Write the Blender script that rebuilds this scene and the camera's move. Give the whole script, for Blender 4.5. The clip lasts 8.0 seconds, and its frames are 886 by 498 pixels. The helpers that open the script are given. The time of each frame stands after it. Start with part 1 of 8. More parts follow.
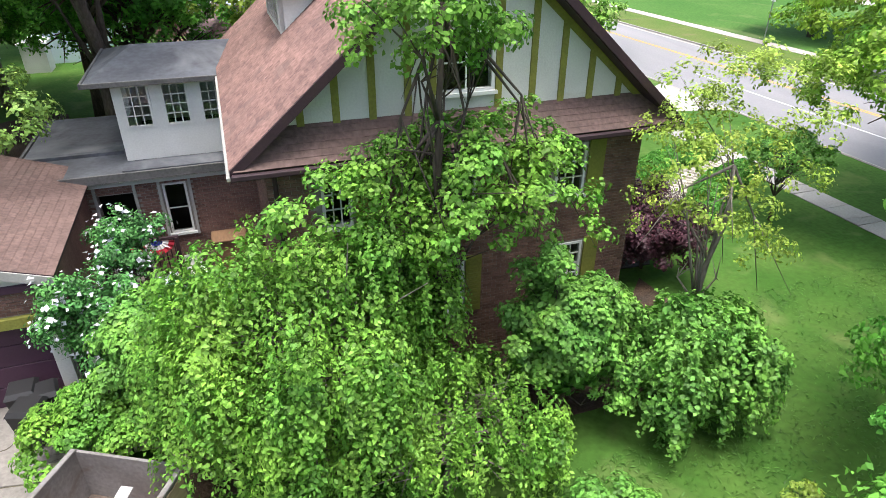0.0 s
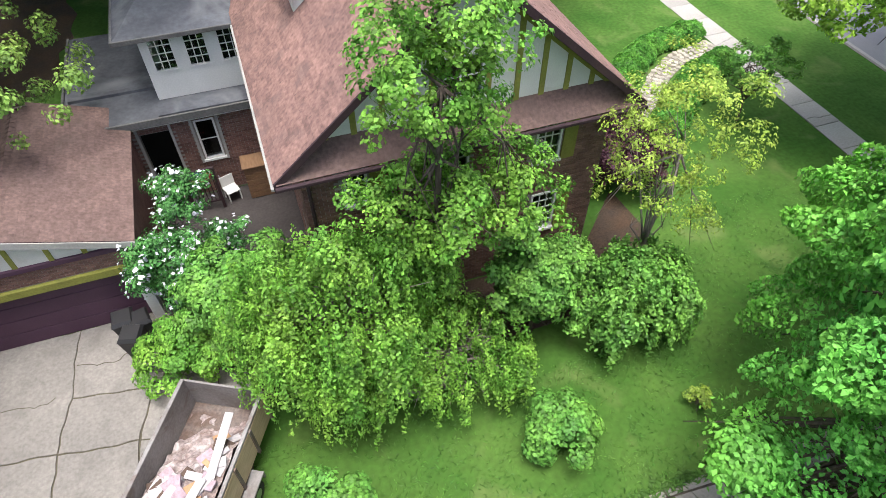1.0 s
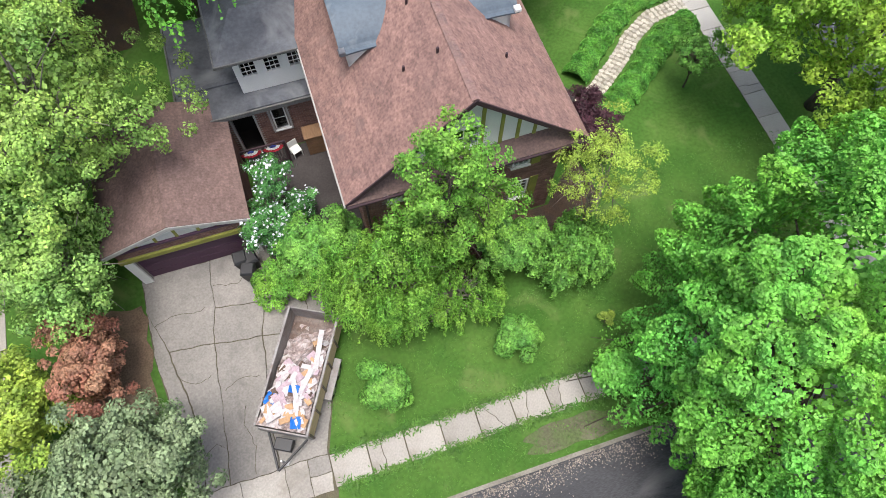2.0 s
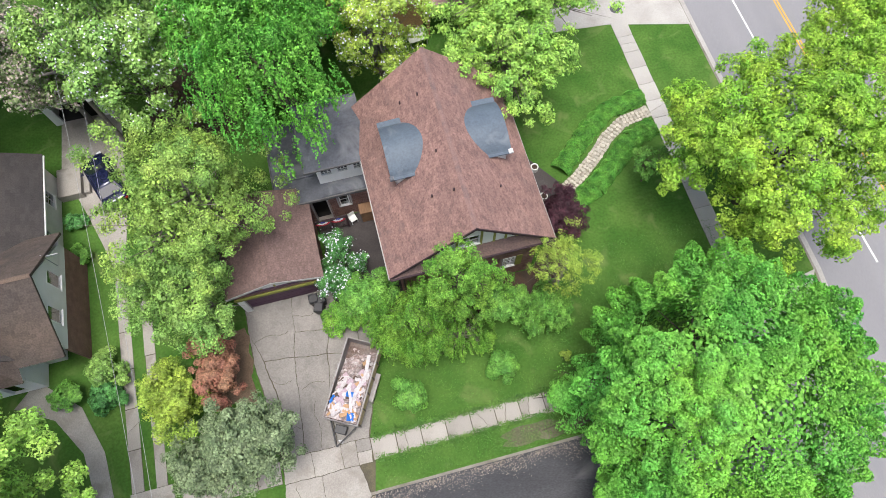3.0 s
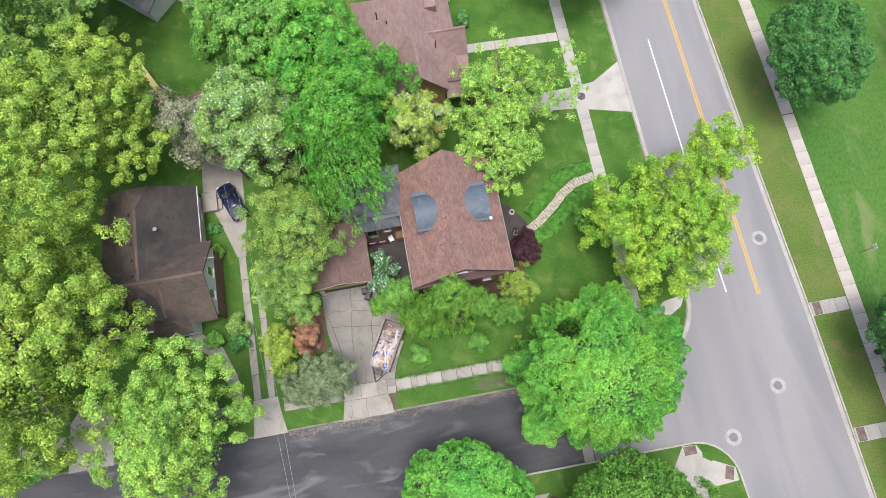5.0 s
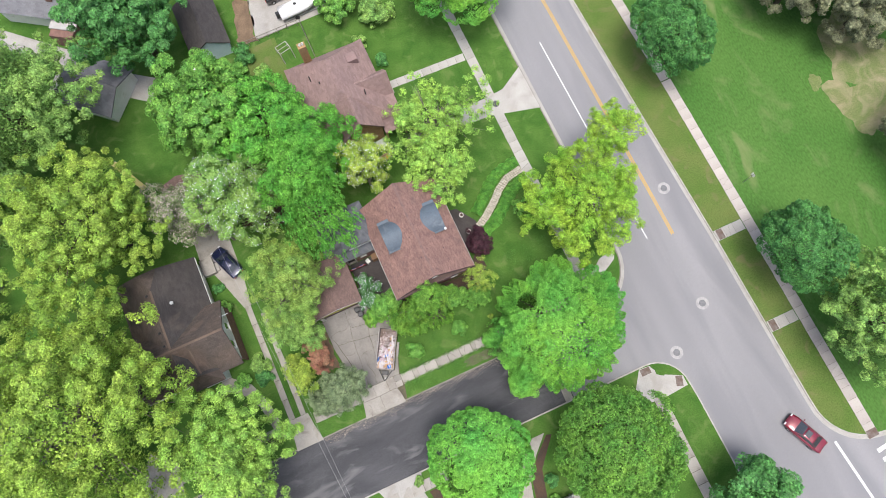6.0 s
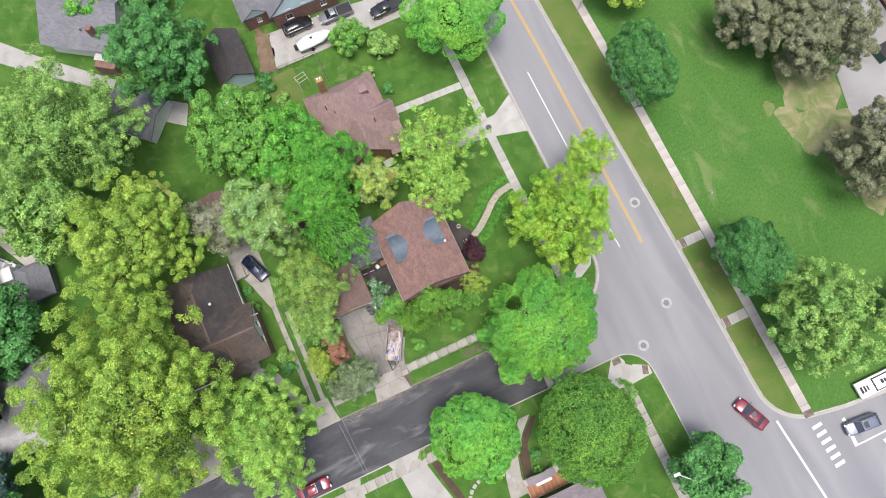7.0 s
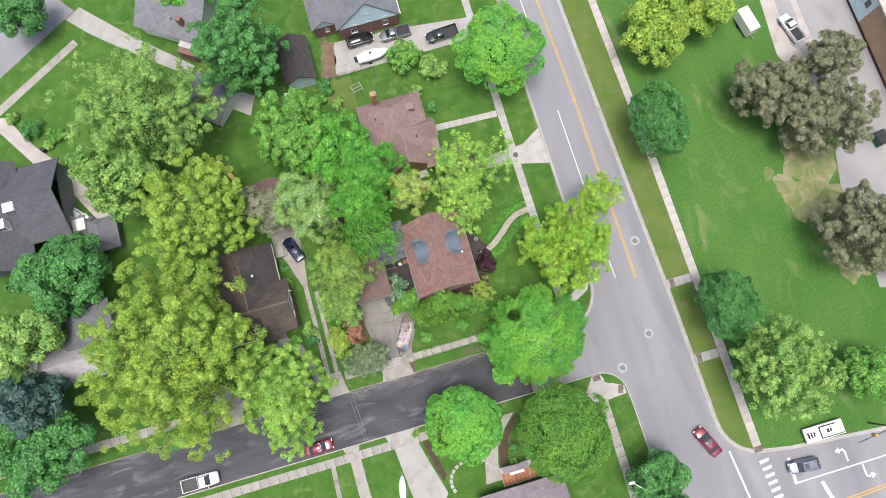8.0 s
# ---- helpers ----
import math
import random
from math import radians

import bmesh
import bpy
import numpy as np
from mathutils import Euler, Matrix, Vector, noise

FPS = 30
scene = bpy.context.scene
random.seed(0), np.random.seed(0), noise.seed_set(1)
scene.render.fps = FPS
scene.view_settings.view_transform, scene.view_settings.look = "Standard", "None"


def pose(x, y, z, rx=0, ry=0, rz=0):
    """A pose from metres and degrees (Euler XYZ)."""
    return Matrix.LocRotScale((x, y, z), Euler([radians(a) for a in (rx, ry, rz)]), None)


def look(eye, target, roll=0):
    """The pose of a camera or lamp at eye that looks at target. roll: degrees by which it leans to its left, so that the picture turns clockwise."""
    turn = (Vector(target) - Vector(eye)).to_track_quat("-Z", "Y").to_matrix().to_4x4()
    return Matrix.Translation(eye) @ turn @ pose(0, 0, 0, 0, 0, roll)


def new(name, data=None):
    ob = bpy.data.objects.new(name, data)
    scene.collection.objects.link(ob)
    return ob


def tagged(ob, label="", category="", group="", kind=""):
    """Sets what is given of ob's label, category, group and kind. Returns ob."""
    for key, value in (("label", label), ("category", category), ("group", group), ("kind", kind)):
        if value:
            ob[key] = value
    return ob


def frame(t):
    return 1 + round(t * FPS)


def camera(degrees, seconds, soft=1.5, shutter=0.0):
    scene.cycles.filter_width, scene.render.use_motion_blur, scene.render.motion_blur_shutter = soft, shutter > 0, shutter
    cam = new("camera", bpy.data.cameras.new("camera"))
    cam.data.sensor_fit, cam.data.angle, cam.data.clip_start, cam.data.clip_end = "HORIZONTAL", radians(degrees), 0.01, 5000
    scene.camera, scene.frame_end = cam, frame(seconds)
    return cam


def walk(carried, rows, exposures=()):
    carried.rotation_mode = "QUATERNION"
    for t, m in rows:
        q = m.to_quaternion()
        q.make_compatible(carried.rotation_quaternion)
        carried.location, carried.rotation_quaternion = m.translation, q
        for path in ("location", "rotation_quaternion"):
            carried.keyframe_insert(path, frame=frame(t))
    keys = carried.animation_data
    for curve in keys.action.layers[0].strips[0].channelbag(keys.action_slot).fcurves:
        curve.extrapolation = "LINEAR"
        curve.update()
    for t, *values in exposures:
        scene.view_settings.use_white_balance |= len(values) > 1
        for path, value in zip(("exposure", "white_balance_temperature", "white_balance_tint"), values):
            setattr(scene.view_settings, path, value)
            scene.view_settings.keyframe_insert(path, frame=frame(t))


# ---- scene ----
cam = camera(70.6, 8.0, soft=0.5)
PATH = [
    (0, (-0.389, 1.167, 10.232), (0.273, 2.785, 9.26), 0.3),
    (0.5, (-0.383, 1.149, 12.434), (0.212, 2.609, 11.203), -0.0),
    (1, (-0.455, 1.094, 15.525), (0.056, 2.323, 14.033), 0.1),
    (1.2, (-0.566, 1.004, 16.83), (-0.075, 2.15, 15.266), 0.7),
    (2.3, (-0.671, 1.042, 30.03), (-0.415, 1.735, 28.172), 0.1),
    (2.5, (-0.617, 0.576, 32.414), (-0.372, 1.29, 30.562), -0.4),
    (3, (-0.268, 0.588, 38.697), (-0.062, 1.29, 36.836), -1.4),
    (3.5, (-0.224, 0.513, 44.901), (-0.064, 1.122, 43.003), -1.7),
    (4, (-0.185, 0.211, 50.875), (-0.055, 0.788, 48.964), -1.7),
    (4.5, (-0.085, 0.544, 57.193), (0.017, 1.064, 55.264), -1.5),
    (4.7, (0.295, 0.215, 59.458), (0.381, 0.733, 57.528), -2.6),
    (6, (1.208, 0.484, 75.911), (1.378, 0.887, 73.96), -4.7),
    (6.5, (1.293, 1.09, 81.963), (1.473, 1.449, 80.004), -3.7),
    (7, (1.387, 1.142, 88.108), (1.542, 1.496, 86.145), -4.0),
    (7.5, (1.404, 1.006, 94.156), (1.521, 1.365, 92.192), -4.3),
    (8, (1.319, 1.907, 100.149), (1.416, 2.246, 98.18), -3.2),
]
walk(cam, [(t, look(eye, target, roll)) for t, eye, target, roll in PATH], exposures=[(0.0, 1.6, 6250, 10), (1.2, 1.38, 6250, 10), (2.4, 1.14, 6250, 10), (4.5, 1.0, 6250, 10), (8.0, 0.94, 6250, 10)])

# ---- sky and light ----
world = bpy.data.worlds.new("overcast_sky")
scene.world = world
world.use_nodes = True
wn = world.node_tree.nodes
sky = wn.new("ShaderNodeTexSky")
sky.sky_type = "NISHITA"
sky.sun_disc = False
sky.sun_elevation = radians(82)
sky.sun_rotation = radians(200)
sky.air_density, sky.dust_density, sky.ozone_density = 1.0, 6.0, 1.0
wn["Background"].inputs["Strength"].default_value = 0.112
world.node_tree.links.new(sky.outputs["Color"], wn["Background"].inputs["Color"])
sun = new("sun", bpy.data.lights.new("sun", "SUN"))
sun.data.energy = 1.5
sun.data.angle = radians(24)
sun.data.color = (1.0, 0.97, 0.92)
sun.matrix_world = look((-3, -8, 65), (0, 0, 0))

# ---- helpers of this scene ----
TAU = math.pi * 2
STREET = pose(0, 0, 0, 0, 0, -3.0)
CS, SN = math.cos(radians(3.0)), math.sin(radians(3.0))
rng = np.random.default_rng(7)


def xy(u, v):
    """World x, y of a place in the street's grid."""
    return (u * CS + v * SN, -u * SN + v * CS)


def at(u, v, z=0.0, turn=0.0):
    """A pose in the street's grid."""
    x, y = xy(u, v)
    return pose(x, y, z, 0, 0, -3.0 + turn)


class Shape:
    """Gathers the corners and faces of one mesh."""

    def __init__(self):
        self.v, self.f = [], []

    def add(self, verts, faces):
        n = len(self.v)
        self.v += [tuple(p) for p in verts]
        self.f += [tuple(i + n for i in f) for f in faces]
        return self

    def box(self, x0, y0, z0, x1, y1, z1, bevel=0.0):
        b = bevel
        if b <= 0:
            v = [(x, y, z) for z in (z0, z1) for y in (y0, y1) for x in (x0, x1)]
            return self.add(v, [(0, 2, 3, 1), (4, 5, 7, 6), (0, 1, 5, 4), (2, 6, 7, 3), (0, 4, 6, 2), (1, 3, 7, 5)])
        ring = lambda d, z: [(x0 + d, y0 + d, z), (x1 - d, y0 + d, z), (x1 - d, y1 - d, z), (x0 + d, y1 - d, z)]
        v = ring(b, z0) + ring(0, z0 + b) + ring(0, z1 - b) + ring(b, z1)
        f = [(3, 2, 1, 0), (12, 13, 14, 15)]
        for k in range(3):
            for i in range(4):
                j = (i + 1) % 4
                f.append((4 * k + i, 4 * k + j, 4 * k + 4 + j, 4 * k + 4 + i))
        return self.add(v, f)

    def prism(self, poly, z0, z1, bevel=0.0):
        """An upright prism over a ring of points, counter-clockwise."""
        n = len(poly)
        if bevel > 0:
            c = Vector((sum(p[0] for p in poly) / n, sum(p[1] for p in poly) / n))
            ins = []
            for p in poly:
                d = c - Vector(p[:2])
                ins.append(Vector(p[:2]) + d.normalized() * bevel)
            v = [(p[0], p[1], z0) for p in poly] + [(p[0], p[1], z1 - bevel) for p in poly] + [(p.x, p.y, z1) for p in ins]
            f = [tuple(range(2 * n, 3 * n))]
            for k in range(2):
                f += [(k * n + i, k * n + (i + 1) % n, (k + 1) * n + (i + 1) % n, (k + 1) * n + i) for i in range(n)]
            return self.add(v, f)
        v = [(p[0], p[1], z0) for p in poly] + [(p[0], p[1], z1) for p in poly]
        f = [tuple(reversed(range(n))), tuple(range(n, 2 * n))]
        f += [(i, (i + 1) % n, n + (i + 1) % n, n + i) for i in range(n)]
        return self.add(v, f)

    def slab(self, a, b, c, d, thick):
        """A sloping slab: four corners of its upper face, counter-clockwise, and its thickness."""
        p = [Vector(q) for q in (a, b, c, d)]
        nrm = (p[1] - p[0]).cross(p[3] - p[0])
        if nrm.length < 1e-6:
            nrm = (p[2] - p[1]).cross(p[0] - p[1])
        nrm.normalize()
        low = [q - nrm * thick for q in p]
        return self.add(p + low, [(0, 1, 2, 3), (7, 6, 5, 4), (0, 4, 5, 1), (1, 5, 6, 2), (2, 6, 7, 3), (3, 7, 4, 0)])

    def tube(self, path, radii, n=8):
        rows = []
        for i, p in enumerate(path):
            p = Vector(p)
            a = Vector(path[max(i - 1, 0)])
            b = Vector(path[min(i + 1, len(path) - 1)])
            d = (b - a).normalized()
            s = d.orthogonal().normalized() if abs(d.z) > 0.9 else d.cross(Vector((0, 0, 1))).normalized()
            t = d.cross(s)
            rows.append([p + (s * math.cos(TAU * k / n) + t * math.sin(TAU * k / n)) * radii[i] for k in range(n)])
        v = [q for r in rows for q in r]
        f = [tuple(range(n)), tuple(reversed(range((len(rows) - 1) * n, len(rows) * n)))]
        for i in range(len(rows) - 1):
            f += [(i * n + k, (i + 1) * n + k, (i + 1) * n + (k + 1) % n, i * n + (k + 1) % n) for k in range(n)]
        return self.add(v, f)

    def disc(self, x, y, z0, z1, r, n=24):
        return self.prism([(x + r * math.cos(TAU * k / n), y + r * math.sin(TAU * k / n)) for k in range(n)], z0, z1)

    def ring(self, x, y, z0, z1, r0, r1, n=28):
        v = []
        for r, z in ((r0, z0), (r1, z0), (r1, z1), (r0, z1)):
            v += [(x + r * math.cos(TAU * k / n), y + r * math.sin(TAU * k / n), z) for k in range(n)]
        f = []
        for a in range(4):
            b = (a + 1) % 4
            f += [(a * n + k, a * n + (k + 1) % n, b * n + (k + 1) % n, b * n + k) for k in range(n)]
        return self.add(v, f)

    def loft(self, rows):
        """Closed skin through rings of equal count."""
        n = len(rows[0])
        v = [q for r in rows for q in r]
        f = [tuple(reversed(range(n))), tuple(range((len(rows) - 1) * n, len(rows) * n))]
        for i in range(len(rows) - 1):
            f += [(i * n + k, i * n + (k + 1) % n, (i + 1) * n + (k + 1) % n, (i + 1) * n + k) for k in range(n)]
        return self.add(v, f)

    def data(self, name):
        me = bpy.data.meshes.new(name)
        me.from_pydata(self.v, [], self.f)
        me.update()
        return me


def as_mesh(name, shape):
    return shape.data(name) if isinstance(shape, Shape) else shape


def part(name, shape, material, parent, label="", smooth=False, m=None):
    """One mesh object under a thing or a part."""
    me = as_mesh(name, shape)
    if not me.materials:
        me.materials.append(material)
    if smooth:
        me.polygons.foreach_set("use_smooth", [True] * len(me.polygons))
    ob = new(name, me)
    ob.parent = parent
    if m is not None:
        ob.matrix_basis = m
    if label:
        tagged(ob, label)
    return ob


def thing(name, label, category, m=None, group="", kind=""):
    ob = new(name)
    ob.empty_display_size = 0.2
    ob.matrix_basis = m if m is not None else STREET
    return tagged(ob, label, category, group, kind)


def solid(name, shape, material, label, category, m=None, group="", kind="", smooth=False):
    me = as_mesh(name, shape)
    if not me.materials:
        me.materials.append(material)
    if smooth:
        me.polygons.foreach_set("use_smooth", [True] * len(me.polygons))
    ob = new(name, me)
    ob.matrix_basis = m if m is not None else STREET
    return tagged(ob, label, category, group, kind)


# ---- materials ----
def paint(name, a, b=None, rough=0.75, big=0.4, fine=12.0, mix=0.5, bump=0.15, metal=0.0, stain=None, stain_scale=0.25, stain_amount=0.5, spread=0.0, island=0.0, spec=0.35, stretch=(1, 1, 1), bump_scale=None):
    """A weathered surface: two tones in large patches and fine grain, stains, relief; spread: tone by object, island: tone by piece."""
    m = bpy.data.materials.new(name)
    m.use_nodes = True
    nt = m.node_tree
    nd, lk = nt.nodes, nt.links
    bs = nd["Principled BSDF"]
    bs.inputs["Roughness"].default_value = rough
    bs.inputs["Metallic"].default_value = metal
    bs.inputs["Specular IOR Level"].default_value = spec
    b = b or tuple(0.75 * c for c in a)
    a, b = tuple(0.93 * c for c in a), tuple(0.93 * c for c in b)
    co = nd.new("ShaderNodeTexCoord")
    mp = nd.new("ShaderNodeMapping")
    mp.inputs["Scale"].default_value = stretch
    lk.new(co.outputs["Object"], mp.inputs["Vector"])

    def noise_at(scale, detail=4.0, dist=0.0):
        n = nd.new("ShaderNodeTexNoise")
        n.inputs["Scale"].default_value = scale
        n.inputs["Detail"].default_value = detail
        n.inputs["Distortion"].default_value = dist
        lk.new(mp.outputs["Vector"], n.inputs["Vector"])
        return n.outputs["Fac"]

    def ramp(src, lo, hi):
        r = nd.new("ShaderNodeMapRange")
        r.inputs["From Min"].default_value, r.inputs["From Max"].default_value = lo, hi
        lk.new(src, r.inputs["Value"])
        return r.outputs["Result"]

    def blend(fac, c1, c2, kind="MIX", f=None):
        n = nd.new("ShaderNodeMix")
        n.data_type, n.blend_type = "RGBA", kind
        if fac is None:
            n.inputs["Factor"].default_value = f
        else:
            lk.new(fac, n.inputs["Factor"])
        for c, s in ((c1, n.inputs["A"]), (c2, n.inputs["B"])):
            if isinstance(c, tuple):
                s.default_value = (*c, 1)
            else:
                lk.new(c, s)
        return n.outputs["Result"]

    big_n = ramp(noise_at(big, 5.0, 0.4), 0.32, 0.68)
    fine_n = noise_at(fine, 5.0)
    col = blend(big_n, a, b)
    grain = blend(ramp(fine_n, 0.25, 0.75), tuple(1 - mix * 0.5 for _ in range(3)), tuple(1 + mix * 0.4 for _ in range(3)))
    col = blend(None, col, grain, "MULTIPLY", 1.0)
    if stain:
        col = blend(ramp(noise_at(stain_scale, 6.0, 0.8), 0.68 - 0.3 * stain_amount, 0.8), col, stain)
    if spread or island:
        if island:
            src = nd.new("ShaderNodeNewGeometry").outputs["Random Per Island"]
        else:
            src = nd.new("ShaderNodeObjectInfo").outputs["Random"]
        k = max(spread, island)
        r = nd.new("ShaderNodeMapRange")
        r.inputs["To Min"].default_value, r.inputs["To Max"].default_value = 1 - k, 1 + k
        lk.new(src, r.inputs["Value"])
        hsv = nd.new("ShaderNodeHueSaturation")
        lk.new(r.outputs["Result"], hsv.inputs["Value"])
        lk.new(col, hsv.inputs["Color"])
        col = hsv.outputs["Color"]
    lk.new(col, bs.inputs["Base Color"])
    if bump:
        bp = nd.new("ShaderNodeBump")
        bp.inputs["Strength"].default_value = bump
        bp.inputs["Distance"].default_value = 0.03
        lk.new(noise_at(bump_scale, 4.0) if bump_scale else fine_n, bp.inputs["Height"])
        lk.new(bp.outputs["Normal"], bs.inputs["Normal"])
    return m


def leaf_paint(name, a, b, glow=0.35, vary=0.42, rough=0.55, scale=0.9, tone=0.74):
    """Leaves: tone by leaf and by bough, light and dark painted in by clump, light coming through."""
    m = bpy.data.materials.new(name)
    m.use_nodes = True
    nt = m.node_tree
    nd, lk = nt.nodes, nt.links
    bs = nd["Principled BSDF"]
    bs.inputs["Roughness"].default_value = rough
    bs.inputs["Specular IOR Level"].default_value = 0.3
    a, b = (tone * a[0], tone * a[1], 1.25 * tone * a[2]), (tone * b[0], tone * b[1], 1.25 * tone * b[2])
    co = nd.new("ShaderNodeTexCoord")
    ns = nd.new("ShaderNodeTexNoise")
    ns.inputs["Scale"].default_value = scale
    ns.inputs["Detail"].default_value = 3.0
    lk.new(co.outputs["Object"], ns.inputs["Vector"])
    rg = nd.new("ShaderNodeMapRange")
    rg.inputs["From Min"].default_value, rg.inputs["From Max"].default_value = 0.33, 0.67
    lk.new(ns.outputs["Fac"], rg.inputs["Value"])
    mx = nd.new("ShaderNodeMix")
    mx.data_type = "RGBA"
    mx.inputs["A"].default_value, mx.inputs["B"].default_value = (*a, 1), (*b, 1)
    lk.new(rg.outputs["Result"], mx.inputs["Factor"])
    geo = nd.new("ShaderNodeNewGeometry")
    vr = nd.new("ShaderNodeMapRange")
    vr.inputs["To Min"].default_value, vr.inputs["To Max"].default_value = 1 - vary, 1 + vary
    lk.new(geo.outputs["Random Per Island"], vr.inputs["Value"])
    hs = nd.new("ShaderNodeHueSaturation")
    # clump-size noise paints light-dark contrast into the leaf colour
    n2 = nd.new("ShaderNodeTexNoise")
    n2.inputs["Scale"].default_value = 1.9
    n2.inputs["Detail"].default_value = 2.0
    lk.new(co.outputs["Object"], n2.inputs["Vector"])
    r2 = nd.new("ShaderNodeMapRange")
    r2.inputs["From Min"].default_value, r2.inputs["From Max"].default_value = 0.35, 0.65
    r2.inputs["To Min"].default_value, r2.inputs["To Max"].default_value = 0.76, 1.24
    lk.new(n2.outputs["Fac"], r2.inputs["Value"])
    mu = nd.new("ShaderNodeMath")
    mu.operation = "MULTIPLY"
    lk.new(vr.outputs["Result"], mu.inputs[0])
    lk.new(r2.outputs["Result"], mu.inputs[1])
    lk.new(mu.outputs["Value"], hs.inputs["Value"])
    lk.new(mx.outputs["Result"], hs.inputs["Color"])
    lk.new(hs.outputs["Color"], bs.inputs["Base Color"])
    tr = nd.new("ShaderNodeBsdfTranslucent")
    lk.new(hs.outputs["Color"], tr.inputs["Color"])
    ms = nd.new("ShaderNodeMixShader")
    ms.inputs["Fac"].default_value = 0.75 * glow
    lk.new(bs.outputs["BSDF"], ms.inputs[1])
    lk.new(tr.outputs["BSDF"], ms.inputs[2])
    lk.new(ms.outputs["Shader"], nd["Material Output"].inputs["Surface"])
    return m


def plain(name, c, rough=0.5, metal=0.0, spec=0.5, coat=0.0, fine=30.0, mix=0.15):
    m = paint(name, c, tuple(0.88 * k for k in c), rough=rough, metal=metal, big=1.2, fine=fine, mix=mix, bump=0.0, spec=spec)
    m.node_tree.nodes["Principled BSDF"].inputs["Coat Weight"].default_value = coat
    return m


def glass_paint(name, tint=(0.75, 0.82, 0.85)):
    m = bpy.data.materials.new(name)
    m.use_nodes = True
    bs = m.node_tree.nodes["Principled BSDF"]
    bs.inputs["Base Color"].default_value = (*tint, 1)
    bs.inputs["Roughness"].default_value = 0.03
    bs.inputs["Transmission Weight"].default_value = 1.0
    bs.inputs["IOR"].default_value = 1.45
    return m


M = {}
M["grass"] = paint("lawn_grass", (0.044, 0.115, 0.018), (0.08, 0.158, 0.03), 0.9, big=0.45, fine=6.0, mix=0.5, bump=0.45, stain=(0.135, 0.18, 0.058), stain_scale=0.55, stain_amount=0.38, spec=0.1)
M["verge"] = paint("verge_grass", (0.085, 0.145, 0.03), (0.125, 0.16, 0.046), 0.9, big=0.25, fine=6.0, mix=0.55, bump=0.5, stain=(0.16, 0.14, 0.075), stain_scale=0.5, stain_amount=0.36, spec=0.1)
M["blade"] = leaf_paint("grass_blade", (0.08, 0.21, 0.026), (0.13, 0.255, 0.036), 0.3, 0.28)
M["earth"] = paint("bare_earth", (0.2, 0.14, 0.09), (0.13, 0.09, 0.06), 0.95, big=0.7, fine=14, mix=0.7, bump=0.5)
M["mulch"] = paint("dark_mulch", (0.09, 0.055, 0.035), (0.06, 0.045, 0.035), 0.95, big=1.2, fine=18, mix=0.8, bump=0.7)
M["asphalt"] = paint("fresh_asphalt", (0.045, 0.046, 0.051), (0.08, 0.08, 0.086), 0.85, big=0.3, fine=18, mix=0.8, bump=0.35, stain=(0.16, 0.158, 0.158), stain_scale=0.45, stain_amount=0.42, stretch=(0.4, 1.5, 1))
M["road"] = paint("worn_grey_road", (0.264, 0.26, 0.268), (0.212, 0.21, 0.22), 0.85, big=0.12, fine=16, mix=0.22, bump=0.15, stain=(0.165, 0.165, 0.178), stain_scale=0.14, stain_amount=0.55, stretch=(1.6, 0.25, 1))
M["concrete"] = paint("weathered_concrete", (0.34, 0.32, 0.288), (0.27, 0.25, 0.224), 0.85, big=0.5, fine=14, mix=0.4, bump=0.25, stain=(0.17, 0.15, 0.125), stain_scale=0.8, stain_amount=0.45, spread=0.1)
M["worn_verge"] = paint("worn_weedy_verge", (0.1, 0.1, 0.06), (0.085, 0.125, 0.04), 0.95, big=1.2, fine=9, mix=0.7, bump=0.5, stain=(0.17, 0.145, 0.11), stain_scale=1.4, stain_amount=0.5)
M["kerb_old"] = paint("dirty_old_kerb", (0.25, 0.23, 0.2), (0.17, 0.155, 0.13), 0.9, big=0.9, fine=12, mix=0.6, bump=0.3, stain=(0.1, 0.1, 0.06), stain_scale=0.9, stain_amount=0.4)
M["car_park"] = paint("worn_car_park_concrete", (0.31, 0.3, 0.295), (0.26, 0.25, 0.25), 0.85, big=0.2, fine=12, mix=0.3, bump=0.15, stain=(0.2, 0.195, 0.195), stain_scale=0.2, stain_amount=0.45)
M["drive"] = paint("old_drive_concrete", (0.25, 0.234, 0.213), (0.195, 0.183, 0.168), 0.85, big=0.6, fine=12, mix=0.45, bump=0.3, stain=(0.13, 0.12, 0.11), stain_scale=0.9, stain_amount=0.42, spread=0.06)
M["pale_concrete"] = paint("pale_new_concrete", (0.4, 0.385, 0.36), (0.33, 0.315, 0.29), 0.85, big=0.5, fine=14, mix=0.35, bump=0.2, stain=(0.26, 0.24, 0.21), stain_scale=0.5, stain_amount=0.4, spread=0.08)
M["brick_walk"] = paint("pinkish_walk_concrete", (0.45, 0.41, 0.38), (0.37, 0.33, 0.305), 0.85, big=0.5, fine=14, mix=0.35, bump=0.2, stain=(0.24, 0.2, 0.17), stain_scale=0.5, stain_amount=0.3, spread=0.08)
M["court"] = paint("dark_court_paving", (0.06, 0.052, 0.05), (0.04, 0.034, 0.033), 0.8, big=0.8, fine=12, mix=0.5, bump=0.2)
M["kerb"] = paint("kerb_concrete", (0.425, 0.408, 0.374), (0.306, 0.289, 0.264), 0.85, big=0.9, fine=15, mix=0.35, bump=0.2, spread=0.08)
M["seam"] = paint("joint_dirt", (0.07, 0.06, 0.045), (0.11, 0.1, 0.06), 0.95, big=2.0, fine=20, mix=0.6)
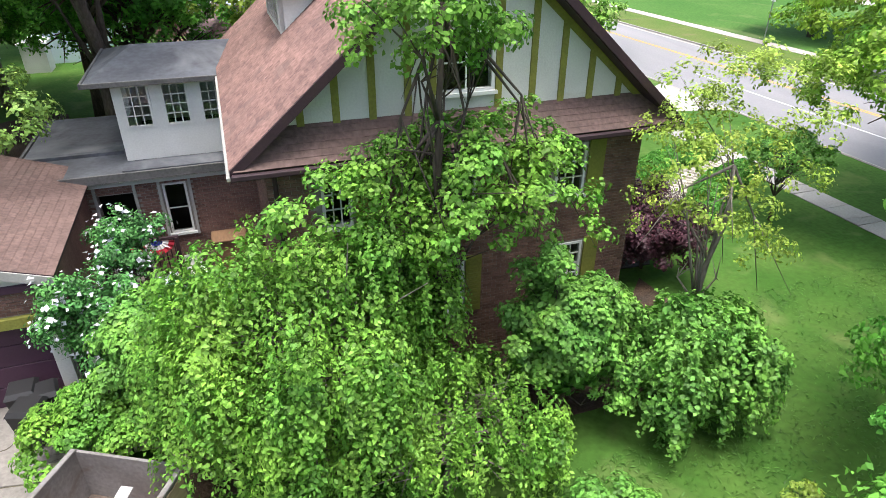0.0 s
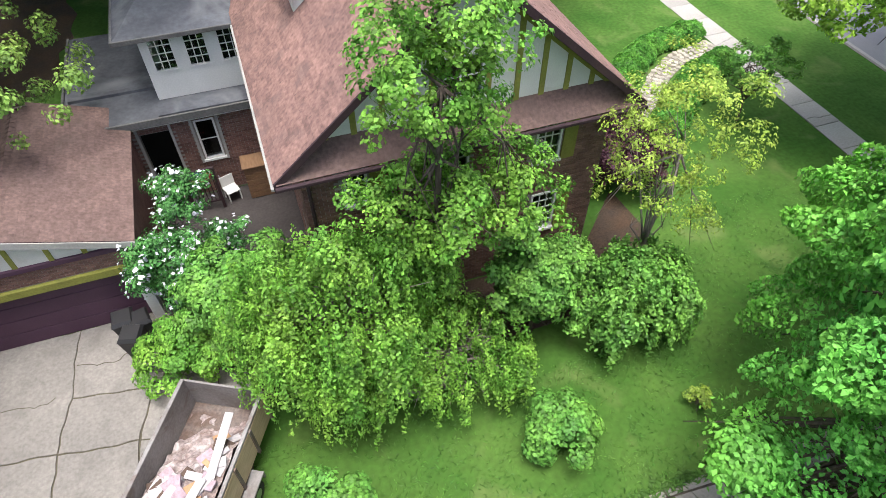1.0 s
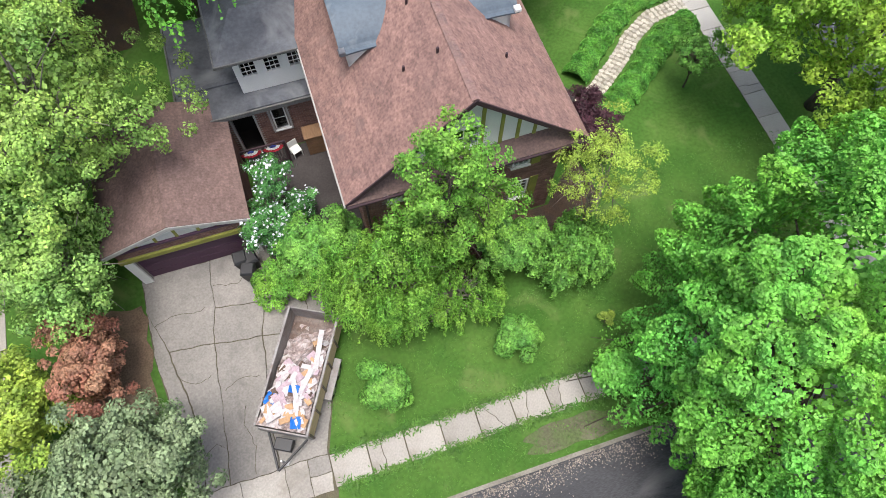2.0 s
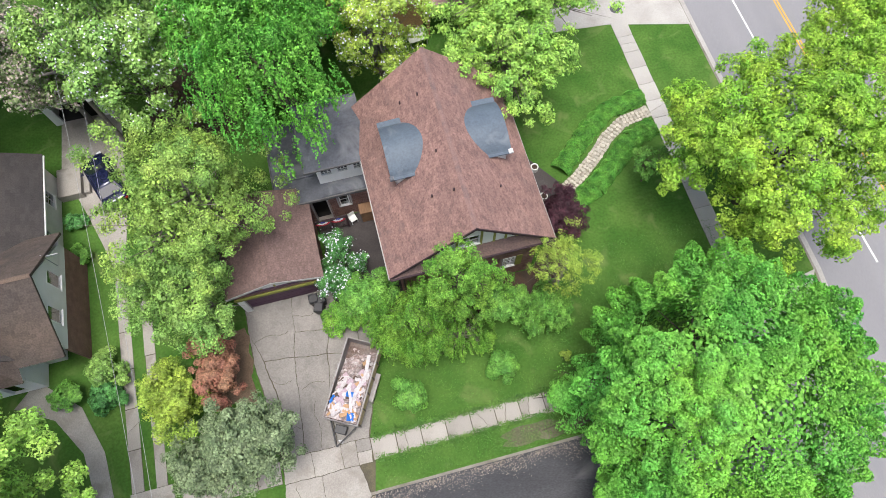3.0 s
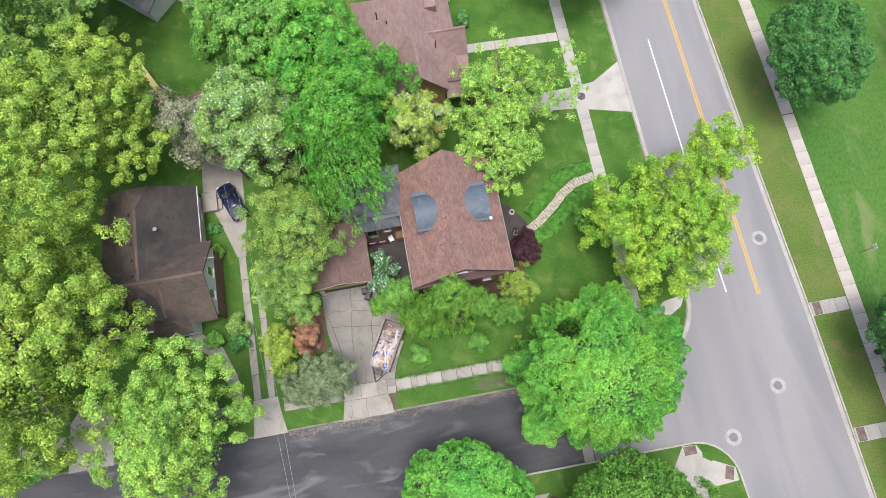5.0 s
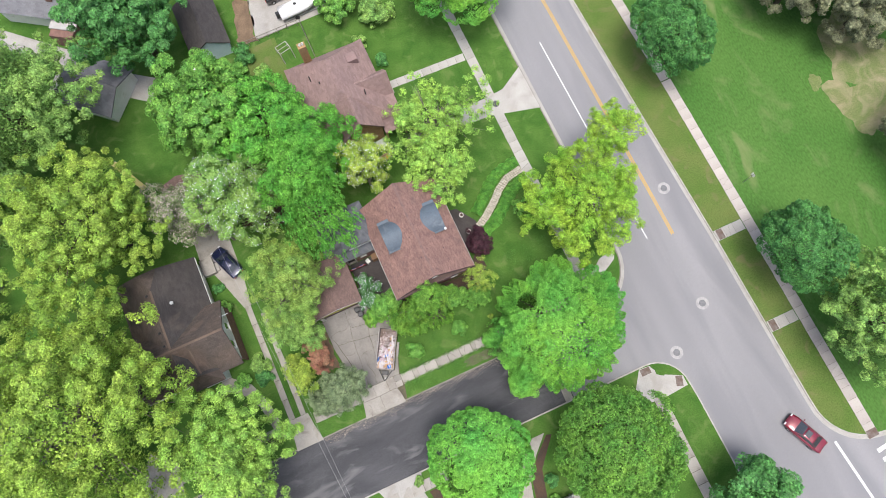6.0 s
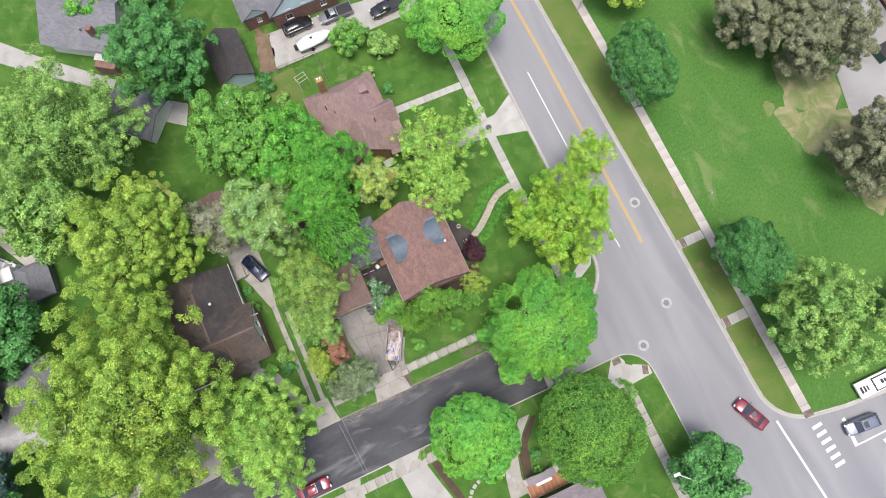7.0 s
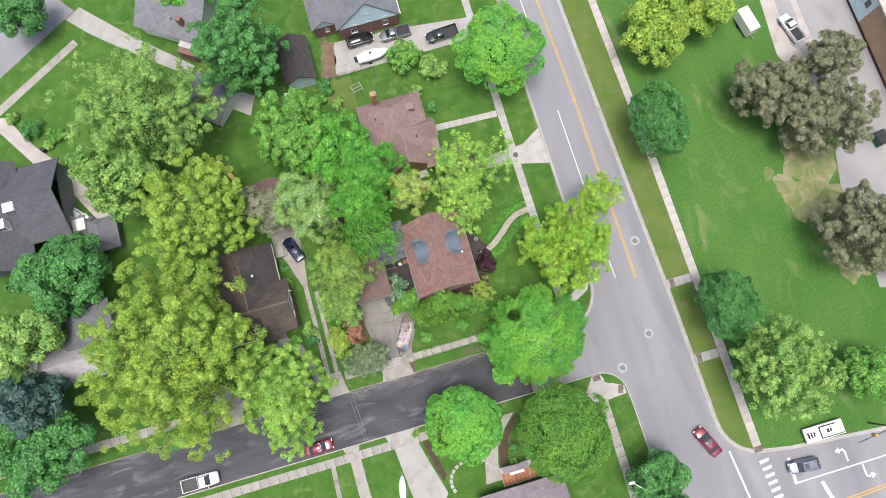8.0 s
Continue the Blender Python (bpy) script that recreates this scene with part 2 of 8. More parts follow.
M["pebble"] = paint("sandy_path_grit", (0.3, 0.27, 0.21), (0.2, 0.18, 0.14), 0.95, big=2.0, fine=18, mix=0.8, bump=0.5)
M["stone"] = paint("path_flagstone", (0.44, 0.41, 0.34), (0.36, 0.33, 0.28), 0.85, big=1.5, fine=14, mix=0.5, bump=0.4, spread=0.22)
M["shingle"] = paint("pinkish_brown_shingle", (0.27, 0.16, 0.136), (0.195, 0.117, 0.102), 0.9, big=0.8, fine=9, mix=0.75, bump=0.3, island=0.16, stain=(0.15, 0.1, 0.09), stain_scale=0.9, stain_amount=0.36)
M["shingle_old"] = paint("brown_garage_shingle", (0.175, 0.115, 0.1), (0.13, 0.087, 0.078), 0.9, big=0.5, fine=10, mix=0.7, bump=0.3, island=0.1, stain=(0.1, 0.075, 0.065), stain_scale=0.6, stain_amount=0.3)
M["roof_dark"] = paint("dark_brown_shingle", (0.05, 0.046, 0.046), (0.066, 0.058, 0.055), 0.92, big=0.35, fine=14, mix=0.5, bump=0.4, stain=(0.125, 0.1, 0.083), stain_scale=0.2, stain_amount=0.32, island=0.12)
M["ridge_grey"] = paint("grey_mauve_ridge_shingle", (0.25, 0.152, 0.132), (0.17, 0.115, 0.105), 0.92, big=2.2, fine=14, mix=0.5)
M["roof_brown"] = paint("tan_brown_shingle", (0.072, 0.06, 0.055), (0.1, 0.077, 0.064), 0.92, big=0.3, fine=10, mix=0.6, bump=0.4, stain=(0.17, 0.12, 0.088), stain_scale=0.22, stain_amount=0.45, island=0.14)
M["roof_tan"] = paint("tan_ridge_shingle", (0.165, 0.12, 0.092), (0.13, 0.095, 0.075), 0.92, big=0.8, fine=14, mix=0.5)
M["roof_pink"] = paint("dusty_mauve_shingle", (0.27, 0.185, 0.17), (0.225, 0.155, 0.145), 0.92, big=0.4, fine=14, mix=0.4, bump=0.4, island=0.12)
M["roof_slate"] = paint("dark_slate_shingle", (0.1, 0.1, 0.112), (0.078, 0.078, 0.09), 0.92, big=0.4, fine=14, mix=0.4, bump=0.4, island=0.12)
M["roof_pale"] = paint("pale_grey_shingle", (0.4, 0.385, 0.39), (0.33, 0.32, 0.325), 0.92, big=0.4, fine=14, mix=0.3, bump=0.3, island=0.1)
M["roof_grey"] = paint("grey_shingle", (0.2, 0.2, 0.215), (0.16, 0.16, 0.175), 0.92, big=0.4, fine=14, mix=0.4, bump=0.4, island=0.12)
M["roof_lilac"] = paint("lilac_grey_shingle", (0.25, 0.215, 0.23), (0.2, 0.175, 0.19), 0.92, big=0.4, fine=14, mix=0.4, bump=0.4, island=0.12)
M["membrane"] = paint("grey_roof_membrane", (0.12, 0.128, 0.145), (0.065, 0.068, 0.078), 0.75, big=0.7, fine=7, mix=0.45, bump=0.15, stain=(0.2, 0.205, 0.215), stain_scale=0.6, stain_amount=0.5)
M["dark_trim"] = paint("dark_grey_trim", (0.15, 0.148, 0.145), (0.1, 0.098, 0.098), 0.7, big=1.2, fine=14, mix=0.5)
M["metal_roof"] = paint("blue_grey_dormer_metal", (0.1, 0.128, 0.158), (0.075, 0.098, 0.125), 0.6, big=0.9, fine=8, mix=0.3, bump=0.08, metal=0.0, stain=(0.16, 0.18, 0.2), stain_scale=0.9, stain_amount=0.35)
M["stucco"] = paint("cream_stucco", (0.703, 0.703, 0.655), (0.627, 0.627, 0.58), 0.9, big=0.8, fine=25, mix=0.15, bump=0.25, stain=(0.494, 0.475, 0.408), stain_scale=1.1, stain_amount=0.15)
M["olive"] = paint("olive_green_timber", (0.27, 0.27, 0.055), (0.2, 0.2, 0.045), 0.75, big=1.5, fine=18, mix=0.35, bump=0.2)
M["maroon"] = paint("dark_maroon_board", (0.055, 0.03, 0.035), (0.04, 0.022, 0.028), 0.7, big=1.2, fine=18, mix=0.35, bump=0.15)
M["purple_door"] = paint("plum_garage_door_paint", (0.085, 0.04, 0.07), (0.07, 0.033, 0.058), 0.6, big=1.0, fine=20, mix=0.2, bump=0.05)
M["white"] = paint("white_painted_wood", (0.78, 0.78, 0.76), (0.7, 0.7, 0.67), 0.6, big=0.9, fine=20, mix=0.15, bump=0.08, stain=(0.5, 0.48, 0.42), stain_scale=1.4, stain_amount=0.15)
M["grey_trim"] = paint("pale_grey_trim", (0.45, 0.44, 0.42), (0.36, 0.35, 0.33), 0.7, big=1.0, fine=20, mix=0.25)
M["brick"] = paint("red_brown_brick", (0.235, 0.135, 0.108), (0.165, 0.092, 0.078), 0.9, big=2.0, fine=25, mix=0.5, bump=0.3, spread=0.25)
M["brick_joined"] = paint("red_brown_brickwork", (0.235, 0.135, 0.108), (0.165, 0.092, 0.078), 0.9, big=2.0, fine=25, mix=0.5, bump=0.3, island=0.25)
M["mortar"] = paint("grey_mortar", (0.33, 0.3, 0.27), (0.26, 0.235, 0.21), 0.95, big=2.0, fine=25, mix=0.4)
M["brick_yellow"] = paint("buff_brick", (0.38, 0.25, 0.12), (0.3, 0.19, 0.09), 0.9, big=2.0, fine=12, mix=0.5, bump=0.3)
M["siding_blue"] = paint("pale_blue_siding", (0.6, 0.73, 0.77), (0.53, 0.66, 0.7), 0.7, big=0.8, fine=20, mix=0.15)
M["siding_grey"] = paint("grey_siding", (0.2, 0.2, 0.21), (0.16, 0.16, 0.17), 0.7, big=0.8, fine=20, mix=0.2)
M["glass"] = glass_paint("window_glass")
# near-black stands in for the shade of rooms seen through openings
M["dark_room"] = plain("dark_interior", (0.02, 0.018, 0.016), 0.9)
M["bark"] = paint("tree_bark", (0.12, 0.095, 0.075), (0.07, 0.055, 0.045), 0.95, big=3.0, fine=16, mix=0.7, bump=0.8, stretch=(1, 1, 0.3))
M["grey_bark"] = paint("pale_grey_bark", (0.24, 0.215, 0.185), (0.16, 0.14, 0.12), 0.95, big=3.0, fine=16, mix=0.6, bump=0.7, stretch=(1, 1, 0.3))
M["line_white"] = paint("worn_white_road_paint", (0.72, 0.72, 0.7), (0.58, 0.58, 0.57), 0.7, big=2.0, fine=14, mix=0.3, bump=0)
M["line_yellow"] = paint("yellow_road_paint", (0.62, 0.37, 0.045), (0.52, 0.31, 0.05), 0.7, big=2.0, fine=14, mix=0.3, bump=0)
M["cover"] = paint("worn_grey_cover", (0.2, 0.2, 0.21), (0.15, 0.15, 0.16), 0.7, metal=0.2, big=3, fine=20, mix=0.5)
M["collar"] = paint("worn_collar_concrete", (0.4, 0.39, 0.38), (0.3, 0.29, 0.29), 0.85, big=1.6, fine=12, mix=0.4, stain=(0.24, 0.24, 0.245), stain_scale=1.2, stain_amount=0.4)
M["tan_earth"] = paint("dry_tan_earth", (0.17, 0.185, 0.075), (0.125, 0.175, 0.052), 0.95, big=0.35, fine=6, mix=0.6, bump=0.4, stain=(0.32, 0.265, 0.175), stain_scale=0.42, stain_amount=0.85)
M["park"] = paint("mown_park_grass", (0.054, 0.138, 0.026), (0.08, 0.168, 0.036), 0.9, big=0.12, fine=5.0, mix=0.55, bump=0.6, stain=(0.15, 0.19, 0.075), stain_scale=0.3, stain_amount=0.36, spec=0.1, stretch=(0.9, 0.45, 1))
M["iron"] = paint("cast_iron", (0.11, 0.11, 0.115), (0.08, 0.08, 0.085), 0.6, metal=0.5, big=3, fine=20)
M["steel"] = paint("galvanised_steel", (0.42, 0.43, 0.44), (0.34, 0.35, 0.36), 0.4, metal=0.8, big=2, fine=20, mix=0.2)
M["rust"] = paint("rusty_trailer_steel", (0.12, 0.075, 0.055), (0.2, 0.17, 0.155), 0.75, metal=0.2, big=1.6, fine=16, mix=0.6, bump=0.2)
M["grey_steel"] = paint("scuffed_grey_steel", (0.3, 0.29, 0.285), (0.22, 0.2, 0.19), 0.6, metal=0.3, big=1.4, fine=14, mix=0.4, stain=(0.13, 0.075, 0.05), stain_scale=1.6, stain_amount=0.3)
M["black"] = plain("black_plastic", (0.018, 0.018, 0.02), 0.5)
M["rubber"] = plain("tyre_rubber", (0.02, 0.02, 0.021), 0.85)
M["alloy"] = plain("wheel_alloy", (0.5, 0.5, 0.52), 0.3, metal=0.9)
M["car_glass"] = plain("car_window_glass", (0.02, 0.026, 0.032), 0.05, spec=0.8, coat=1.0)
M["lamp_lens"] = plain("clear_lamp_lens", (0.75, 0.76, 0.78), 0.12, spec=0.8)
M["tail_lens"] = plain("red_lamp_lens", (0.35, 0.02, 0.015), 0.15, spec=0.8)
M["wood"] = paint("brown_plank", (0.26, 0.15, 0.08), (0.19, 0.11, 0.06), 0.8, big=1.5, fine=14, mix=0.5, bump=0.2, stretch=(1, 0.2, 1))
M["pale_wood"] = paint("pale_lumber", (0.52, 0.4, 0.26), (0.42, 0.31, 0.19), 0.8, big=1.5, fine=14, mix=0.4, stretch=(1, 0.2, 1))
M["cable"] = plain("power_cable", (0.32, 0.33, 0.32), 0.6)

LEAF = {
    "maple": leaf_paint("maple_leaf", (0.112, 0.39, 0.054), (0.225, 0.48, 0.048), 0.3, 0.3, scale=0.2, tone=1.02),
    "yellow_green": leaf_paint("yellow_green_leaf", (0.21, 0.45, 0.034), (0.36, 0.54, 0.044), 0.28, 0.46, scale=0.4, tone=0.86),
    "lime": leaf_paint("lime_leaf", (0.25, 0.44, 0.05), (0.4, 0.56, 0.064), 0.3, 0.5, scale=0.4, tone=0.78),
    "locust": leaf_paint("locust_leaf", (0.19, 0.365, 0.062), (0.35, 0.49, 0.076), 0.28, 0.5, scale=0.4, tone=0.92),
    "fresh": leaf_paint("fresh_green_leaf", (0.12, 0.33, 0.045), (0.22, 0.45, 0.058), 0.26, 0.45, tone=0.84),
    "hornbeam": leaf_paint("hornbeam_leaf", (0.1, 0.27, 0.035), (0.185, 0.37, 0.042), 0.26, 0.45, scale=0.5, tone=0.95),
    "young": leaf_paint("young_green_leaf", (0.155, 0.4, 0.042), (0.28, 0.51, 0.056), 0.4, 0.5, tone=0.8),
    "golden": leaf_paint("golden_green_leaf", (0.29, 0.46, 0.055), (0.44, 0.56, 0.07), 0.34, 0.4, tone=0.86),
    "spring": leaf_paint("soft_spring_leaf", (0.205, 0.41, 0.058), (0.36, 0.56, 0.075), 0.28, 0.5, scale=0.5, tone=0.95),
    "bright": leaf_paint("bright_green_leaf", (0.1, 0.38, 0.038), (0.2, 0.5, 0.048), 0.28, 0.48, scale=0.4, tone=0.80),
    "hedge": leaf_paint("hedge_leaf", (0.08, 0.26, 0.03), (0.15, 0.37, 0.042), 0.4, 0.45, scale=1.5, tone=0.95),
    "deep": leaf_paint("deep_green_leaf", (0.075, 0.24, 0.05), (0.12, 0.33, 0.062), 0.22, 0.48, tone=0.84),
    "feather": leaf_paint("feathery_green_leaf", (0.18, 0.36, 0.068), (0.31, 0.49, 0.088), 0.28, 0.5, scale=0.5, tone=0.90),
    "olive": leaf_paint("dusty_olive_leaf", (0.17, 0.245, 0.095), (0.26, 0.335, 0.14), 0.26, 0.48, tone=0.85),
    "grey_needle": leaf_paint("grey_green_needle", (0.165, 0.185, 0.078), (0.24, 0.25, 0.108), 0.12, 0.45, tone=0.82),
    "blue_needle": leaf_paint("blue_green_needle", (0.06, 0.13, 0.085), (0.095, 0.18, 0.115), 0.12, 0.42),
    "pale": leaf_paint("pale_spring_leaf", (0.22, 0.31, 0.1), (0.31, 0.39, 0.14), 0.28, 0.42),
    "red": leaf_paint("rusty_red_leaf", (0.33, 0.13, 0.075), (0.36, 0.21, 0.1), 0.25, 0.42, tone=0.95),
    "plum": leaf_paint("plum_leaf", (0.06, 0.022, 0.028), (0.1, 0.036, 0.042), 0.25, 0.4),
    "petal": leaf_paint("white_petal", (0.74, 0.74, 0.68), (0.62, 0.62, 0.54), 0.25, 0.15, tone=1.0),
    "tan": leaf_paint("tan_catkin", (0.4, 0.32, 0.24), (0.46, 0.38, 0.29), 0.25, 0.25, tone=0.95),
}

# ---- ground, roads and pavements ----
HERE = Matrix.Identity(4)


def ccw(poly):
    a = sum(p[0] * q[1] - q[0] * p[1] for p, q in zip(poly, poly[1:] + poly[:1]))
    return list(poly) if a > 0 else list(reversed(poly))


def arc(cx, cy, r, a0, a1, n=8):
    return [(cx + r * math.cos(radians(a0 + (a1 - a0) * i / n)), cy + r * math.sin(radians(a0 + (a1 - a0) * i / n))) for i in range(n + 1)]


def offset(line, d):
    """The line moved to its left by d."""
    out = []
    for i, p in enumerate(line):
        a, b = Vector(line[max(i - 1, 0)]), Vector(line[min(i + 1, len(line) - 1)])
        t = (b - a).normalized()
        out.append((p[0] - t.y * d, p[1] + t.x * d))
    return out


def ribbon(shape, line, d0, d1, z0, z1):
    """A strip along a line, between two offsets to its left."""
    a, b = offset(line, d0), offset(line, d1)
    for i in range(len(line) - 1):
        shape.prism(ccw([a[i], a[i + 1], b[i + 1], b[i]]), z0, z1)
    return shape


ROADZ = -0.13
g = Shape()
edge = [-1500, -600, -300, -160, 160, 300, 600, 1500]
g.v = [(x, y, ROADZ - 0.03) for y in edge for x in edge]
g.f = [(i * 8 + j, i * 8 + j + 1, i * 8 + 9 + j, i * 8 + 8 + j) for i in range(7) for j in range(7)]
solid("ground", g, M["grass"], "wide green grassy ground reaching the horizon", "ground", HERE, kind="structure")

# kerb lines in the street's grid; the lawn lies to the left
NW_LINE = [(-150, 1.7), (-60, 1.7), (-20, 1.7), (10, 1.65), (20.3, 1.65)] + arc(20.3, 7.75, 6.1, -90, 0)[1:] + [(26.4, 30), (26.5, 60), (27.0, 150)]
SW_LINE = [(27.4, -150), (27.1, -30), (26.9, -12), (26.8, -10.2)] + arc(22.9, -10.2, 3.9, 0, 90)[1:] + [(5, -6.25), (-30, -6.25), (-150, -6.2)]
E_LINE = [(36.0, 150), (36.9, 60), (37.6, 25), (38.2, 3), (38.4, -17.5)] + arc(44.4, -18.3, 6.0, 180, 262)[1:] + [(48, -25.0), (60, -26.0), (150, -33)]
SE_LINE = [(150, -52), (60, -45), (50, -44), (42, -50), (38.8, -60), (38.8, -150)]

for nm, line, far in (("north", NW_LINE, [(-150, 150)]), ("south", SW_LINE, [(-150, -150)]), ("east", E_LINE, [(150, 150)]), ("far", SE_LINE, [(150, -150)])):
    s = Shape().prism(ccw(offset(line, 0.08) + far), ROADZ - 0.02, 0.0)
    solid("lawn_" + nm, s, M["park"] if nm == "east" else M["grass"], "mown green lawn with paler worn patches", "lawn", kind="structure")
    s = ribbon(Shape(), line, 0.0, 0.16, ROADZ - 0.02, 0.012)
    solid("kerb_" + nm, s, M["kerb_old"] if nm == "north" else M["kerb"], "weathered pale concrete kerb along the lawn", "kerb", kind="structure")
    if nm != "south":
        sub = [p for p in line if p[0] > 19] if nm == "north" else line
        s = ribbon(Shape(), sub, -0.42, 0.0, ROADZ - 0.02, ROADZ + 0.012)
        solid("gutter_" + nm, s, M["pale_concrete"], "pale concrete gutter pan beside the road", "gutter", kind="structure")

s = Shape().prism(ccw([(26.0, -150), (39.0, -150), (42.5, -50), (60, -46), (150, -53), (150, -32), (60, -25.5), (48, -24.5), (42, -22), (38.9, -17), (38.8, 3), (38.2, 25), (37.5, 60), (36.5, 150), (26.2, 150), (26.0, 30), (26.0, 9), (22, 2.2), (13.6, 2.0), (13.6, -6.6), (22, -6.6), (26.4, -9), (26.4, -30)]), ROADZ - 0.03, ROADZ)
solid("road_main", s, M["road"], "worn light grey main road with faint wheel tracks", "road", kind="structure")
s = Shape().prism(ccw([(-150, -6.6), (13.57, -6.6), (13.57, 2.0), (-150, 2.1)]), ROADZ - 0.03, ROADZ + 0.006)
solid("road_side", s, M["asphalt"], "dark freshly laid asphalt side street", "road", kind="structure")
s = Shape().prism(ccw([(12.5, -6.4), (13.5, -6.3), (13.7, 1.6), (12.8, 1.6)]), ROADZ, ROADZ + 0.01)
solid("road_patch", s, M["concrete"], "pale concrete strip where the asphalt ends", "road", kind="structure")

# painted lines and covers
z0, z1 = ROADZ + 0.001, ROADZ + 0.005


def marking(nm, poly, mat, label, cat="road marking", group=""):
    return solid(nm, Shape().prism(ccw(poly), z0, z1), mat, label, cat, group=group)


for d in (-0.16, 0.08):
    marking("yellow_line", [(33.74 + d, 6.4), (33.86 + d, 6.4), (33.86 + d, 40), (33.3 + d, 62), (32.8 + d, 150), (32.68 + d, 150), (33.18 + d, 62), (33.74 + d, 40)], M["line_yellow"], "yellow painted centre line on the main road", group="centre lines")
for a, b in ((7.2, 10.2), (22.3, 37.0), (52, 61), (70, 79)):
    marking("lane_line", [(30.52, a), (30.66, a), (30.58, b), (30.44, b)], M["line_white"], "worn white lane line on the main road", group="lane lines")
for k in range(6):
    v = -26.15 - 1.09 * k
    marking("crosswalk_bar", [(42.5 + 0.05 * k, v), (44.0 + 0.05 * k, v + 0.15), (44.0 + 0.05 * k, v + 0.62), (42.5 + 0.05 * k, v + 0.47)], M["line_white"], "white painted bar of a zebra crossing", group="crosswalk bars")
marking("stop_line", [(46.5, -30.1), (47.0, -30.1), (47.2, -26.4), (46.7, -26.4)], M["line_white"], "white painted stop line across a lane")
marking("stop_line", [(51.3, -36.0), (51.9, -36.0), (50.9, -31.0), (50.3, -31.0)], M["line_white"], "white painted stop line across a lane")
marking("lane_line", [(46.5, -30.3), (46.5, -30.1), (75, -30.0), (75, -30.2)], M["line_white"], "white painted lane line on the crossing street", group="lane lines")
marking("yellow_line", [(53.0, -34.4), (53.0, -34.25), (75, -33.2), (75, -33.35)], M["line_yellow"], "yellow painted centre line on the crossing street", group="centre lines")
marking("yellow_line", [(53.0, -34.8), (53.0, -34.65), (75, -33.6), (75, -33.75)], M["line_yellow"], "yellow painted centre line on the crossing street", group="centre lines")
marking("edge_line", [(38.5, -23.0), (38.8, -23.0), (40.6, -45), (40.3, -45)], M["line_white"], "white painted edge line across the junction")
for (u, v), tw in (((55.5, -28.0), 0), ((57.4, -31.8), 180)):
    s = Shape().prism(ccw([(-1.4, -0.14), (0.2, -0.14), (0.6, 0.1), (0.6, 0.75), (0.3, 0.75), (0.3, 0.25), (0.1, 0.14), (-1.4, 0.14)]), 0.001, 0.005)
    s.prism(ccw([(-0.05, 0.75), (0.95, 0.75), (0.45, 1.5)]), 0.001, 0.005)
    solid("turn_arrow", s, M["line_white"], "white painted turn arrow on the road", "road marking", at(u, v, ROADZ, tw + 90), "turn arrows")
for x, y in ((36.2, 10.2), (32.6, -4.4), (26.7, -8.0)):
    root = thing("manhole", "round iron manhole cover in a pale ring", "manhole", pose(x, y, ROADZ), "manhole covers")
    part("collar", Shape().ring(0, 0, -0.02, 0.006, 0.42, 0.78), M["collar"], root, "pale concrete ring")
    lid = Shape().disc(0, 0, -0.02, 0.008, 0.41)
    for k in range(8):
        lid.box(-0.3 + 0.08 * k, -0.2, 0.008, -0.27 + 0.08 * k, 0.2, 0.012)
    part("cover", lid, M["cover"], root)

# slabs of the pavements
slab_mesh = {}


def wander(p):
    """A small wavering shift that follows the place, so that neighbouring edges stay side by side."""
    u, v = p
    return (u + 0.025 * math.sin(2.9 * v + 1.3 * u) + 0.018 * math.sin(9.1 * v - 3.7 * u), v + 0.025 * math.sin(2.3 * u - 1.1 * v) + 0.018 * math.sin(8.3 * u + 4.1 * v))


def rough_ring(poly, step=0.22, grow=0.0):
    """The ring with wavering edges."""
    c = Vector((sum(p[0] for p in poly) / len(poly), sum(p[1] for p in poly) / len(poly)))
    out = []
    for a, b in zip(poly, poly[1:] + poly[:1]):
        a, b = Vector(a), Vector(b)
        n = max(1, int((b - a).length / step))
        for k in range(n):
            p = a.lerp(b, k / n)
            p += (p - c).normalized() * grow
            out.append(wander(p))
    return out


def broken_halves(w, l):
    """A slab cracked across into two pieces."""
    n = 6
    y0, y1 = rng.uniform(-0.3, 0.3) * l, rng.uniform(-0.3, 0.3) * l
    cut = [(-w / 2 + w * k / n, y0 + (y1 - y0) * k / n + (rng.uniform(-0.06, 0.06) if 0 < k < n else 0)) for k in range(n + 1)]
    low = [(-w / 2, -l / 2), (w / 2, -l / 2)] + [(x, y - 0.014) for x, y in reversed(cut)]
    top = [(w / 2, l / 2), (-w / 2, l / 2)] + [(x, y + 0.014) for x, y in cut]
    return low, top


def slab_piece(w, l, mat, parent, u, v, turn=0.0, top=0.03, cracked=0.0):
    m = pose(u, v, top + rng.uniform(-0.008, 0.008), rng.uniform(-0.6, 0.6), rng.uniform(-0.6, 0.6), turn + rng.uniform(-0.6, 0.6))
    if rng.random() < cracked:
        for ring in broken_halves(w, l):
            part("paving_slab", Shape().prism(ccw(ring), -0.09, rng.uniform(-0.006, 0.006), 0.008), mat, parent, m=m)
        return
    key = (round(w, 2), round(l, 2), mat.name)
    if key not in slab_mesh:
        me = Shape().box(-w / 2, -l / 2, -0.09, w / 2, l / 2, 0.0, 0.012).data("paving_slab")
        me.materials.append(mat)
        slab_mesh[key] = me
    ob = new("paving_slab", slab_mesh[key])
    ob.parent = parent
    ob.matrix_basis = m


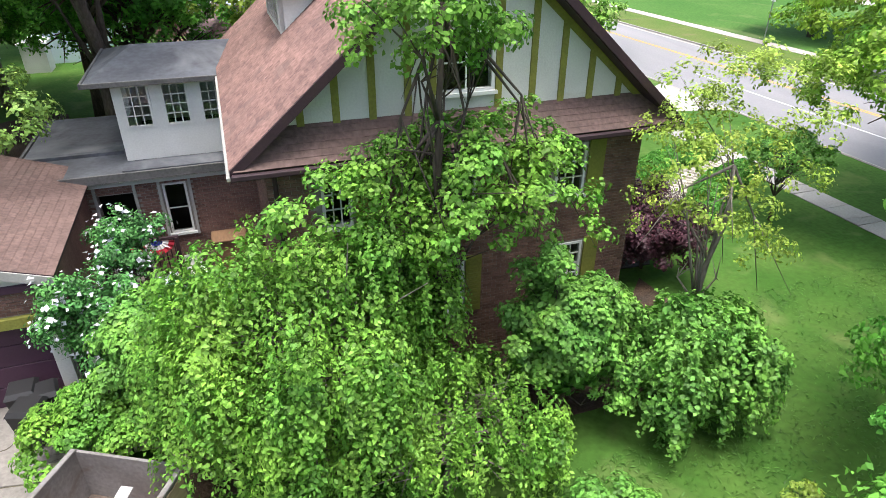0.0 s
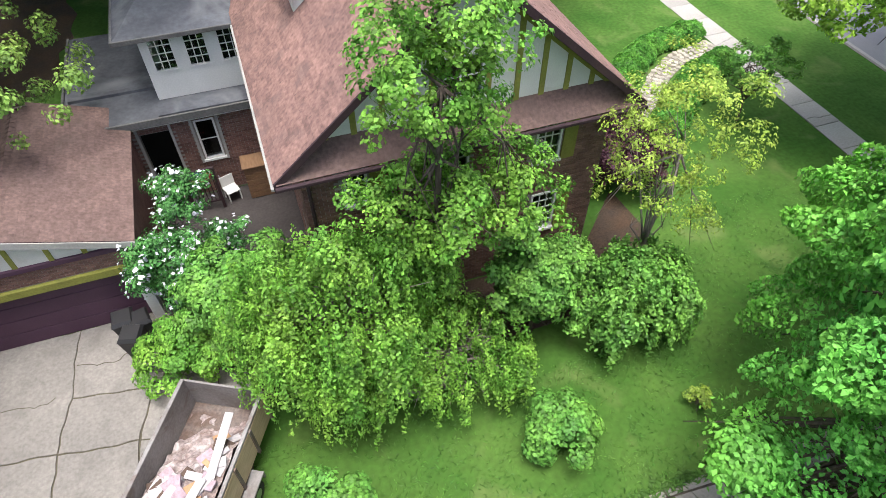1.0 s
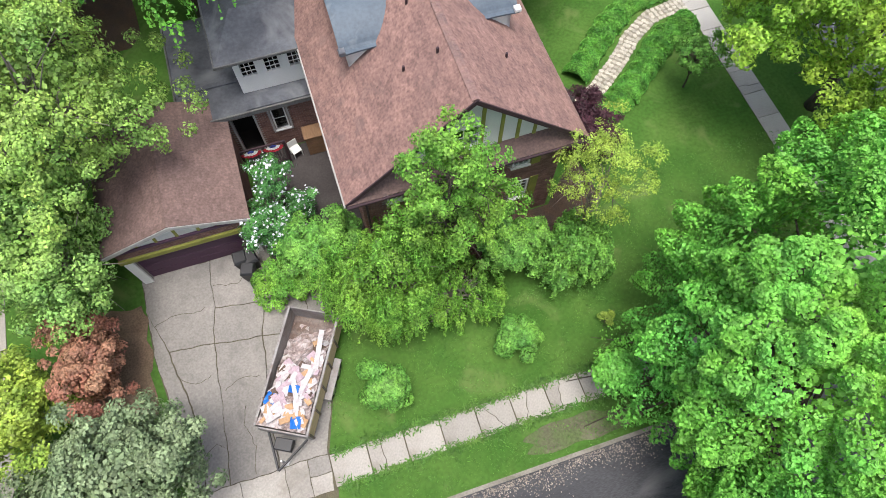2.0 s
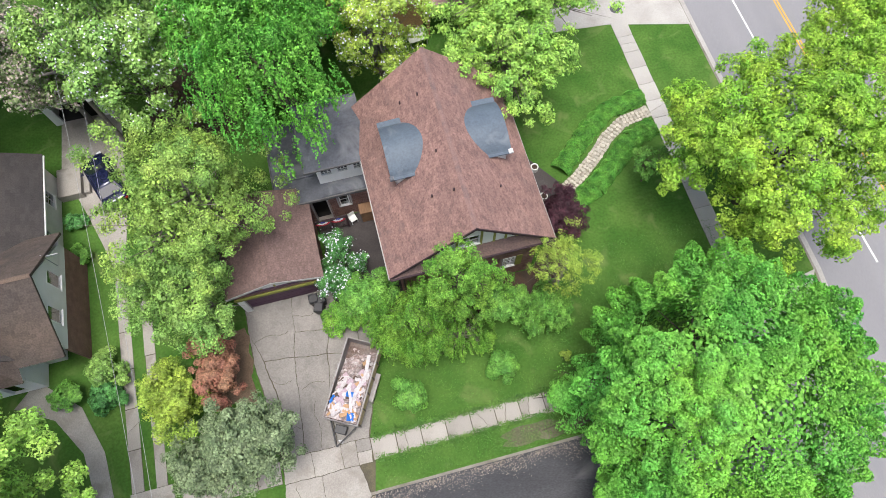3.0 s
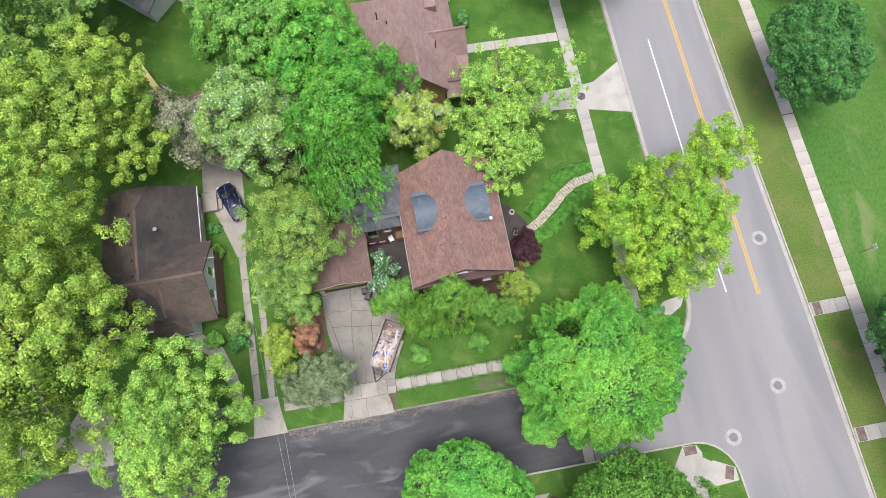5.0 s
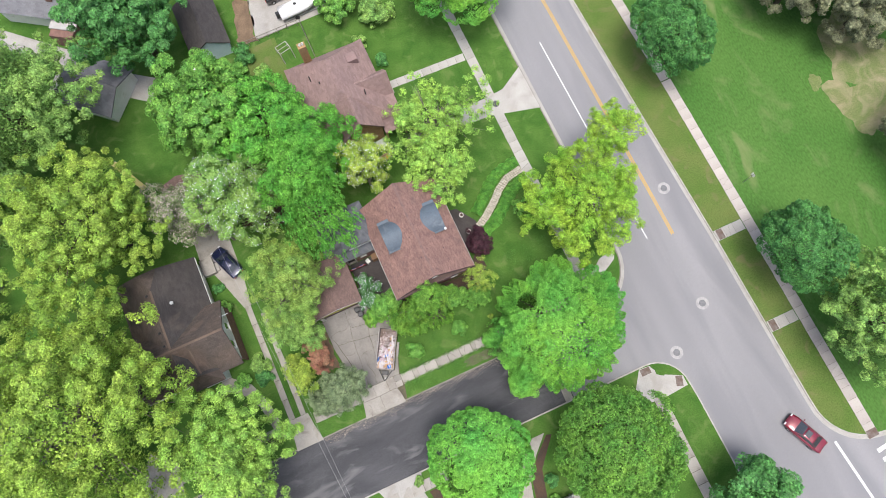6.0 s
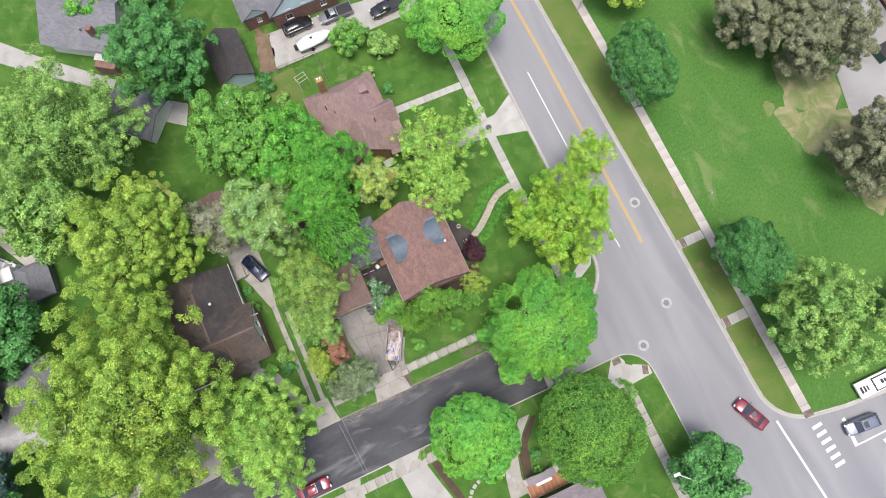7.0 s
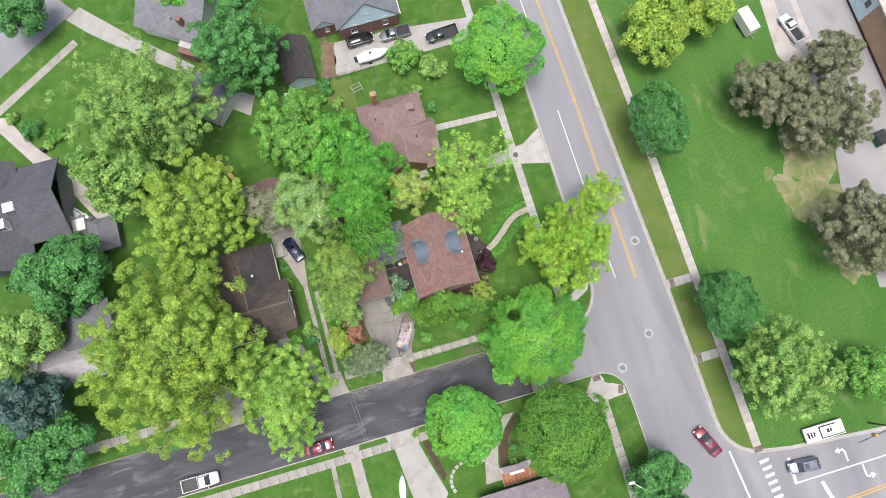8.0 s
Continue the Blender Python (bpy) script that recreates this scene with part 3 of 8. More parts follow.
def pavement(nm, a, b, width, mat, label, step=1.5):
    """A row of slabs between two points of the street's grid."""
    a, b = Vector(a), Vector(b)
    d = (b - a).normalized()
    n = Vector((-d.y, d.x)) * width / 2
    bed = Shape().prism(ccw([tuple(a + n), tuple(a - n), tuple(b - n), tuple(b + n)]), -0.05, 0.006)
    root = solid(nm, bed, M["seam"], label, "pavement", kind="structure")
    count = max(1, round((b - a).length / step))
    l = (b - a).length / count
    turn = math.degrees(math.atan2(d.y, d.x)) - 90
    for k in range(count):
        p = a + d * (l * (k + 0.5))
        slab_piece(width - rng.integers(0, 3) * 0.02, l - (0.05 if mat is M["concrete"] else 0.022), mat, root, p.x, p.y, turn, cracked=0.4 if mat is M["concrete"] else 0.12)
    return root


def ragged(poly, amount=0.35, step=0.6):
    out = []
    for a, b in zip(poly, poly[1:] + poly[:1]):
        a, b = Vector(a), Vector(b)
        n = max(1, int((b - a).length / step))
        out += [tuple(a.lerp(b, k / n) + Vector((rng.uniform(-amount, amount), rng.uniform(-amount, amount)))) for k in range(n)]
    return out


def blot(u, v, ru, rv, seed, n=34):
    """An uneven round outline."""
    q = np.random.default_rng(seed)
    ph = q.uniform(0, TAU, 4)
    out = []
    for k in range(n):
        a = TAU * k / n
        w = 1 + 0.16 * math.sin(2 * a + ph[0]) + 0.12 * math.sin(3 * a + ph[1]) + 0.09 * math.sin(5 * a + ph[2]) + 0.06 * math.sin(9 * a + ph[3])
        out.append((u + ru * w * math.cos(a), v + rv * w * math.sin(a)))
    return out


def plate(nm, poly, mat, label, cat="pavement", top=0.03, m=None, kind="structure"):
    return solid(nm, Shape().prism(ccw(poly), -0.06, top, 0.012), mat, label, cat, m, kind=kind)


pavement("pavement_north", (-4.05, 4.15), (20.3, 4.1), 1.28, M["concrete"], "old cracked concrete pavement slabs in the grass")
pavement("pavement_west", (-15.2, 4.3), (-9.45, 4.2), 1.3, M["concrete"], "old concrete pavement slabs in the grass")
pavement("pavement_far_west", (-90, 4.6), (-18.4, 4.4), 1.4, M["concrete"], "old concrete pavement slabs beside the street")
pavement("pavement_road", (21.05, 4.9), (21.05, 30.2), 1.28, M["pale_concrete"], "old concrete pavement slabs beside the main road")
pavement("pavement_road_north", (21.1, 32.7), (21.3, 90), 1.28, M["pale_concrete"], "concrete pavement slabs beside the main road")
pavement("pavement_east", (42.95, -24.2), (42.95, 25), 1.35, M["brick_walk"], "pinkish concrete pavement slabs beside the lawn")
pavement("pavement_east_north", (42.95, 25.1), (41.8, 90), 1.35, M["brick_walk"], "pinkish concrete pavement slabs beside the lawn")
pavement("pavement_south", (-60, -7.9), (-3.6, -7.9), 1.3, M["concrete"], "concrete pavement slabs beside the street")
pavement("pavement_south_road", (22.4, -60), (22.6, -10.2), 1.35, M["concrete"], "grey concrete pavement slabs beside the main road")
pavement("walk_north_house", (9.6, 39.7), (20.4, 39.3), 1.1, M["pale_concrete"], "narrow pale concrete garden walk", 1.2)
pavement("ramp_east_upper", (38.35, 3.9), (42.2, 3.9), 1.4, M["pale_concrete"], "pale concrete crossing ramp at the kerb", 1.3)
pavement("ramp_east_lower", (38.5, -8.5), (42.2, -8.5), 1.4, M["pale_concrete"], "pale concrete crossing ramp at the kerb", 1.3)
plate("ramp_corner_south", [(20.2, -8.9), (22.0, -6.5), (23.3, -6.6), (24.0, -8.0), (26.4, -9.2), (26.4, -10.4), (23.2, -10.6), (21.2, -10.4)], M["pale_concrete"], "pale concrete corner ramp of the pavement")
plate("ramp_corner_grass", [(23.7, -7.0), (25.2, -8.0), (24.3, -8.3), (23.6, -7.8)], M["grass"], "small triangle of grass in the corner ramp", "lawn", 0.045)
plate("ramp_corner_north", [(20.5, 4.6), (21.8, 4.6), (25.6, 6.6), (26.3, 7.8), (24.0, 7.4), (21.5, 5.6)], M["pale_concrete"], "pale concrete corner ramp of the pavement")
for u, v, w, l, tw in ((39.0, 3.9, 0.8, 1.3, 0), (39.1, -8.5, 0.8, 1.3, 0), (42.95, -23.9, 1.3, 0.9, 0), (22.6, -7.0, 1.2, 0.8, 0), (25.7, -9.6, 0.8, 1.2, -20)):
    s = Shape().box(-w / 2, -l / 2, -0.02, w / 2, l / 2, 0.008)
    n = int(w / 0.12), int(l / 0.12)
    for i in range(n[0]):
        for j in range(n[1]):
            s.box(-w / 2 + 0.04 + 0.12 * i, -l / 2 + 0.04 + 0.12 * j, 0.008, -w / 2 + 0.08 + 0.12 * i, -l / 2 + 0.08 + 0.12 * j, 0.016)
    solid("tactile_plate", s, M["rust"], "rusty red studded warning plate on the ramp", "tactile plate", at(u, v, 0.036, tw), "tactile plates")

# the driveway beside the house
bed = Shape().prism(ccw([(-10.15, 14.62), (-10.1, 11), (-9.45, 6.7), (-9.3, 3.4), (-9.7, 1.6), (-4.4, 1.6), (-4.0, 3.4), (-4.0, 4.9), (-3.3, 7.0), (-2.8, 9.0), (-2.3, 10.3), (-2.6, 11.7), (-3.6, 12.1), (-4.5, 12.3), (-4.45, 14.62)]), -0.1, 0.004)
drive = solid("driveway", bed, M["seam"], "old cracked concrete driveway with dark joints", "driveway", kind="structure")
for poly in (
    [(-9.45, 11), (-7.6, 10.75), (-7.31, 12.3), (-7.17, 14.6), (-10.1, 14.6), (-10.1, 13)],
    [(-8.83, 4.9), (-7.95, 4.9), (-7.74, 7.97), (-7.6, 10.68), (-9.43, 10.93), (-8.75, 7.7)],
    [(-7.26, 12.3), (-5.17, 12.02), (-4.5, 12.35), (-4.5, 14.6), (-7.12, 14.6)],
    [(-7.55, 10.72), (-5.58, 10.46), (-5.19, 11.95), (-7.26, 12.24)],
    [(-7.9, 4.9), (-6.03, 4.9), (-5.93, 7.2), (-5.7, 8.88), (-5.59, 10.39), (-7.55, 10.65), (-7.69, 7.97)],
    [(-5.13, 11.98), (-5.5, 10.44), (-3.6, 10.05), (-3.4, 11.95), (-4.4, 12.2)],
    [(-3.54, 10.05), (-2.4, 10.35), (-2.65, 11.6), (-3.34, 11.95)],
    [(-5.52, 10.38), (-5.65, 8.9), (-5.88, 7.2), (-5.98, 4.9), (-4.1, 4.9), (-3.4, 7.0), (-2.9, 9.0), (-2.45, 10.25), (-3.6, 9.98)],
    [(-10.08, 12.85), (-9.5, 10.95), (-8.84, 7.7), (-8.88, 4.9), (-9.25, 4.9), (-9.4, 6.7), (-10.05, 11)],
    [(-9.3, 3.5), (-7.6, 3.5), (-7.6, 4.84), (-9.25, 4.84)], [(-7.55, 3.5), (-5.85, 3.5), (-5.85, 4.84), (-7.55, 4.84)],
    [(-5.8, 3.5), (-4.95, 3.5), (-4.95, 4.84), (-5.8, 4.84)], [(-4.9, 4.2), (-4.1, 4.2), (-4.1, 4.84), (-4.9, 4.84)], [(-4.9, 3.5), (-4.15, 3.5), (-4.1, 4.15), (-4.9, 4.15)],
    [(-9.65, 1.62), (-7.2, 1.62), (-7.2, 3.44), (-9.3, 3.44)], [(-7.15, 1.62), (-4.6, 1.62), (-4.95, 3.44), (-7.15, 3.44)],
):
    part("concrete_slab", Shape().prism(rough_ring(ccw(poly), grow=0.014), -0.08, 0.03 + rng.uniform(-0.006, 0.006), 0.008), M["drive"] if poly[0][1] > 3.6 else M["concrete"], drive)

for line in ([(-9.2, 9.6), (-8.5, 9.2), (-7.75, 9.4)], [(-7.2, 13.4), (-6.2, 13.1), (-5.4, 13.5), (-4.6, 13.3)], [(-7.5, 8.6), (-6.8, 8.9), (-5.75, 8.7)], [(-8.8, 6.2), (-8.2, 6.6), (-7.85, 6.3)], [(-9.9, 12.2), (-9.0, 12.5), (-8.2, 12.3), (-7.5, 12.45)], [(-6.9, 5.0), (-6.7, 6.0), (-7.0, 7.0), (-6.7, 7.9)], [(-8.9, 1.7), (-8.6, 2.5), (-8.8, 3.4)]):
    pts = []
    for a, b in zip(line, line[1:]):
        pts += [tuple(Vector(a).lerp(Vector(b), k / 5) + Vector((rng.uniform(-0.05, 0.05), rng.uniform(-0.05, 0.05)))) for k in range(5)]
    part("crack", ribbon(Shape(), pts, 0.0, 0.022, 0.02, 0.039), M["seam"], drive, "thin dark crack")

# the neighbour's twin-track drive and its court
pavement("track_inner", (-16.3, 18.5), (-16.25, 5.2), 0.66, M["concrete"], "narrow concrete wheel track of a drive", 2.6)
pavement("track_outer", (-17.75, 20.0), (-17.65, 5.2), 0.74, M["concrete"], "narrow concrete wheel track of a drive", 2.6)
plate("drive_apron_west", [(-18.4, 1.62), (-15.1, 1.62), (-15.5, 3.6), (-15.7, 5.2), (-18.1, 5.2), (-18.2, 3.6)], M["concrete"], "concrete drive apron at the street")
plate("drive_court_west", [(-18.2, 20), (-17.3, 20), (-16.9, 24), (-16.8, 33), (-21, 33.5), (-21.2, 28), (-19.6, 24)], M["concrete"], "concrete parking court behind the dark house")
plate("garden_path_west", [(-24.6, 11.9), (-22.2, 10.6), (-20.6, 8.2), (-20.0, 5.0), (-19.0, 5.0), (-19.4, 8.0), (-20.6, 11.0), (-23.2, 13.3)], M["concrete"], "curved pale concrete garden path")
plate("drive_north", [(10, 31.0), (20.2, 30.1), (26.35, 28.5), (26.35, 34.9), (23.0, 32.9), (20.2, 32.7), (10, 32.6)], M["pale_concrete"], "pale concrete drive flaring to the main road")
part("drain_cover", Shape().disc(21.3, 31.4, 0.02, 0.036, 0.45), M["iron"], bpy.data.objects["drive_north"], "round dark cover")
plate("drive_far_north", [(-4, 53.4), (20, 53.6), (26.4, 53.0), (26.4, 58.5), (21, 57.6), (10.5, 58.8), (-3, 59.6)], M["pale_concrete"], "broad pale concrete parking strip")
plate("court_boats", ragged([(-6.5, 53.5), (-4, 53.4), (-3, 59.6), (-4.5, 61.5)], 0.3, 0.8), M["earth"], "bare earth beside the parking strip", "ground")
plate("drive_south_narrow", [(-18.3, -6.3), (-15.6, -6.3), (-16.0, -7.3), (-15.4, -30), (-17.4, -30), (-17.6, -8.5)], M["concrete"], "narrow concrete drive across the street")
plate("drive_south", [(-11.6, -6.3), (-6.2, -6.3), (-6.8, -8.5), (-5.9, -12), (-4.4, -17), (-9.0, -22), (-10.0, -14), (-10.6, -8.6)], M["pale_concrete"], "broad pale concrete drive across the street")
plate("path_south", [(-20.7, -8.5), (-20.0, -8.5), (-20.2, -14), (-20.9, -14)], M["concrete"], "narrow concrete garden path")
plate("path_south_house", [(7.0, -8.3), (8.6, -8.3), (6.6, -10.2), (4.8, -12.6), (4.1, -15.0), (4.0, -17.4), (1.5, -17.4), (2.1, -14.6), (3.0, -12.6), (5.2, -10.0)], M["concrete"], "curving concrete path to the porch")
plate("bed_south_house", [(8.7, -8.6), (9.3, -8.8), (6.6, -11.8), (5.6, -15.4), (4.3, -15.4), (5.0, -12.6), (6.7, -10.3)], M["mulch"], "dark mulched flower bed along the path", "flower bed", 0.05)
plate("bed_drive_south", [(-6.2, -8.7), (-5.2, -8.7), (-4.6, -11.5), (-3.9, -14.4), (-4.6, -15.2), (-5.5, -12)], M["mulch"], "dark mulched flower bed beside the drive", "flower bed", 0.05)
plate("patio_front", [(9.3, 15.5), (11.6, 15.4), (12.4, 16.6), (12.2, 18.2), (10.6, 20.6), (9.3, 20.8)], M["court"], "dark brown patio beside the house wall", "patio")
plate("court_garden", [(-4.4, 12.5), (-0.003, 12.7), (-0.003, 19.45), (-4.4, 19.45)], M["court"], "dark paved court between house and garage", "court")
plate("bed_front", [(-2.6, 10.6), (0, 10.2), (6.5, 10.2), (9.4, 10.6), (11.0, 12.4), (10.8, 14.8), (8.5, 12.55), (0, 12.55), (-3.0, 12.4)], M["mulch"], "dark mulched bed under the shrubs by the house", "flower bed", 0.02)
plate("bed_shrub_west", ragged([(-12.8, 9.0), (-10.2, 8.5), (-10.2, 13.4), (-12.4, 13.6)], 0.15, 0.4), M["earth"], "strip of reddish bare earth beside the driveway", "flower bed", 0.02)
plate("bed_under_trees", blot(-11.2, 33.4, 4.0, 4.8, 320), M["mulch"], "dark leaf-littered bare earth under the trees", "flower bed", 0.015)
plate("bare_patch_verge", blot(6.0, 2.6, 2.4, 0.62, 331), M["worn_verge"], "bare patch in the verge by the street", "ground", 0.012)
plate("verge_east", [(38.33, 4.65), (42.25, 4.65), (42.25, 25), (41.1, 90), (36.8, 90), (37.08, 60), (37.78, 25)], M["verge"], "dry worn grass verge beside the kerb", "lawn", 0.008)
plate("verge_east_mid", [(38.48, -7.75), (42.25, -7.75), (42.25, 3.15), (38.38, 3.15)], M["verge"], "dry worn grass verge beside the kerb", "lawn", 0.008)
plate("verge_east_low", [(38.58, -17.5), (38.7, -19.6), (39.6, -21.6), (41.0, -23.0), (42.25, -23.7), (42.25, -9.25), (38.52, -9.25)], M["verge"], "dry worn grass verge beside the kerb", "lawn", 0.008)
for k, (u, v, ru, rv) in enumerate(((67.5, 18, 4.6, 5.2), (66.0, 10.5, 4.8, 3.8), (69.5, 6.0, 2.8, 4.6), (68.0, -1.0, 2.2, 3.6), (62.6, 13.6, 1.8, 2.6), (63.0, 8.4, 1.1, 1.0), (60.4, 16.6, 0.8, 1.2), (65.2, 3.8, 1.0, 1.3))):
    plate("bare_patch_" + "abcdefgh"[k], blot(u, v, ru, rv, 300 + k), M["tan_earth"], "bare tan earth under the conifers", "ground", 0.005 + 0.004 * k)
plate("car_park_east", [(70.5, -6), (71.6, 5), (71.0, 11.2), (72.4, 17), (78, 24), (76.4, 34), (76.6, 70), (95, 70), (110, 20), (110, -12), (90, -12)], M["car_park"], "wide pale concrete car park", "car park")
plate("lane_east", [(70.6, 70), (70.4, 46.4), (69.5, 36), (71.5, 30), (77.5, 26), (76.4, 34), (76.5, 70)], M["brick_walk"], "tan earth and gravel lane", "lane")
plate("lane_track", [(72.8, 70), (72.8, 46), (72.4, 37), (74.8, 34), (75.4, 44), (75.4, 70)], M["car_park"], "grey concrete strip in the tan lane", "lane", 0.036)
plate("play_ground_grass", [(-4.4, 46.2), (-1.8, 46.2), (-1.6, 52.8), (-6.2, 52.6), (-6.5, 49)], M["verge"], "dry grass plot behind a wire fence", "lawn", 0.006)
plate("street_north_west", [xy_ for xy_ in ((-57, 71.9), (-41, 80.6), (-75, 130), (-130, 100), (-75, 62))], M["road"], "pale grey side street behind the gardens", "road", 0.004, HERE)
plate("pavement_north_west", [(-70, 57.8), (-57.6, 65.6), (-41.8, 74.1), (-42.4, 75.3), (-58.2, 66.9), (-70.8, 59)], M["concrete"], "concrete pavement behind the gardens", "pavement", 0.03, HERE)
plate("drive_north_west", [(-42.8, 79.4), (-39.6, 75.6), (-34.5, 70.6), (-25, 62), (-23.6, 63.5), (-33, 73), (-40.0, 81)], M["pale_concrete"], "pale concrete drive between houses", "driveway", 0.035, HERE)
plate("court_north_west", [(-29, 59.5), (-24, 57.5), (-17.0, 51.6), (-15.4, 54.8), (-22, 60.0), (-26, 63)], M["pale_concrete"], "pale concrete court by a garage", "driveway", 0.032, HERE)
plate("drive_west_pink", [(-60, 66), (-58.4, 63.2), (-53.6, 55.0), (-49.0, 48.8), (-45.8, 42.2), (-42.6, 40.2), (-44.6, 45.5), (-48.4, 52.2), (-53.0, 58.4), (-56.6, 65)], M["brick_walk"], "long pinkish concrete drive between gardens", "driveway", 0.034, HERE)
plate("drive_west_fork", [(-51.5, 36), (-49.6, 36.5), (-45.6, 42.0), (-46.8, 43.2)], M["concrete"], "narrow concrete path beside the dark house", "path", 0.03, HERE)
plate("parking_far_west", [(-36.3, 1.65), (-32.0, 1.65), (-31.6, 6.2), (-34.2, 8.5), (-36.0, 6.2)], M["concrete"], "concrete drive apron under a tree", "driveway")

# flagstones of the curved garden path
path_bed = Shape()
line = [(12.2, 17.3), (13.6, 18.1), (15.2, 19.3), (16.6, 20.6), (18.2, 21.6), (20.4, 22.0)]
ribbon(path_bed, line, -0.46, 0.46, -0.05, 0.012)
stone_path = solid("stone_path", path_bed, M["pebble"], "curved path of pale irregular flagstones", "path", kind="structure")
stones = []
for k in range(4):
    n = 7
    ring = [(0.145 * rng.uniform(0.8, 1.15) * math.cos(TAU * i / n), 0.115 * rng.uniform(0.8, 1.15) * math.sin(TAU * i / n)) for i in range(n)]
    me = Shape().prism(ring, -0.05, 0.03, 0.02).data("flagstone")
    me.materials.append(M["stone"])
    stones.append(me)
for i in range(len(line) - 1):
    a, b = Vector(line[i]), Vector(line[i + 1])
    n = Vector((-(b - a).y, (b - a).x)).normalized()
    steps = int((b - a).length / 0.27)
    for j in range(steps):
        for w in (-0.36, -0.12, 0.12, 0.36):
            p = a.lerp(b, (j + 0.5 * rng.uniform(0.7, 1.3)) / steps) + n * (w + rng.uniform(-0.04, 0.04))
            ob = new("flagstone", stones[int(rng.integers(4))])
            ob.parent = stone_path
            ob.matrix_basis = pose(p.x, p.y, 0.022, rng.uniform(-3, 3), rng.uniform(-3, 3), rng.uniform(0, 360))

# ---- building pieces ----
def pierced(shape, a0, a1, zb, zt, openings, place):
    """One skin round a wall with openings; place gives a corner from along, height and face 0 or 1."""
    xs = sorted({a0, a1, *[q for o in openings for q in o[:2]]})
    zs = sorted({zb, zt, *[q for o in openings for q in o[2:4]]})
    solid_ = lambda i, k: 0 <= i < len(xs) - 1 and 0 <= k < len(zs) - 1 and not any(o[0] < (xs[i] + xs[i + 1]) / 2 < o[1] and o[2] < (zs[k] + zs[k + 1]) / 2 < o[3] for o in openings)
    nz = len(zs)
    verts = [place(x, z, s) for s in (0, 1) for x in xs for z in zs]
    at_ = lambda i, k, s: s * len(xs) * nz + i * nz + k
    faces = []
    for i in range(len(xs) - 1):
        for k in range(nz - 1):
            if not solid_(i, k):
                continue
            faces += [(at_(i, k, 0), at_(i + 1, k, 0), at_(i + 1, k + 1, 0), at_(i, k + 1, 0)), (at_(i, k + 1, 1), at_(i + 1, k + 1, 1), at_(i + 1, k, 1), at_(i, k, 1))]
            for di, dk, p, q in ((-1, 0, (i, k + 1), (i, k)), (1, 0, (i + 1, k), (i + 1, k + 1)), (0, -1, (i, k), (i + 1, k)), (0, 1, (i + 1, k + 1), (i, k + 1))):
                if not solid_(i + di, k + dk):
                    faces.append((at_(*p, 0), at_(*p, 1), at_(*q, 1), at_(*q, 0)))
    used = sorted({n for f in faces for n in f})
    to = {n: m for m, n in enumerate(used)}
    return shape.add([verts[n] for n in used], [tuple(to[n] for n in f) for f in faces])


def wall_u(shape, v, th, u0, u1, zb, zt, openings=()):
    """A wall along u, from v to v + th, with openings (u0, u1, z0, z1) through it."""
    return pierced(shape, u0, u1, zb, zt, openings, lambda a, z, s: (a, v + th * s, z))


def wall_v(shape, u, th, v0, v1, zb, zt, openings=()):
    return pierced(shape, v0, v1, zb, zt, openings, lambda a, z, s: (u + th * (1 - s), a, z))


def gable_u(shape, v, th, u0, u1, zb, zt):
    """A triangle of wall along u."""
    m = (u0 + u1) / 2
    a = [(u0, v, zb), (u1, v, zb), (m, v, zt)]
    b = [(x, y + th, z) for x, y, z in a]
    return shape.add(a + b, [(0, 1, 2), (5, 4, 3), (0, 3, 4, 1), (1, 4, 5, 2), (2, 5, 3, 0)])


def gable_v(shape, u, th, v0, v1, zb, zt):
    m = (v0 + v1) / 2
    a = [(u, v0, zb), (u, v1, zb), (u, m, zt)]
    b = [(x + th, y, z) for x, y, z in a]
    return shape.add(a + b, [(2, 1, 0), (3, 4, 5), (1, 4, 3, 0), (2, 5, 4, 1), (0, 3, 5, 2)])


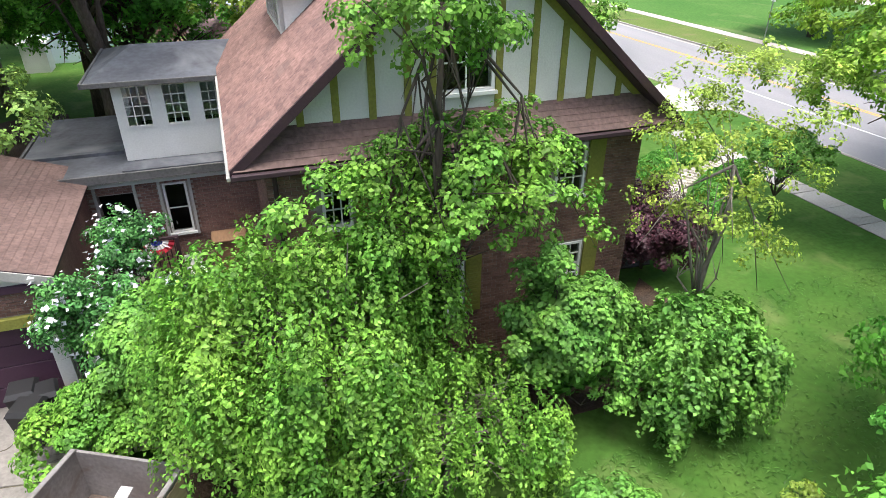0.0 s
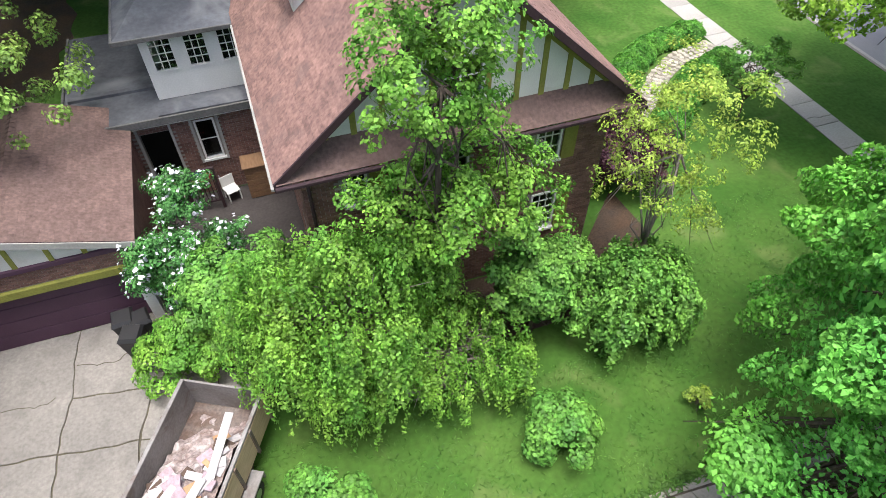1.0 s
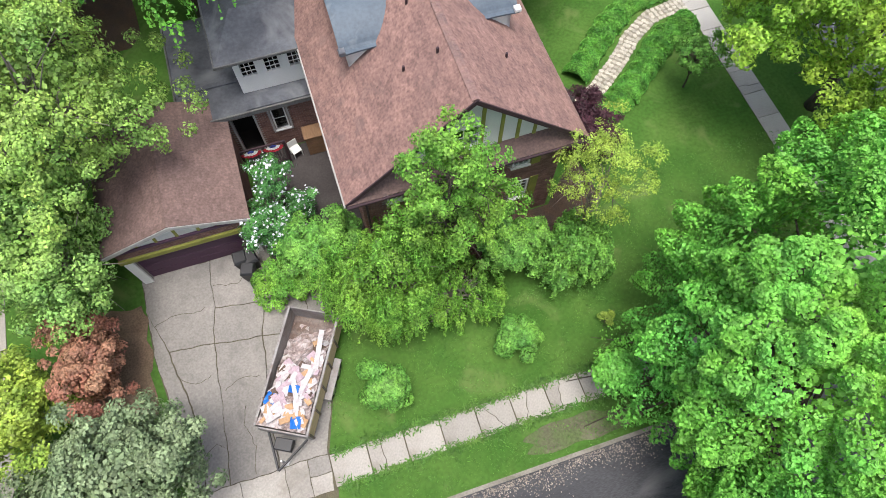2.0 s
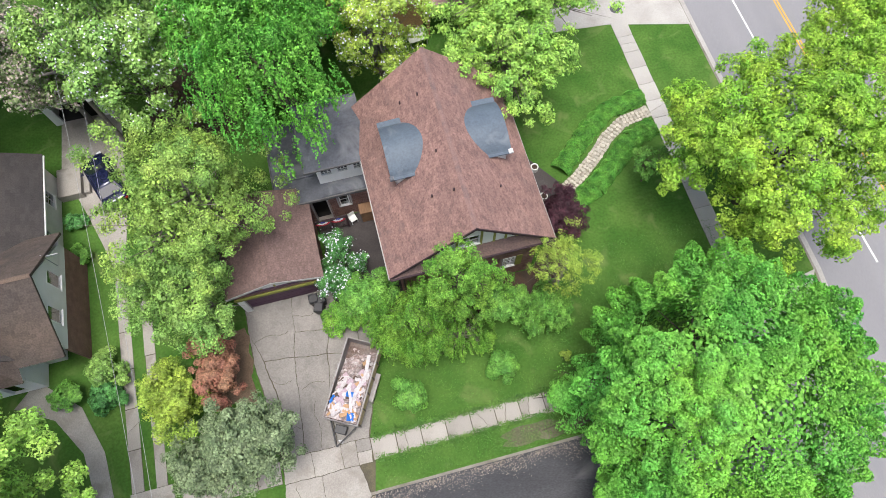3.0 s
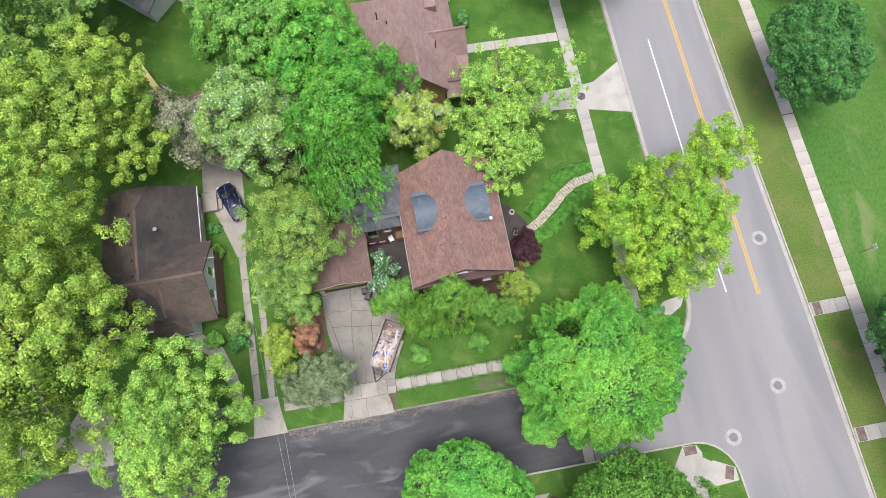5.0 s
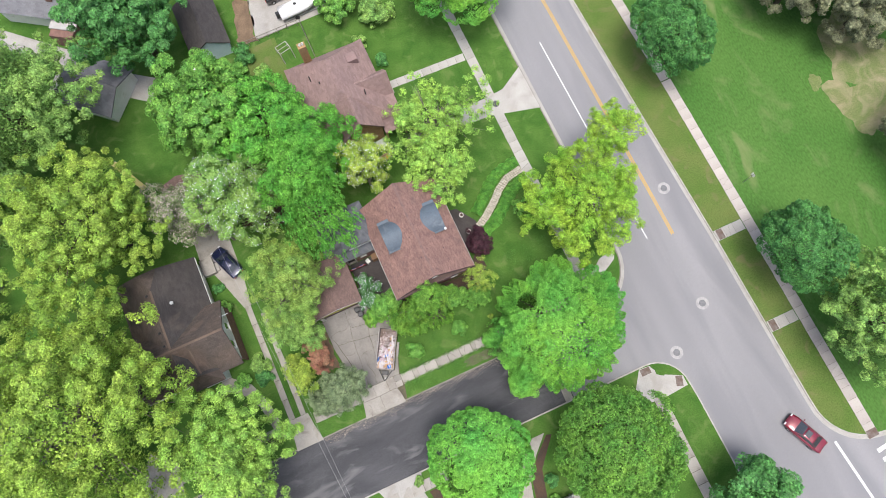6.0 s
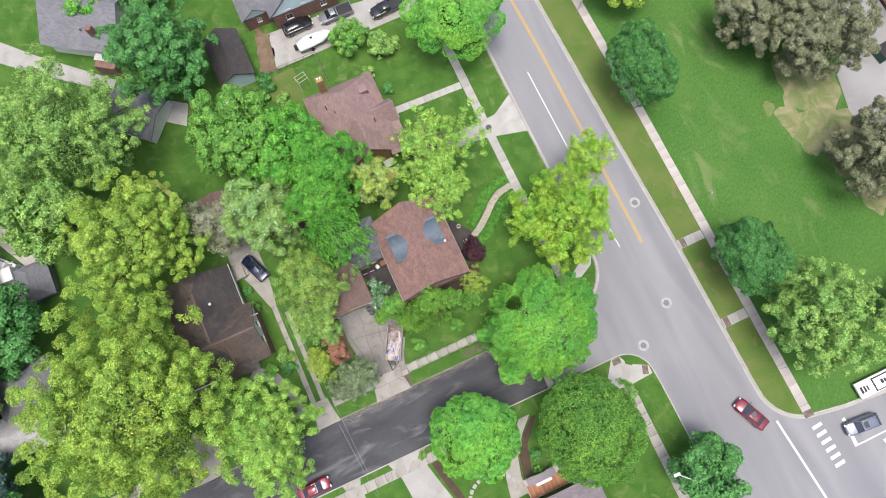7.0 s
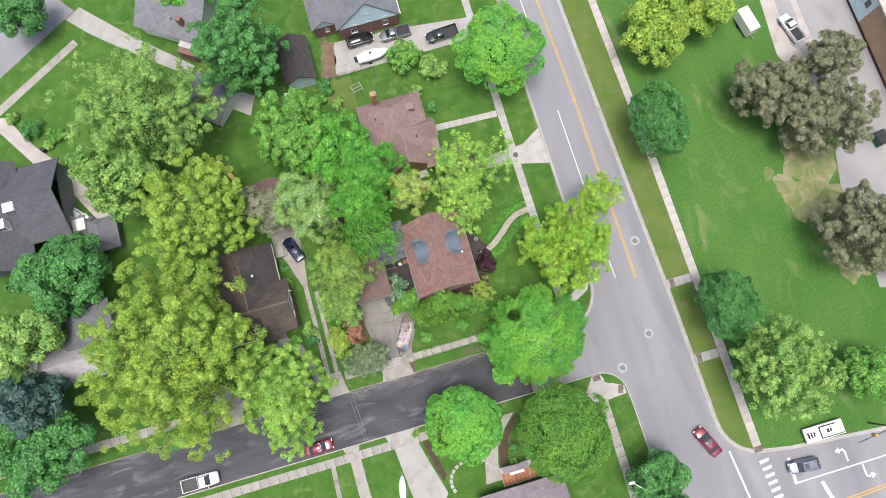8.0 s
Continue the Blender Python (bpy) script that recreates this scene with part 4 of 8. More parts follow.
def window(house, axis, plane, a0, a1, z0, z1, cols=2, rows=2, mat=None, outward=-1, single=True, sill=True):
    """A window in a wall: frame with bars, a sill, and its panes."""
    mat = mat or M["white"]
    d0, d1 = (plane - 0.03, plane + 0.07) if outward < 0 else (plane - 0.07, plane + 0.03)
    t = 0.06
    fr = (wall_u if axis == "u" else wall_v)(Shape(), d0, d1 - d0, a0, a1, z0, z1, [(a0 + t, a1 - t, z0 + t, z1 - t)])
    ob = part("window", fr, mat, house, "painted window with glazing bars")

    def bar(p0, p1, q0, q1, e):
        part("glazing_bar", Shape().box(p0, d0 + e, q0, p1, d1 - e, q1) if axis == "u" else Shape().box(d0 + e, p0, q0, d1 - e, p1, q1), mat, ob)

    w, h = (a1 - a0 - 2 * t) / cols, (z1 - z0 - 2 * t) / rows
    for i in range(1, cols):
        bar(a0 + t + w * i - 0.014, a0 + t + w * i + 0.014, z0 + t, z1 - t, 0.03)
    for j in range(1, rows):
        bar(a0 + t, a1 - t, z0 + t + h * j - 0.014, z0 + t + h * j + 0.014, 0.033)
    mid = (d0 + d1) / 2
    cells = [(a0 + t, a1 - t, z0 + t, z1 - t)] if single else [(a0 + t + w * i, a0 + t + w * (i + 1), z0 + t + h * j, z0 + t + h * (j + 1)) for i in range(cols) for j in range(rows)]
    for p0, p1, q0, q1 in cells:
        s = Shape().box(p0, mid - 0.003, q0, p1, mid + 0.003, q1) if axis == "u" else Shape().box(mid - 0.003, p0, q0, mid + 0.003, p1, q1)
        part("pane", s, M["glass"], ob)
    if sill:
        s = Shape()
        o = d0 - 0.06 if outward < 0 else d1
        if axis == "u":
            s.box(a0 - 0.06, o, z0 - 0.07, a1 + 0.06, o + 0.1, z0)
        else:
            s.box(o, a0 - 0.06, z0 - 0.07, o + 0.1, a1 + 0.06, z0)
        part("window_sill", s, mat, ob)
    return ob


def shingles(el, er, rr, rl, width=0.32, expose=0.16, lift=0.01, seed=1):
    """Courses of shingles on a roof plane given by its eave and ridge corners."""
    r = np.random.default_rng(seed)
    el, er, rr, rl = (Vector(p) for p in (el, er, rr, rl))
    nrm = ((er - el) if (er - el).length > 0.01 else (rr - rl)).cross(rl - el if (rl - el).length > 0.01 else rr - er).normalized()
    if nrm.z < 0:
        nrm = -nrm
    run = max((rl - el).length, (rr - er).length)
    n = max(1, int(run / expose))
    s = Shape()
    for i in range(n):
        t0, t1 = i / n, min(1.0, (i + 1.12) / n)
        a0, b0, a1, b1 = el.lerp(rl, t0), er.lerp(rr, t0), el.lerp(rl, t1), er.lerp(rr, t1)
        length = (b0 - a0).length
        if length < 0.05:
            continue
        k = max(1, round(length / width))
        off = 0.5 if i % 2 else 0.0
        cuts = [0.0] + [min(1.0, max(0.0, (j + off + r.uniform(-0.08, 0.08)) / k)) for j in range(1 if not off else 0, k + 1)] + [1.0]
        for c, d in zip(cuts, cuts[1:]):
            if d - c < 0.02 / length:
                continue
            up = lift * r.uniform(0.8, 1.5)
            p, q = a0.lerp(b0, c) + nrm * up, a0.lerp(b0, d) + nrm * up
            s.add([p, q, a1.lerp(b1, d) + nrm * 0.003, a1.lerp(b1, c) + nrm * 0.003, p - nrm * up, q - nrm * up], [(0, 1, 2, 3), (4, 5, 1, 0)])
    return s


def shingled_roof(house, planes, mat, thick=0.16, width=0.32, expose=0.16, name="roof", ridges=(), under=None, cap_mat=None):
    """Each plane a slab, with its courses of shingles on it and caps along the ridges."""
    body, skin = Shape(), Shape()
    for i, (el, er, rr, rl) in enumerate(planes):
        body.slab(el, er, rr, rl, thick)
        one = shingles(el, er, rr, rl, width, expose, seed=i + 3)
        skin.add(one.v, one.f)
    roof = part(name, body, under or mat, house)
    part("shingles", skin, mat, roof, "rows of worn asphalt shingles")
    for a, b in ridges:
        a, b = Vector(a), Vector(b)
        n = max(1, int((b - a).length / 0.22))
        cap = Shape()
        d = (b - a).normalized()
        sd = d.cross(Vector((0, 0, 1))).normalized()
        for k in range(n):
            p, q = a.lerp(b, k / n), a.lerp(b, min(1, (k + 1.15) / n))
            u1, u0 = Vector((0, 0, 0.045)), Vector((0, 0, 0.03))
            lo = Vector((0, 0, -0.07))
            cap.add([p + sd * 0.14 + lo + u1, p + u1, p - sd * 0.14 + lo + u1, q + sd * 0.14 + lo + u0, q + u0, q - sd * 0.14 + lo + u0], [(0, 1, 4, 3), (1, 2, 5, 4), (2, 1, 0)])
        tagged(part("ridge_cap", cap, cap_mat or mat, roof), kind="stuff")
    return roof


brick_mesh = {}


def brickwork(parent, axis, plane, a0, a1, zb, zt, openings=(), outward=-1, single=0, L=0.21, H=0.068):
    """Bricks proud of a mortar face; the first ones are pieces of their own, the rest joined."""
    step_l, step_h = L + 0.012, H + 0.012
    rest, count = Shape(), 0
    rows = int((zt - zb) / step_h)
    if (axis, L) not in brick_mesh:
        me = (Shape().box(-L / 2, -0.012, -H / 2, L / 2, 0.02, H / 2, 0.005) if axis == "u" else Shape().box(-0.02, -L / 2, -H / 2, 0.012, L / 2, H / 2, 0.005)).data("brick")
        me.materials.append(M["brick"])
        brick_mesh[(axis, L)] = me
    for i in range(rows):
        z = zt - (i + 0.5) * step_h
        a = a0 - (step_l / 2 if i % 2 else 0)
        while a < a1 - 0.05:
            p, q = max(a, a0), min(a + L, a1)
            a += step_l
            if q - p < 0.04 or any(o[0] - 0.02 < q and p < o[1] + 0.02 and o[2] < z + H / 2 and z - H / 2 < o[3] for o in openings):
                continue
            d = rng.uniform(0, 0.004)
            if count < single and q - p > L - 0.001:
                ob = new("brick", brick_mesh[(axis, L)])
                ob.parent = parent
                mid = (p + q) / 2
                ob.matrix_basis = pose(mid, plane - d, z) if axis == "u" else pose(plane - d if outward < 0 else plane + d, mid, z)
                count += 1
            elif axis == "u":
                rest.box(p, plane - 0.012 - d, z - H / 2, q, plane + 0.02, z + H / 2)
            elif outward < 0:
                rest.box(plane - 0.012 - d, p, z - H / 2, plane + 0.02, q, z + H / 2)
            else:
                rest.box(plane - 0.02, p, z - H / 2, plane + 0.012 + d, q, z + H / 2)
    if rest.f:
        tagged(part("bricks", rest, M["brick_joined"], parent, "courses of red brown brick"), kind="stuff")


# ---- the main house ----
house = thing("tudor_house", "two storey brick and half-timbered house with a pinkish shingle roof", "house")
EZ, RZ, RU = 6.05, 10.25, 4.17
U0, U1, V0, V1 = -0.62, 8.97, 12.1, 23.5
WU0, WU1, WV0, WV1 = 0.0, 8.35, 12.62, 23.0
south_holes = [(3.36, 4.06, 1.72, 3.15), (3.5, 4.3, 4.35, 5.55), (6.2, 6.95, 4.35, 5.6), (6.3, 7.1, 1.6, 3.1), (1.0, 1.6, 4.4, 5.5)]
w = wall_u(Shape(), WV0, 0.3, WU0, WU1, -0.1, EZ, south_holes)
wall_s = part("wall_south", w, M["mortar"], house, "brick wall half hidden by trees")
brickwork(wall_s, "u", WV0, WU0, WU1, 0.0, EZ - 0.1, south_holes)
w = wall_v(Shape(), WU0, 0.3, WV0 + 0.3, WV1, -0.1, EZ, [(14.4, 15.2, 1.2, 2.6)])
wall_w = part("wall_west", w, M["mortar"], house)
brickwork(wall_w, "v", WU0, WV0, 19.4, 0.0, EZ - 0.1, [(14.4, 15.2, 1.2, 2.6)])
w = wall_v(Shape(), WU1 - 0.3, 0.3, WV0 + 0.3, WV1, -0.1, EZ, [(15, 16, 1.0, 2.6), (18.5, 19.5, 0.1, 2.2)])
wall_e = part("wall_east", w, M["mortar"], house)
brickwork(wall_e, "v", WU1, WV0, WV1, 0.0, EZ - 0.1, [(15, 16, 1.0, 2.6), (18.5, 19.5, 0.1, 2.2)], outward=1)
part("wall_north", wall_u(Shape(), WV1 - 0.3, 0.3, WU0 + 0.3, WU1 - 0.3, -0.1, EZ), M["brick_joined"], house)
gw = (3.42, 4.6, 6.95, 8.1)
# stuccoed gable with an opening for its window
g = Shape()
slope = (RZ - EZ) / (RU - U0)
for a, b in ((0.2, 3.42), (4.6, 8.15)):
    za, zb = (EZ + (a - U0) * slope - 0.2, EZ + (b - U0) * slope - 0.2) if b < RU else (EZ + (U1 - a) * slope - 0.2, EZ + (U1 - b) * slope - 0.2)
    q = [(a, 6.1), (b, 6.1), (b, zb), (a, za)]
    f = [(x, WV0 - 0.02, z) for x, z in q] + [(x, WV0 + 0.28, z) for x, z in q]
    g.add(f, [(0, 1, 2, 3), (7, 6, 5, 4), (0, 4, 5, 1), (1, 5, 6, 2), (2, 6, 7, 3), (3, 7, 4, 0)])
q = [(3.42, 8.1), (4.6, 8.1), (4.6, EZ + (U1 - 4.6) * slope - 0.2), (RU, RZ - 0.2), (3.42, EZ + (3.42 - U0) * slope - 0.2)]
f = [(x, WV0 - 0.02, z) for x, z in q] + [(x, WV0 + 0.28, z) for x, z in q]
g.add(f, [(0, 1, 2, 3, 4), (9, 8, 7, 6, 5)] + [(i, i + 5, (i + 1) % 5 + 5, (i + 1) % 5) for i in range(5)])
g.box(3.42, WV0 - 0.02, 6.1, 4.6, WV0 + 0.28, 6.95)
gable = part("gable_wall", g, M["stucco"], house, "cream stucco gable between olive timbers")
part("gable_wall_north", gable_u(Shape(), WV1 - 0.28, 0.28, 0.0, 8.35, EZ, RZ - 0.25), M["stucco"], house)
for u in (0.75, 1.42, 2.12, 2.82, 3.32, 4.7, 5.45, 6.12, 6.8, 7.5):
    top = EZ + (min(u - U0, U1 - u)) * slope - 0.3
    part("timber_stud", Shape().box(u - 0.07, WV0 - 0.055, 6.5, u + 0.07, WV0 - 0.012, top, 0.006), M["olive"], gable, "olive green timber stud")
for sgn in (0, 1):
    a, b = ((U0 + 0.55, EZ + 0.3), (RU, RZ - 0.22)) if not sgn else ((U1 - 0.55, EZ + 0.3), (RU, RZ - 0.22))
    s = Shape()
    for dz0, dz1, y0, y1 in ((-0.22, -0.02, WV0 - 0.06, WV0 - 0.015),):
        q = [(a[0], a[1] + dz0), (b[0], b[1] + dz0), (b[0], b[1] + dz1), (a[0], a[1] + dz1)]
        f = [(x, y0, z) for x, z in q] + [(x, y1, z) for x, z in q]
        s.add(f, [(0, 1, 2, 3), (7, 6, 5, 4), (0, 4, 5, 1), (1, 5, 6, 2), (2, 6, 7, 3), (3, 7, 4, 0)])
    part("timber_rafter", s, M["olive"], gable, "olive green sloping timber")
window(house, "u", WV0 - 0.02, *gw, cols=2, rows=2)
for h in south_holes:
    window(house, "u", WV0, *h, cols=3, rows=5 if h[2] < 3 else 3)
for u0 in (2.94, 4.1):
    s = Shape().box(u0, WV0 - 0.06, 1.7, u0 + 0.38, WV0 - 0.014, 3.2, 0.008)
    for k in range(12):
        s.box(u0 + 0.05, WV0 - 0.075, 1.8 + 0.11 * k, u0 + 0.33, WV0 - 0.06, 1.87 + 0.11 * k)
    part("shutter", s, M["olive"], house, "olive green wooden shutter")
for u0 in (2.05, 7.15):
    part("shutter", Shape().box(u0, WV0 - 0.06, 1.6, u0 + 0.38, WV0 - 0.014, 3.2, 0.008), M["olive"], house, "olive green wooden shutter")
part("shutter", Shape().box(7.0, WV0 - 0.06, 4.3, 7.4, WV0 - 0.014, 5.65, 0.008), M["olive"], house, "olive green wooden shutter")
part("shutter", Shape().box(1.66, WV0 - 0.06, 4.35, 2.05, WV0 - 0.014, 5.55, 0.008), M["olive"], house, "olive green wooden shutter")
# the two slopes
shingled_roof(house, [
    ((U0, V1, EZ), (U0, V0, EZ), (RU, V0, RZ), (RU, V1, RZ)),
    ((U1, V0, EZ), (U1, V1, EZ), (RU, V1, RZ), (RU, V0, RZ)),
], M["shingle"], 0.18, ridges=[((RU, V0, RZ), (RU, V1, RZ))], under=M["maroon"], cap_mat=M["ridge_grey"])
for u in (U0, U1):
    sgn = 1 if u == U0 else -1
    a, b = Vector((u, 0, EZ)), Vector((RU, 0, RZ))
    for vv, nm in ((V0, "rake_board"), (V1 - 0.05, "rake_board")):
        s = Shape()
        q = [(a.x, a.z - 0.22), (b.x, b.z - 0.22), (b.x, b.z + 0.0), (a.x, a.z + 0.0)]
        f = [(x, vv - 0.045, z) for x, z in q] + [(x, vv - 0.003, z) for x, z in q]
        s.add(f, [(0, 1, 2, 3), (7, 6, 5, 4), (0, 4, 5, 1), (1, 5, 6, 2), (2, 6, 7, 3), (3, 7, 4, 0)])
        part(nm, s, M["maroon"], house, "dark maroon board along the gable")
    part("gutter", Shape().box(u - 0.07 if sgn > 0 else u, V0 - 0.02, EZ - 0.2, u if sgn > 0 else u + 0.07, V1, EZ - 0.1, 0.02), M["grey_trim"], house, "pale grey eaves gutter")
# the pent roof across the foot of the gable
shingled_roof(house, [((U0 + 0.05, V0 - 0.06, EZ - 0.02), (U1 - 0.05, V0 - 0.06, EZ - 0.02), (U1 - 0.75, WV0 + 0.02, EZ + 0.6), (U0 + 0.75, WV0 + 0.02, EZ + 0.6))], M["shingle_old"], 0.08, name="pent_roof", under=M["maroon"])
part("gutter", Shape().box(U0 + 0.02, V0 - 0.16, EZ - 0.16, U1 - 0.02, V0 - 0.05, EZ - 0.05, 0.02), M["maroon"], house, "dark gutter under the gable")
part("downpipe", Shape().tube([(0.15, WV0 - 0.1, EZ - 0.2), (0.15, WV0 - 0.1, 0.05)], [0.045, 0.045]), M["maroon"], house, "dark rain pipe")


def roof_z(u):
    return EZ + min(u - U0, U1 - u) * slope


def dormer(side):
    """An arched dormer with a swept blue-grey metal roof; side -1 faces west, 1 east."""
    f = lambda d: (U0 + d) if side < 0 else (U1 - d)
    v0, v1 = 16.8, 20.45
    root = part("dormer", Shape().box(min(f(1.6), f(1.72)), v0 + 0.12, roof_z(f(1.6)) - 0.05, max(f(1.6), f(1.72)), v1 - 0.12, 8.36), M["white"], house, "white dormer with an arched blue-grey metal roof")
    n = 44

    def crown_z(k):
        t = min(1.0, max(0.0, (k / n - 0.06) / 0.84))
        return 8.42 + 0.74 * math.sin(math.pi * t) ** 0.7

    def meet(z):
        return (z - EZ) / slope

    s = Shape()
    top, low = [], []
    for k in range(n + 1):
        v = v0 - 0.08 + (v1 - v0 + 0.16) * k / n
        z = crown_z(k)
        for lst, dz in ((top, 0.0), (low, -0.07)):
            lst.append([(f(1.36), v, z + dz - 0.05), (f(1.36 + (meet(z) - 1.36) * 0.5), v, z + dz), (f(meet(z) + 0.12), v, z + dz + 0.02)])
    rows = len(top)
    vv = [p for r in top for p in r] + [p for r in low for p in r]
    m0 = rows * 3
    ff = []
    for i in range(rows - 1):
        for j in range(2):
            a = i * 3 + j
            ff += [(a, a + 1, a + 4, a + 3), (m0 + a + 3, m0 + a + 4, m0 + a + 1, m0 + a)]
        ff += [(i * 3, (i + 1) * 3, m0 + (i + 1) * 3, m0 + i * 3), (i * 3 + 2, m0 + i * 3 + 2, m0 + (i + 1) * 3 + 2, (i + 1) * 3 + 2)]
    ff += [(0, m0, m0 + 1, 1), (1, m0 + 1, m0 + 2, 2)]
    e = (rows - 1) * 3
    ff += [(e, e + 1, m0 + e + 1, m0 + e), (e + 1, e + 2, m0 + e + 2, m0 + e + 1)]
    s.add(vv, ff)
    part("finial", Shape().box(min(f(1.3), f(1.55)), v0 - 0.12, 8.36, max(f(1.3), f(1.55)), v0 + 0.14, 8.56, 0.04), M["white"] if side > 0 else M["membrane"], root, "small pale block at the eave")
    part("roof", s, M["metal_roof"], root, "swept blue-grey metal roof", smooth=False)
    arch = Shape()
    pts = [(v0 + 0.1 + (v1 - v0 - 0.2) * k / n, crown_z(k) - 0.1) for k in range(n + 1)]
    poly = [(pts[0][0], 8.3)] + pts + [(pts[-1][0], 8.3)]
    u_in, u_out = f(1.61), f(1.71)
    q = [(u_in, a, b) for a, b in poly] + [(u_out, a, b) for a, b in poly]
    c = len(poly)
    arch.add(q, [tuple(range(c)), tuple(reversed(range(c, 2 * c)))] + [(i, (i + 1) % c, (i + 1) % c + c, i + c) for i in range(c)])
    part("front", arch, M["white"], root)
    for vv0 in (v0 + 0.12, v1 - 0.24):
        d1 = meet(8.36)
        tri = [(f(1.61), 8.36), (f(1.61), roof_z(f(1.61)) - 0.05), (f(d1 + 0.1), 8.36)]
        q = [(a, vv0, b) for a, b in tri] + [(a, vv0 + 0.12, b) for a, b in tri]
        part("cheek", Shape().add(q, [(0, 1, 2), (5, 4, 3), (0, 3, 4, 1), (1, 4, 5, 2), (2, 5, 3, 0)]), M["white"], root, "white painted cheek of the dormer")
    for a in (17.3, 18.2, 19.1):
        fr = Shape()
        uo = f(1.58)
        for p0, p1, q0, q1 in ((a, a + 0.7, 7.62, 7.68), (a, a + 0.7, 8.2, 8.26), (a, a + 0.06, 7.68, 8.2), (a + 0.64, a + 0.7, 7.68, 8.2), (a + 0.33, a + 0.37, 7.68, 8.2), (a + 0.06, a + 0.64, 7.84, 7.87)):
            fr.box(min(uo, uo + 0.04), p0, q0, max(uo, uo + 0.04), p1, q1)
        part("sash", fr, M["grey_trim"], root)
        part("pane", Shape().box(min(uo + 0.01, uo + 0.02), a + 0.06, 7.68, max(uo + 0.01, uo + 0.02), a + 0.64, 8.2), M["car_glass"], root)


dormer(-1)
dormer(1)
for u, v in ((2.3, 21.3), (2.6, 15.0), (3.4, 17.2), (3.7, 14.6), (3.3, 21.0), (6.4, 14.9)):
    part("roof_vent", Shape().tube([(u, v, roof_z(u) - 0.05), (u, v, roof_z(u) + 0.22)], [0.05, 0.05]), M["maroon"], house, "small dark vent pipe")

# sun room over the flat roof of the rear wing
wing = thing("rear_wing", "brick rear wing with a white sun room on its flat roof", "house extension")
holes = [(-4.35, -3.4, 0.05, 2.92), (-2.62, -1.98, 1.5, 3.1)]
ws = part("wall_south", wall_u(Shape(), 19.5, 0.25, -6.0, -0.02, -0.1, 3.45, holes), M["mortar"], wing)
brickwork(ws, "u", 19.5, -6.0, -0.02, 0.0, 3.42, holes, single=260)
part("wall_west", wall_v(Shape(), -6.0, 0.25, 19.75, 25.0, -0.1, 3.45), M["brick_joined"], wing)
part("wall_north", wall_u(Shape(), 24.75, 0.25, -5.75, -0.02, -0.1, 3.45), M["brick_joined"], wing)
part("flat_roof", Shape().box(-6.35, 19.2, 3.46, -0.02, 25.2, 3.62, 0.03), M["membrane"], wing, "dark grey membrane roof")
part("roof_edge", Shape().box(-6.4, 19.12, 3.42, -0.02, 19.2, 3.66).box(-6.43, 19.12, 3.42, -6.35, 25.2, 3.66), M["dark_trim"], wing, "dark roof edging")
part("fascia", Shape().box(-4.6, 19.4, 3.2, -0.1, 19.47, 3.43), M["white"], wing, "white board over the doorway")
part("lintel_strip", Shape().box(-3.5, 19.25, 3.62, -0.02, 20.0, 3.68).box(-6.2, 20.9, 3.62, -3.6, 21.1, 3.72), M["membrane"], wing)
for a in (-4.43, -3.4):
    part("door_post", Shape().box(a, 19.42, 0.0, a + 0.08, 19.6, 3.2), M["grey_trim"], wing, "pale weathered door post")
# black floor and an added back sheet paint the doorway's unlit depth
part("floor", Shape().box(-5.7, 19.76, -0.02, -0.3, 24.7, 0.02), M["dark_room"], wing)
part("door_room", Shape().box(-4.6, 21.0, 0.0, -0.4, 21.1, 3.4), M["dark_room"], wing)
window(wing, "u", 19.5, *holes[1], cols=1, rows=2)
for a in (-2.75, -1.92):
    part("window_casing", Shape().box(a, 19.42, 1.4, a + 0.08, 19.5, 3.3), M["grey_trim"], wing)
sun_holes = [(-3.24, -2.5, 4.58, 5.78), (-2.2, -1.5, 4.58, 5.78), (-1.2, -0.5, 4.58, 5.78)]
part("sun_room_wall", wall_u(Shape(), 20.2, 0.15, -3.45, -0.02, 3.63, 5.9, sun_holes), M["white"], wing, "white boarded sun room wall")
part("sun_room_side", wall_v(Shape(), -3.45, 0.15, 20.35, 24.2, 3.63, 5.9, [(21, 22, 4.6, 5.7)]), M["white"], wing)
part("sun_room_back", wall_u(Shape(), 24.05, 0.15, -3.3, -0.02, 3.63, 5.9), M["white"], wing)
for h in sun_holes:
    window(wing, "u", 20.2, *h, cols=3, rows=4, sill=False)
part("sun_room_floor", Shape().box(-3.3, 20.35, 3.6, -0.02, 24.05, 3.66), M["dark_room"], wing)
for q in (((-4.05, 19.85, 5.95), (-0.02, 19.85, 5.95), (-0.02, 22.2, 6.5), (-2.9, 22.2, 6.5)), ((-0.02, 24.7, 5.95), (-4.05, 24.7, 5.95), (-2.9, 22.2, 6.5), (-0.02, 22.2, 6.5)), ((-4.05, 24.7, 5.95), (-4.05, 19.85, 5.95), (-2.9, 22.2, 6.5), (-2.9, 22.2, 6.5))):
    part("sun_room_roof", Shape().slab(*q, 0.1), M["membrane"], wing, "low grey roof of the sun room")
part("eave_edge", Shape().box(-4.1, 19.78, 5.84, -0.02, 19.85, 5.98, 0.01).box(-4.12, 19.78, 5.84, -4.05, 24.7, 5.98, 0.01), M["dark_trim"], wing)

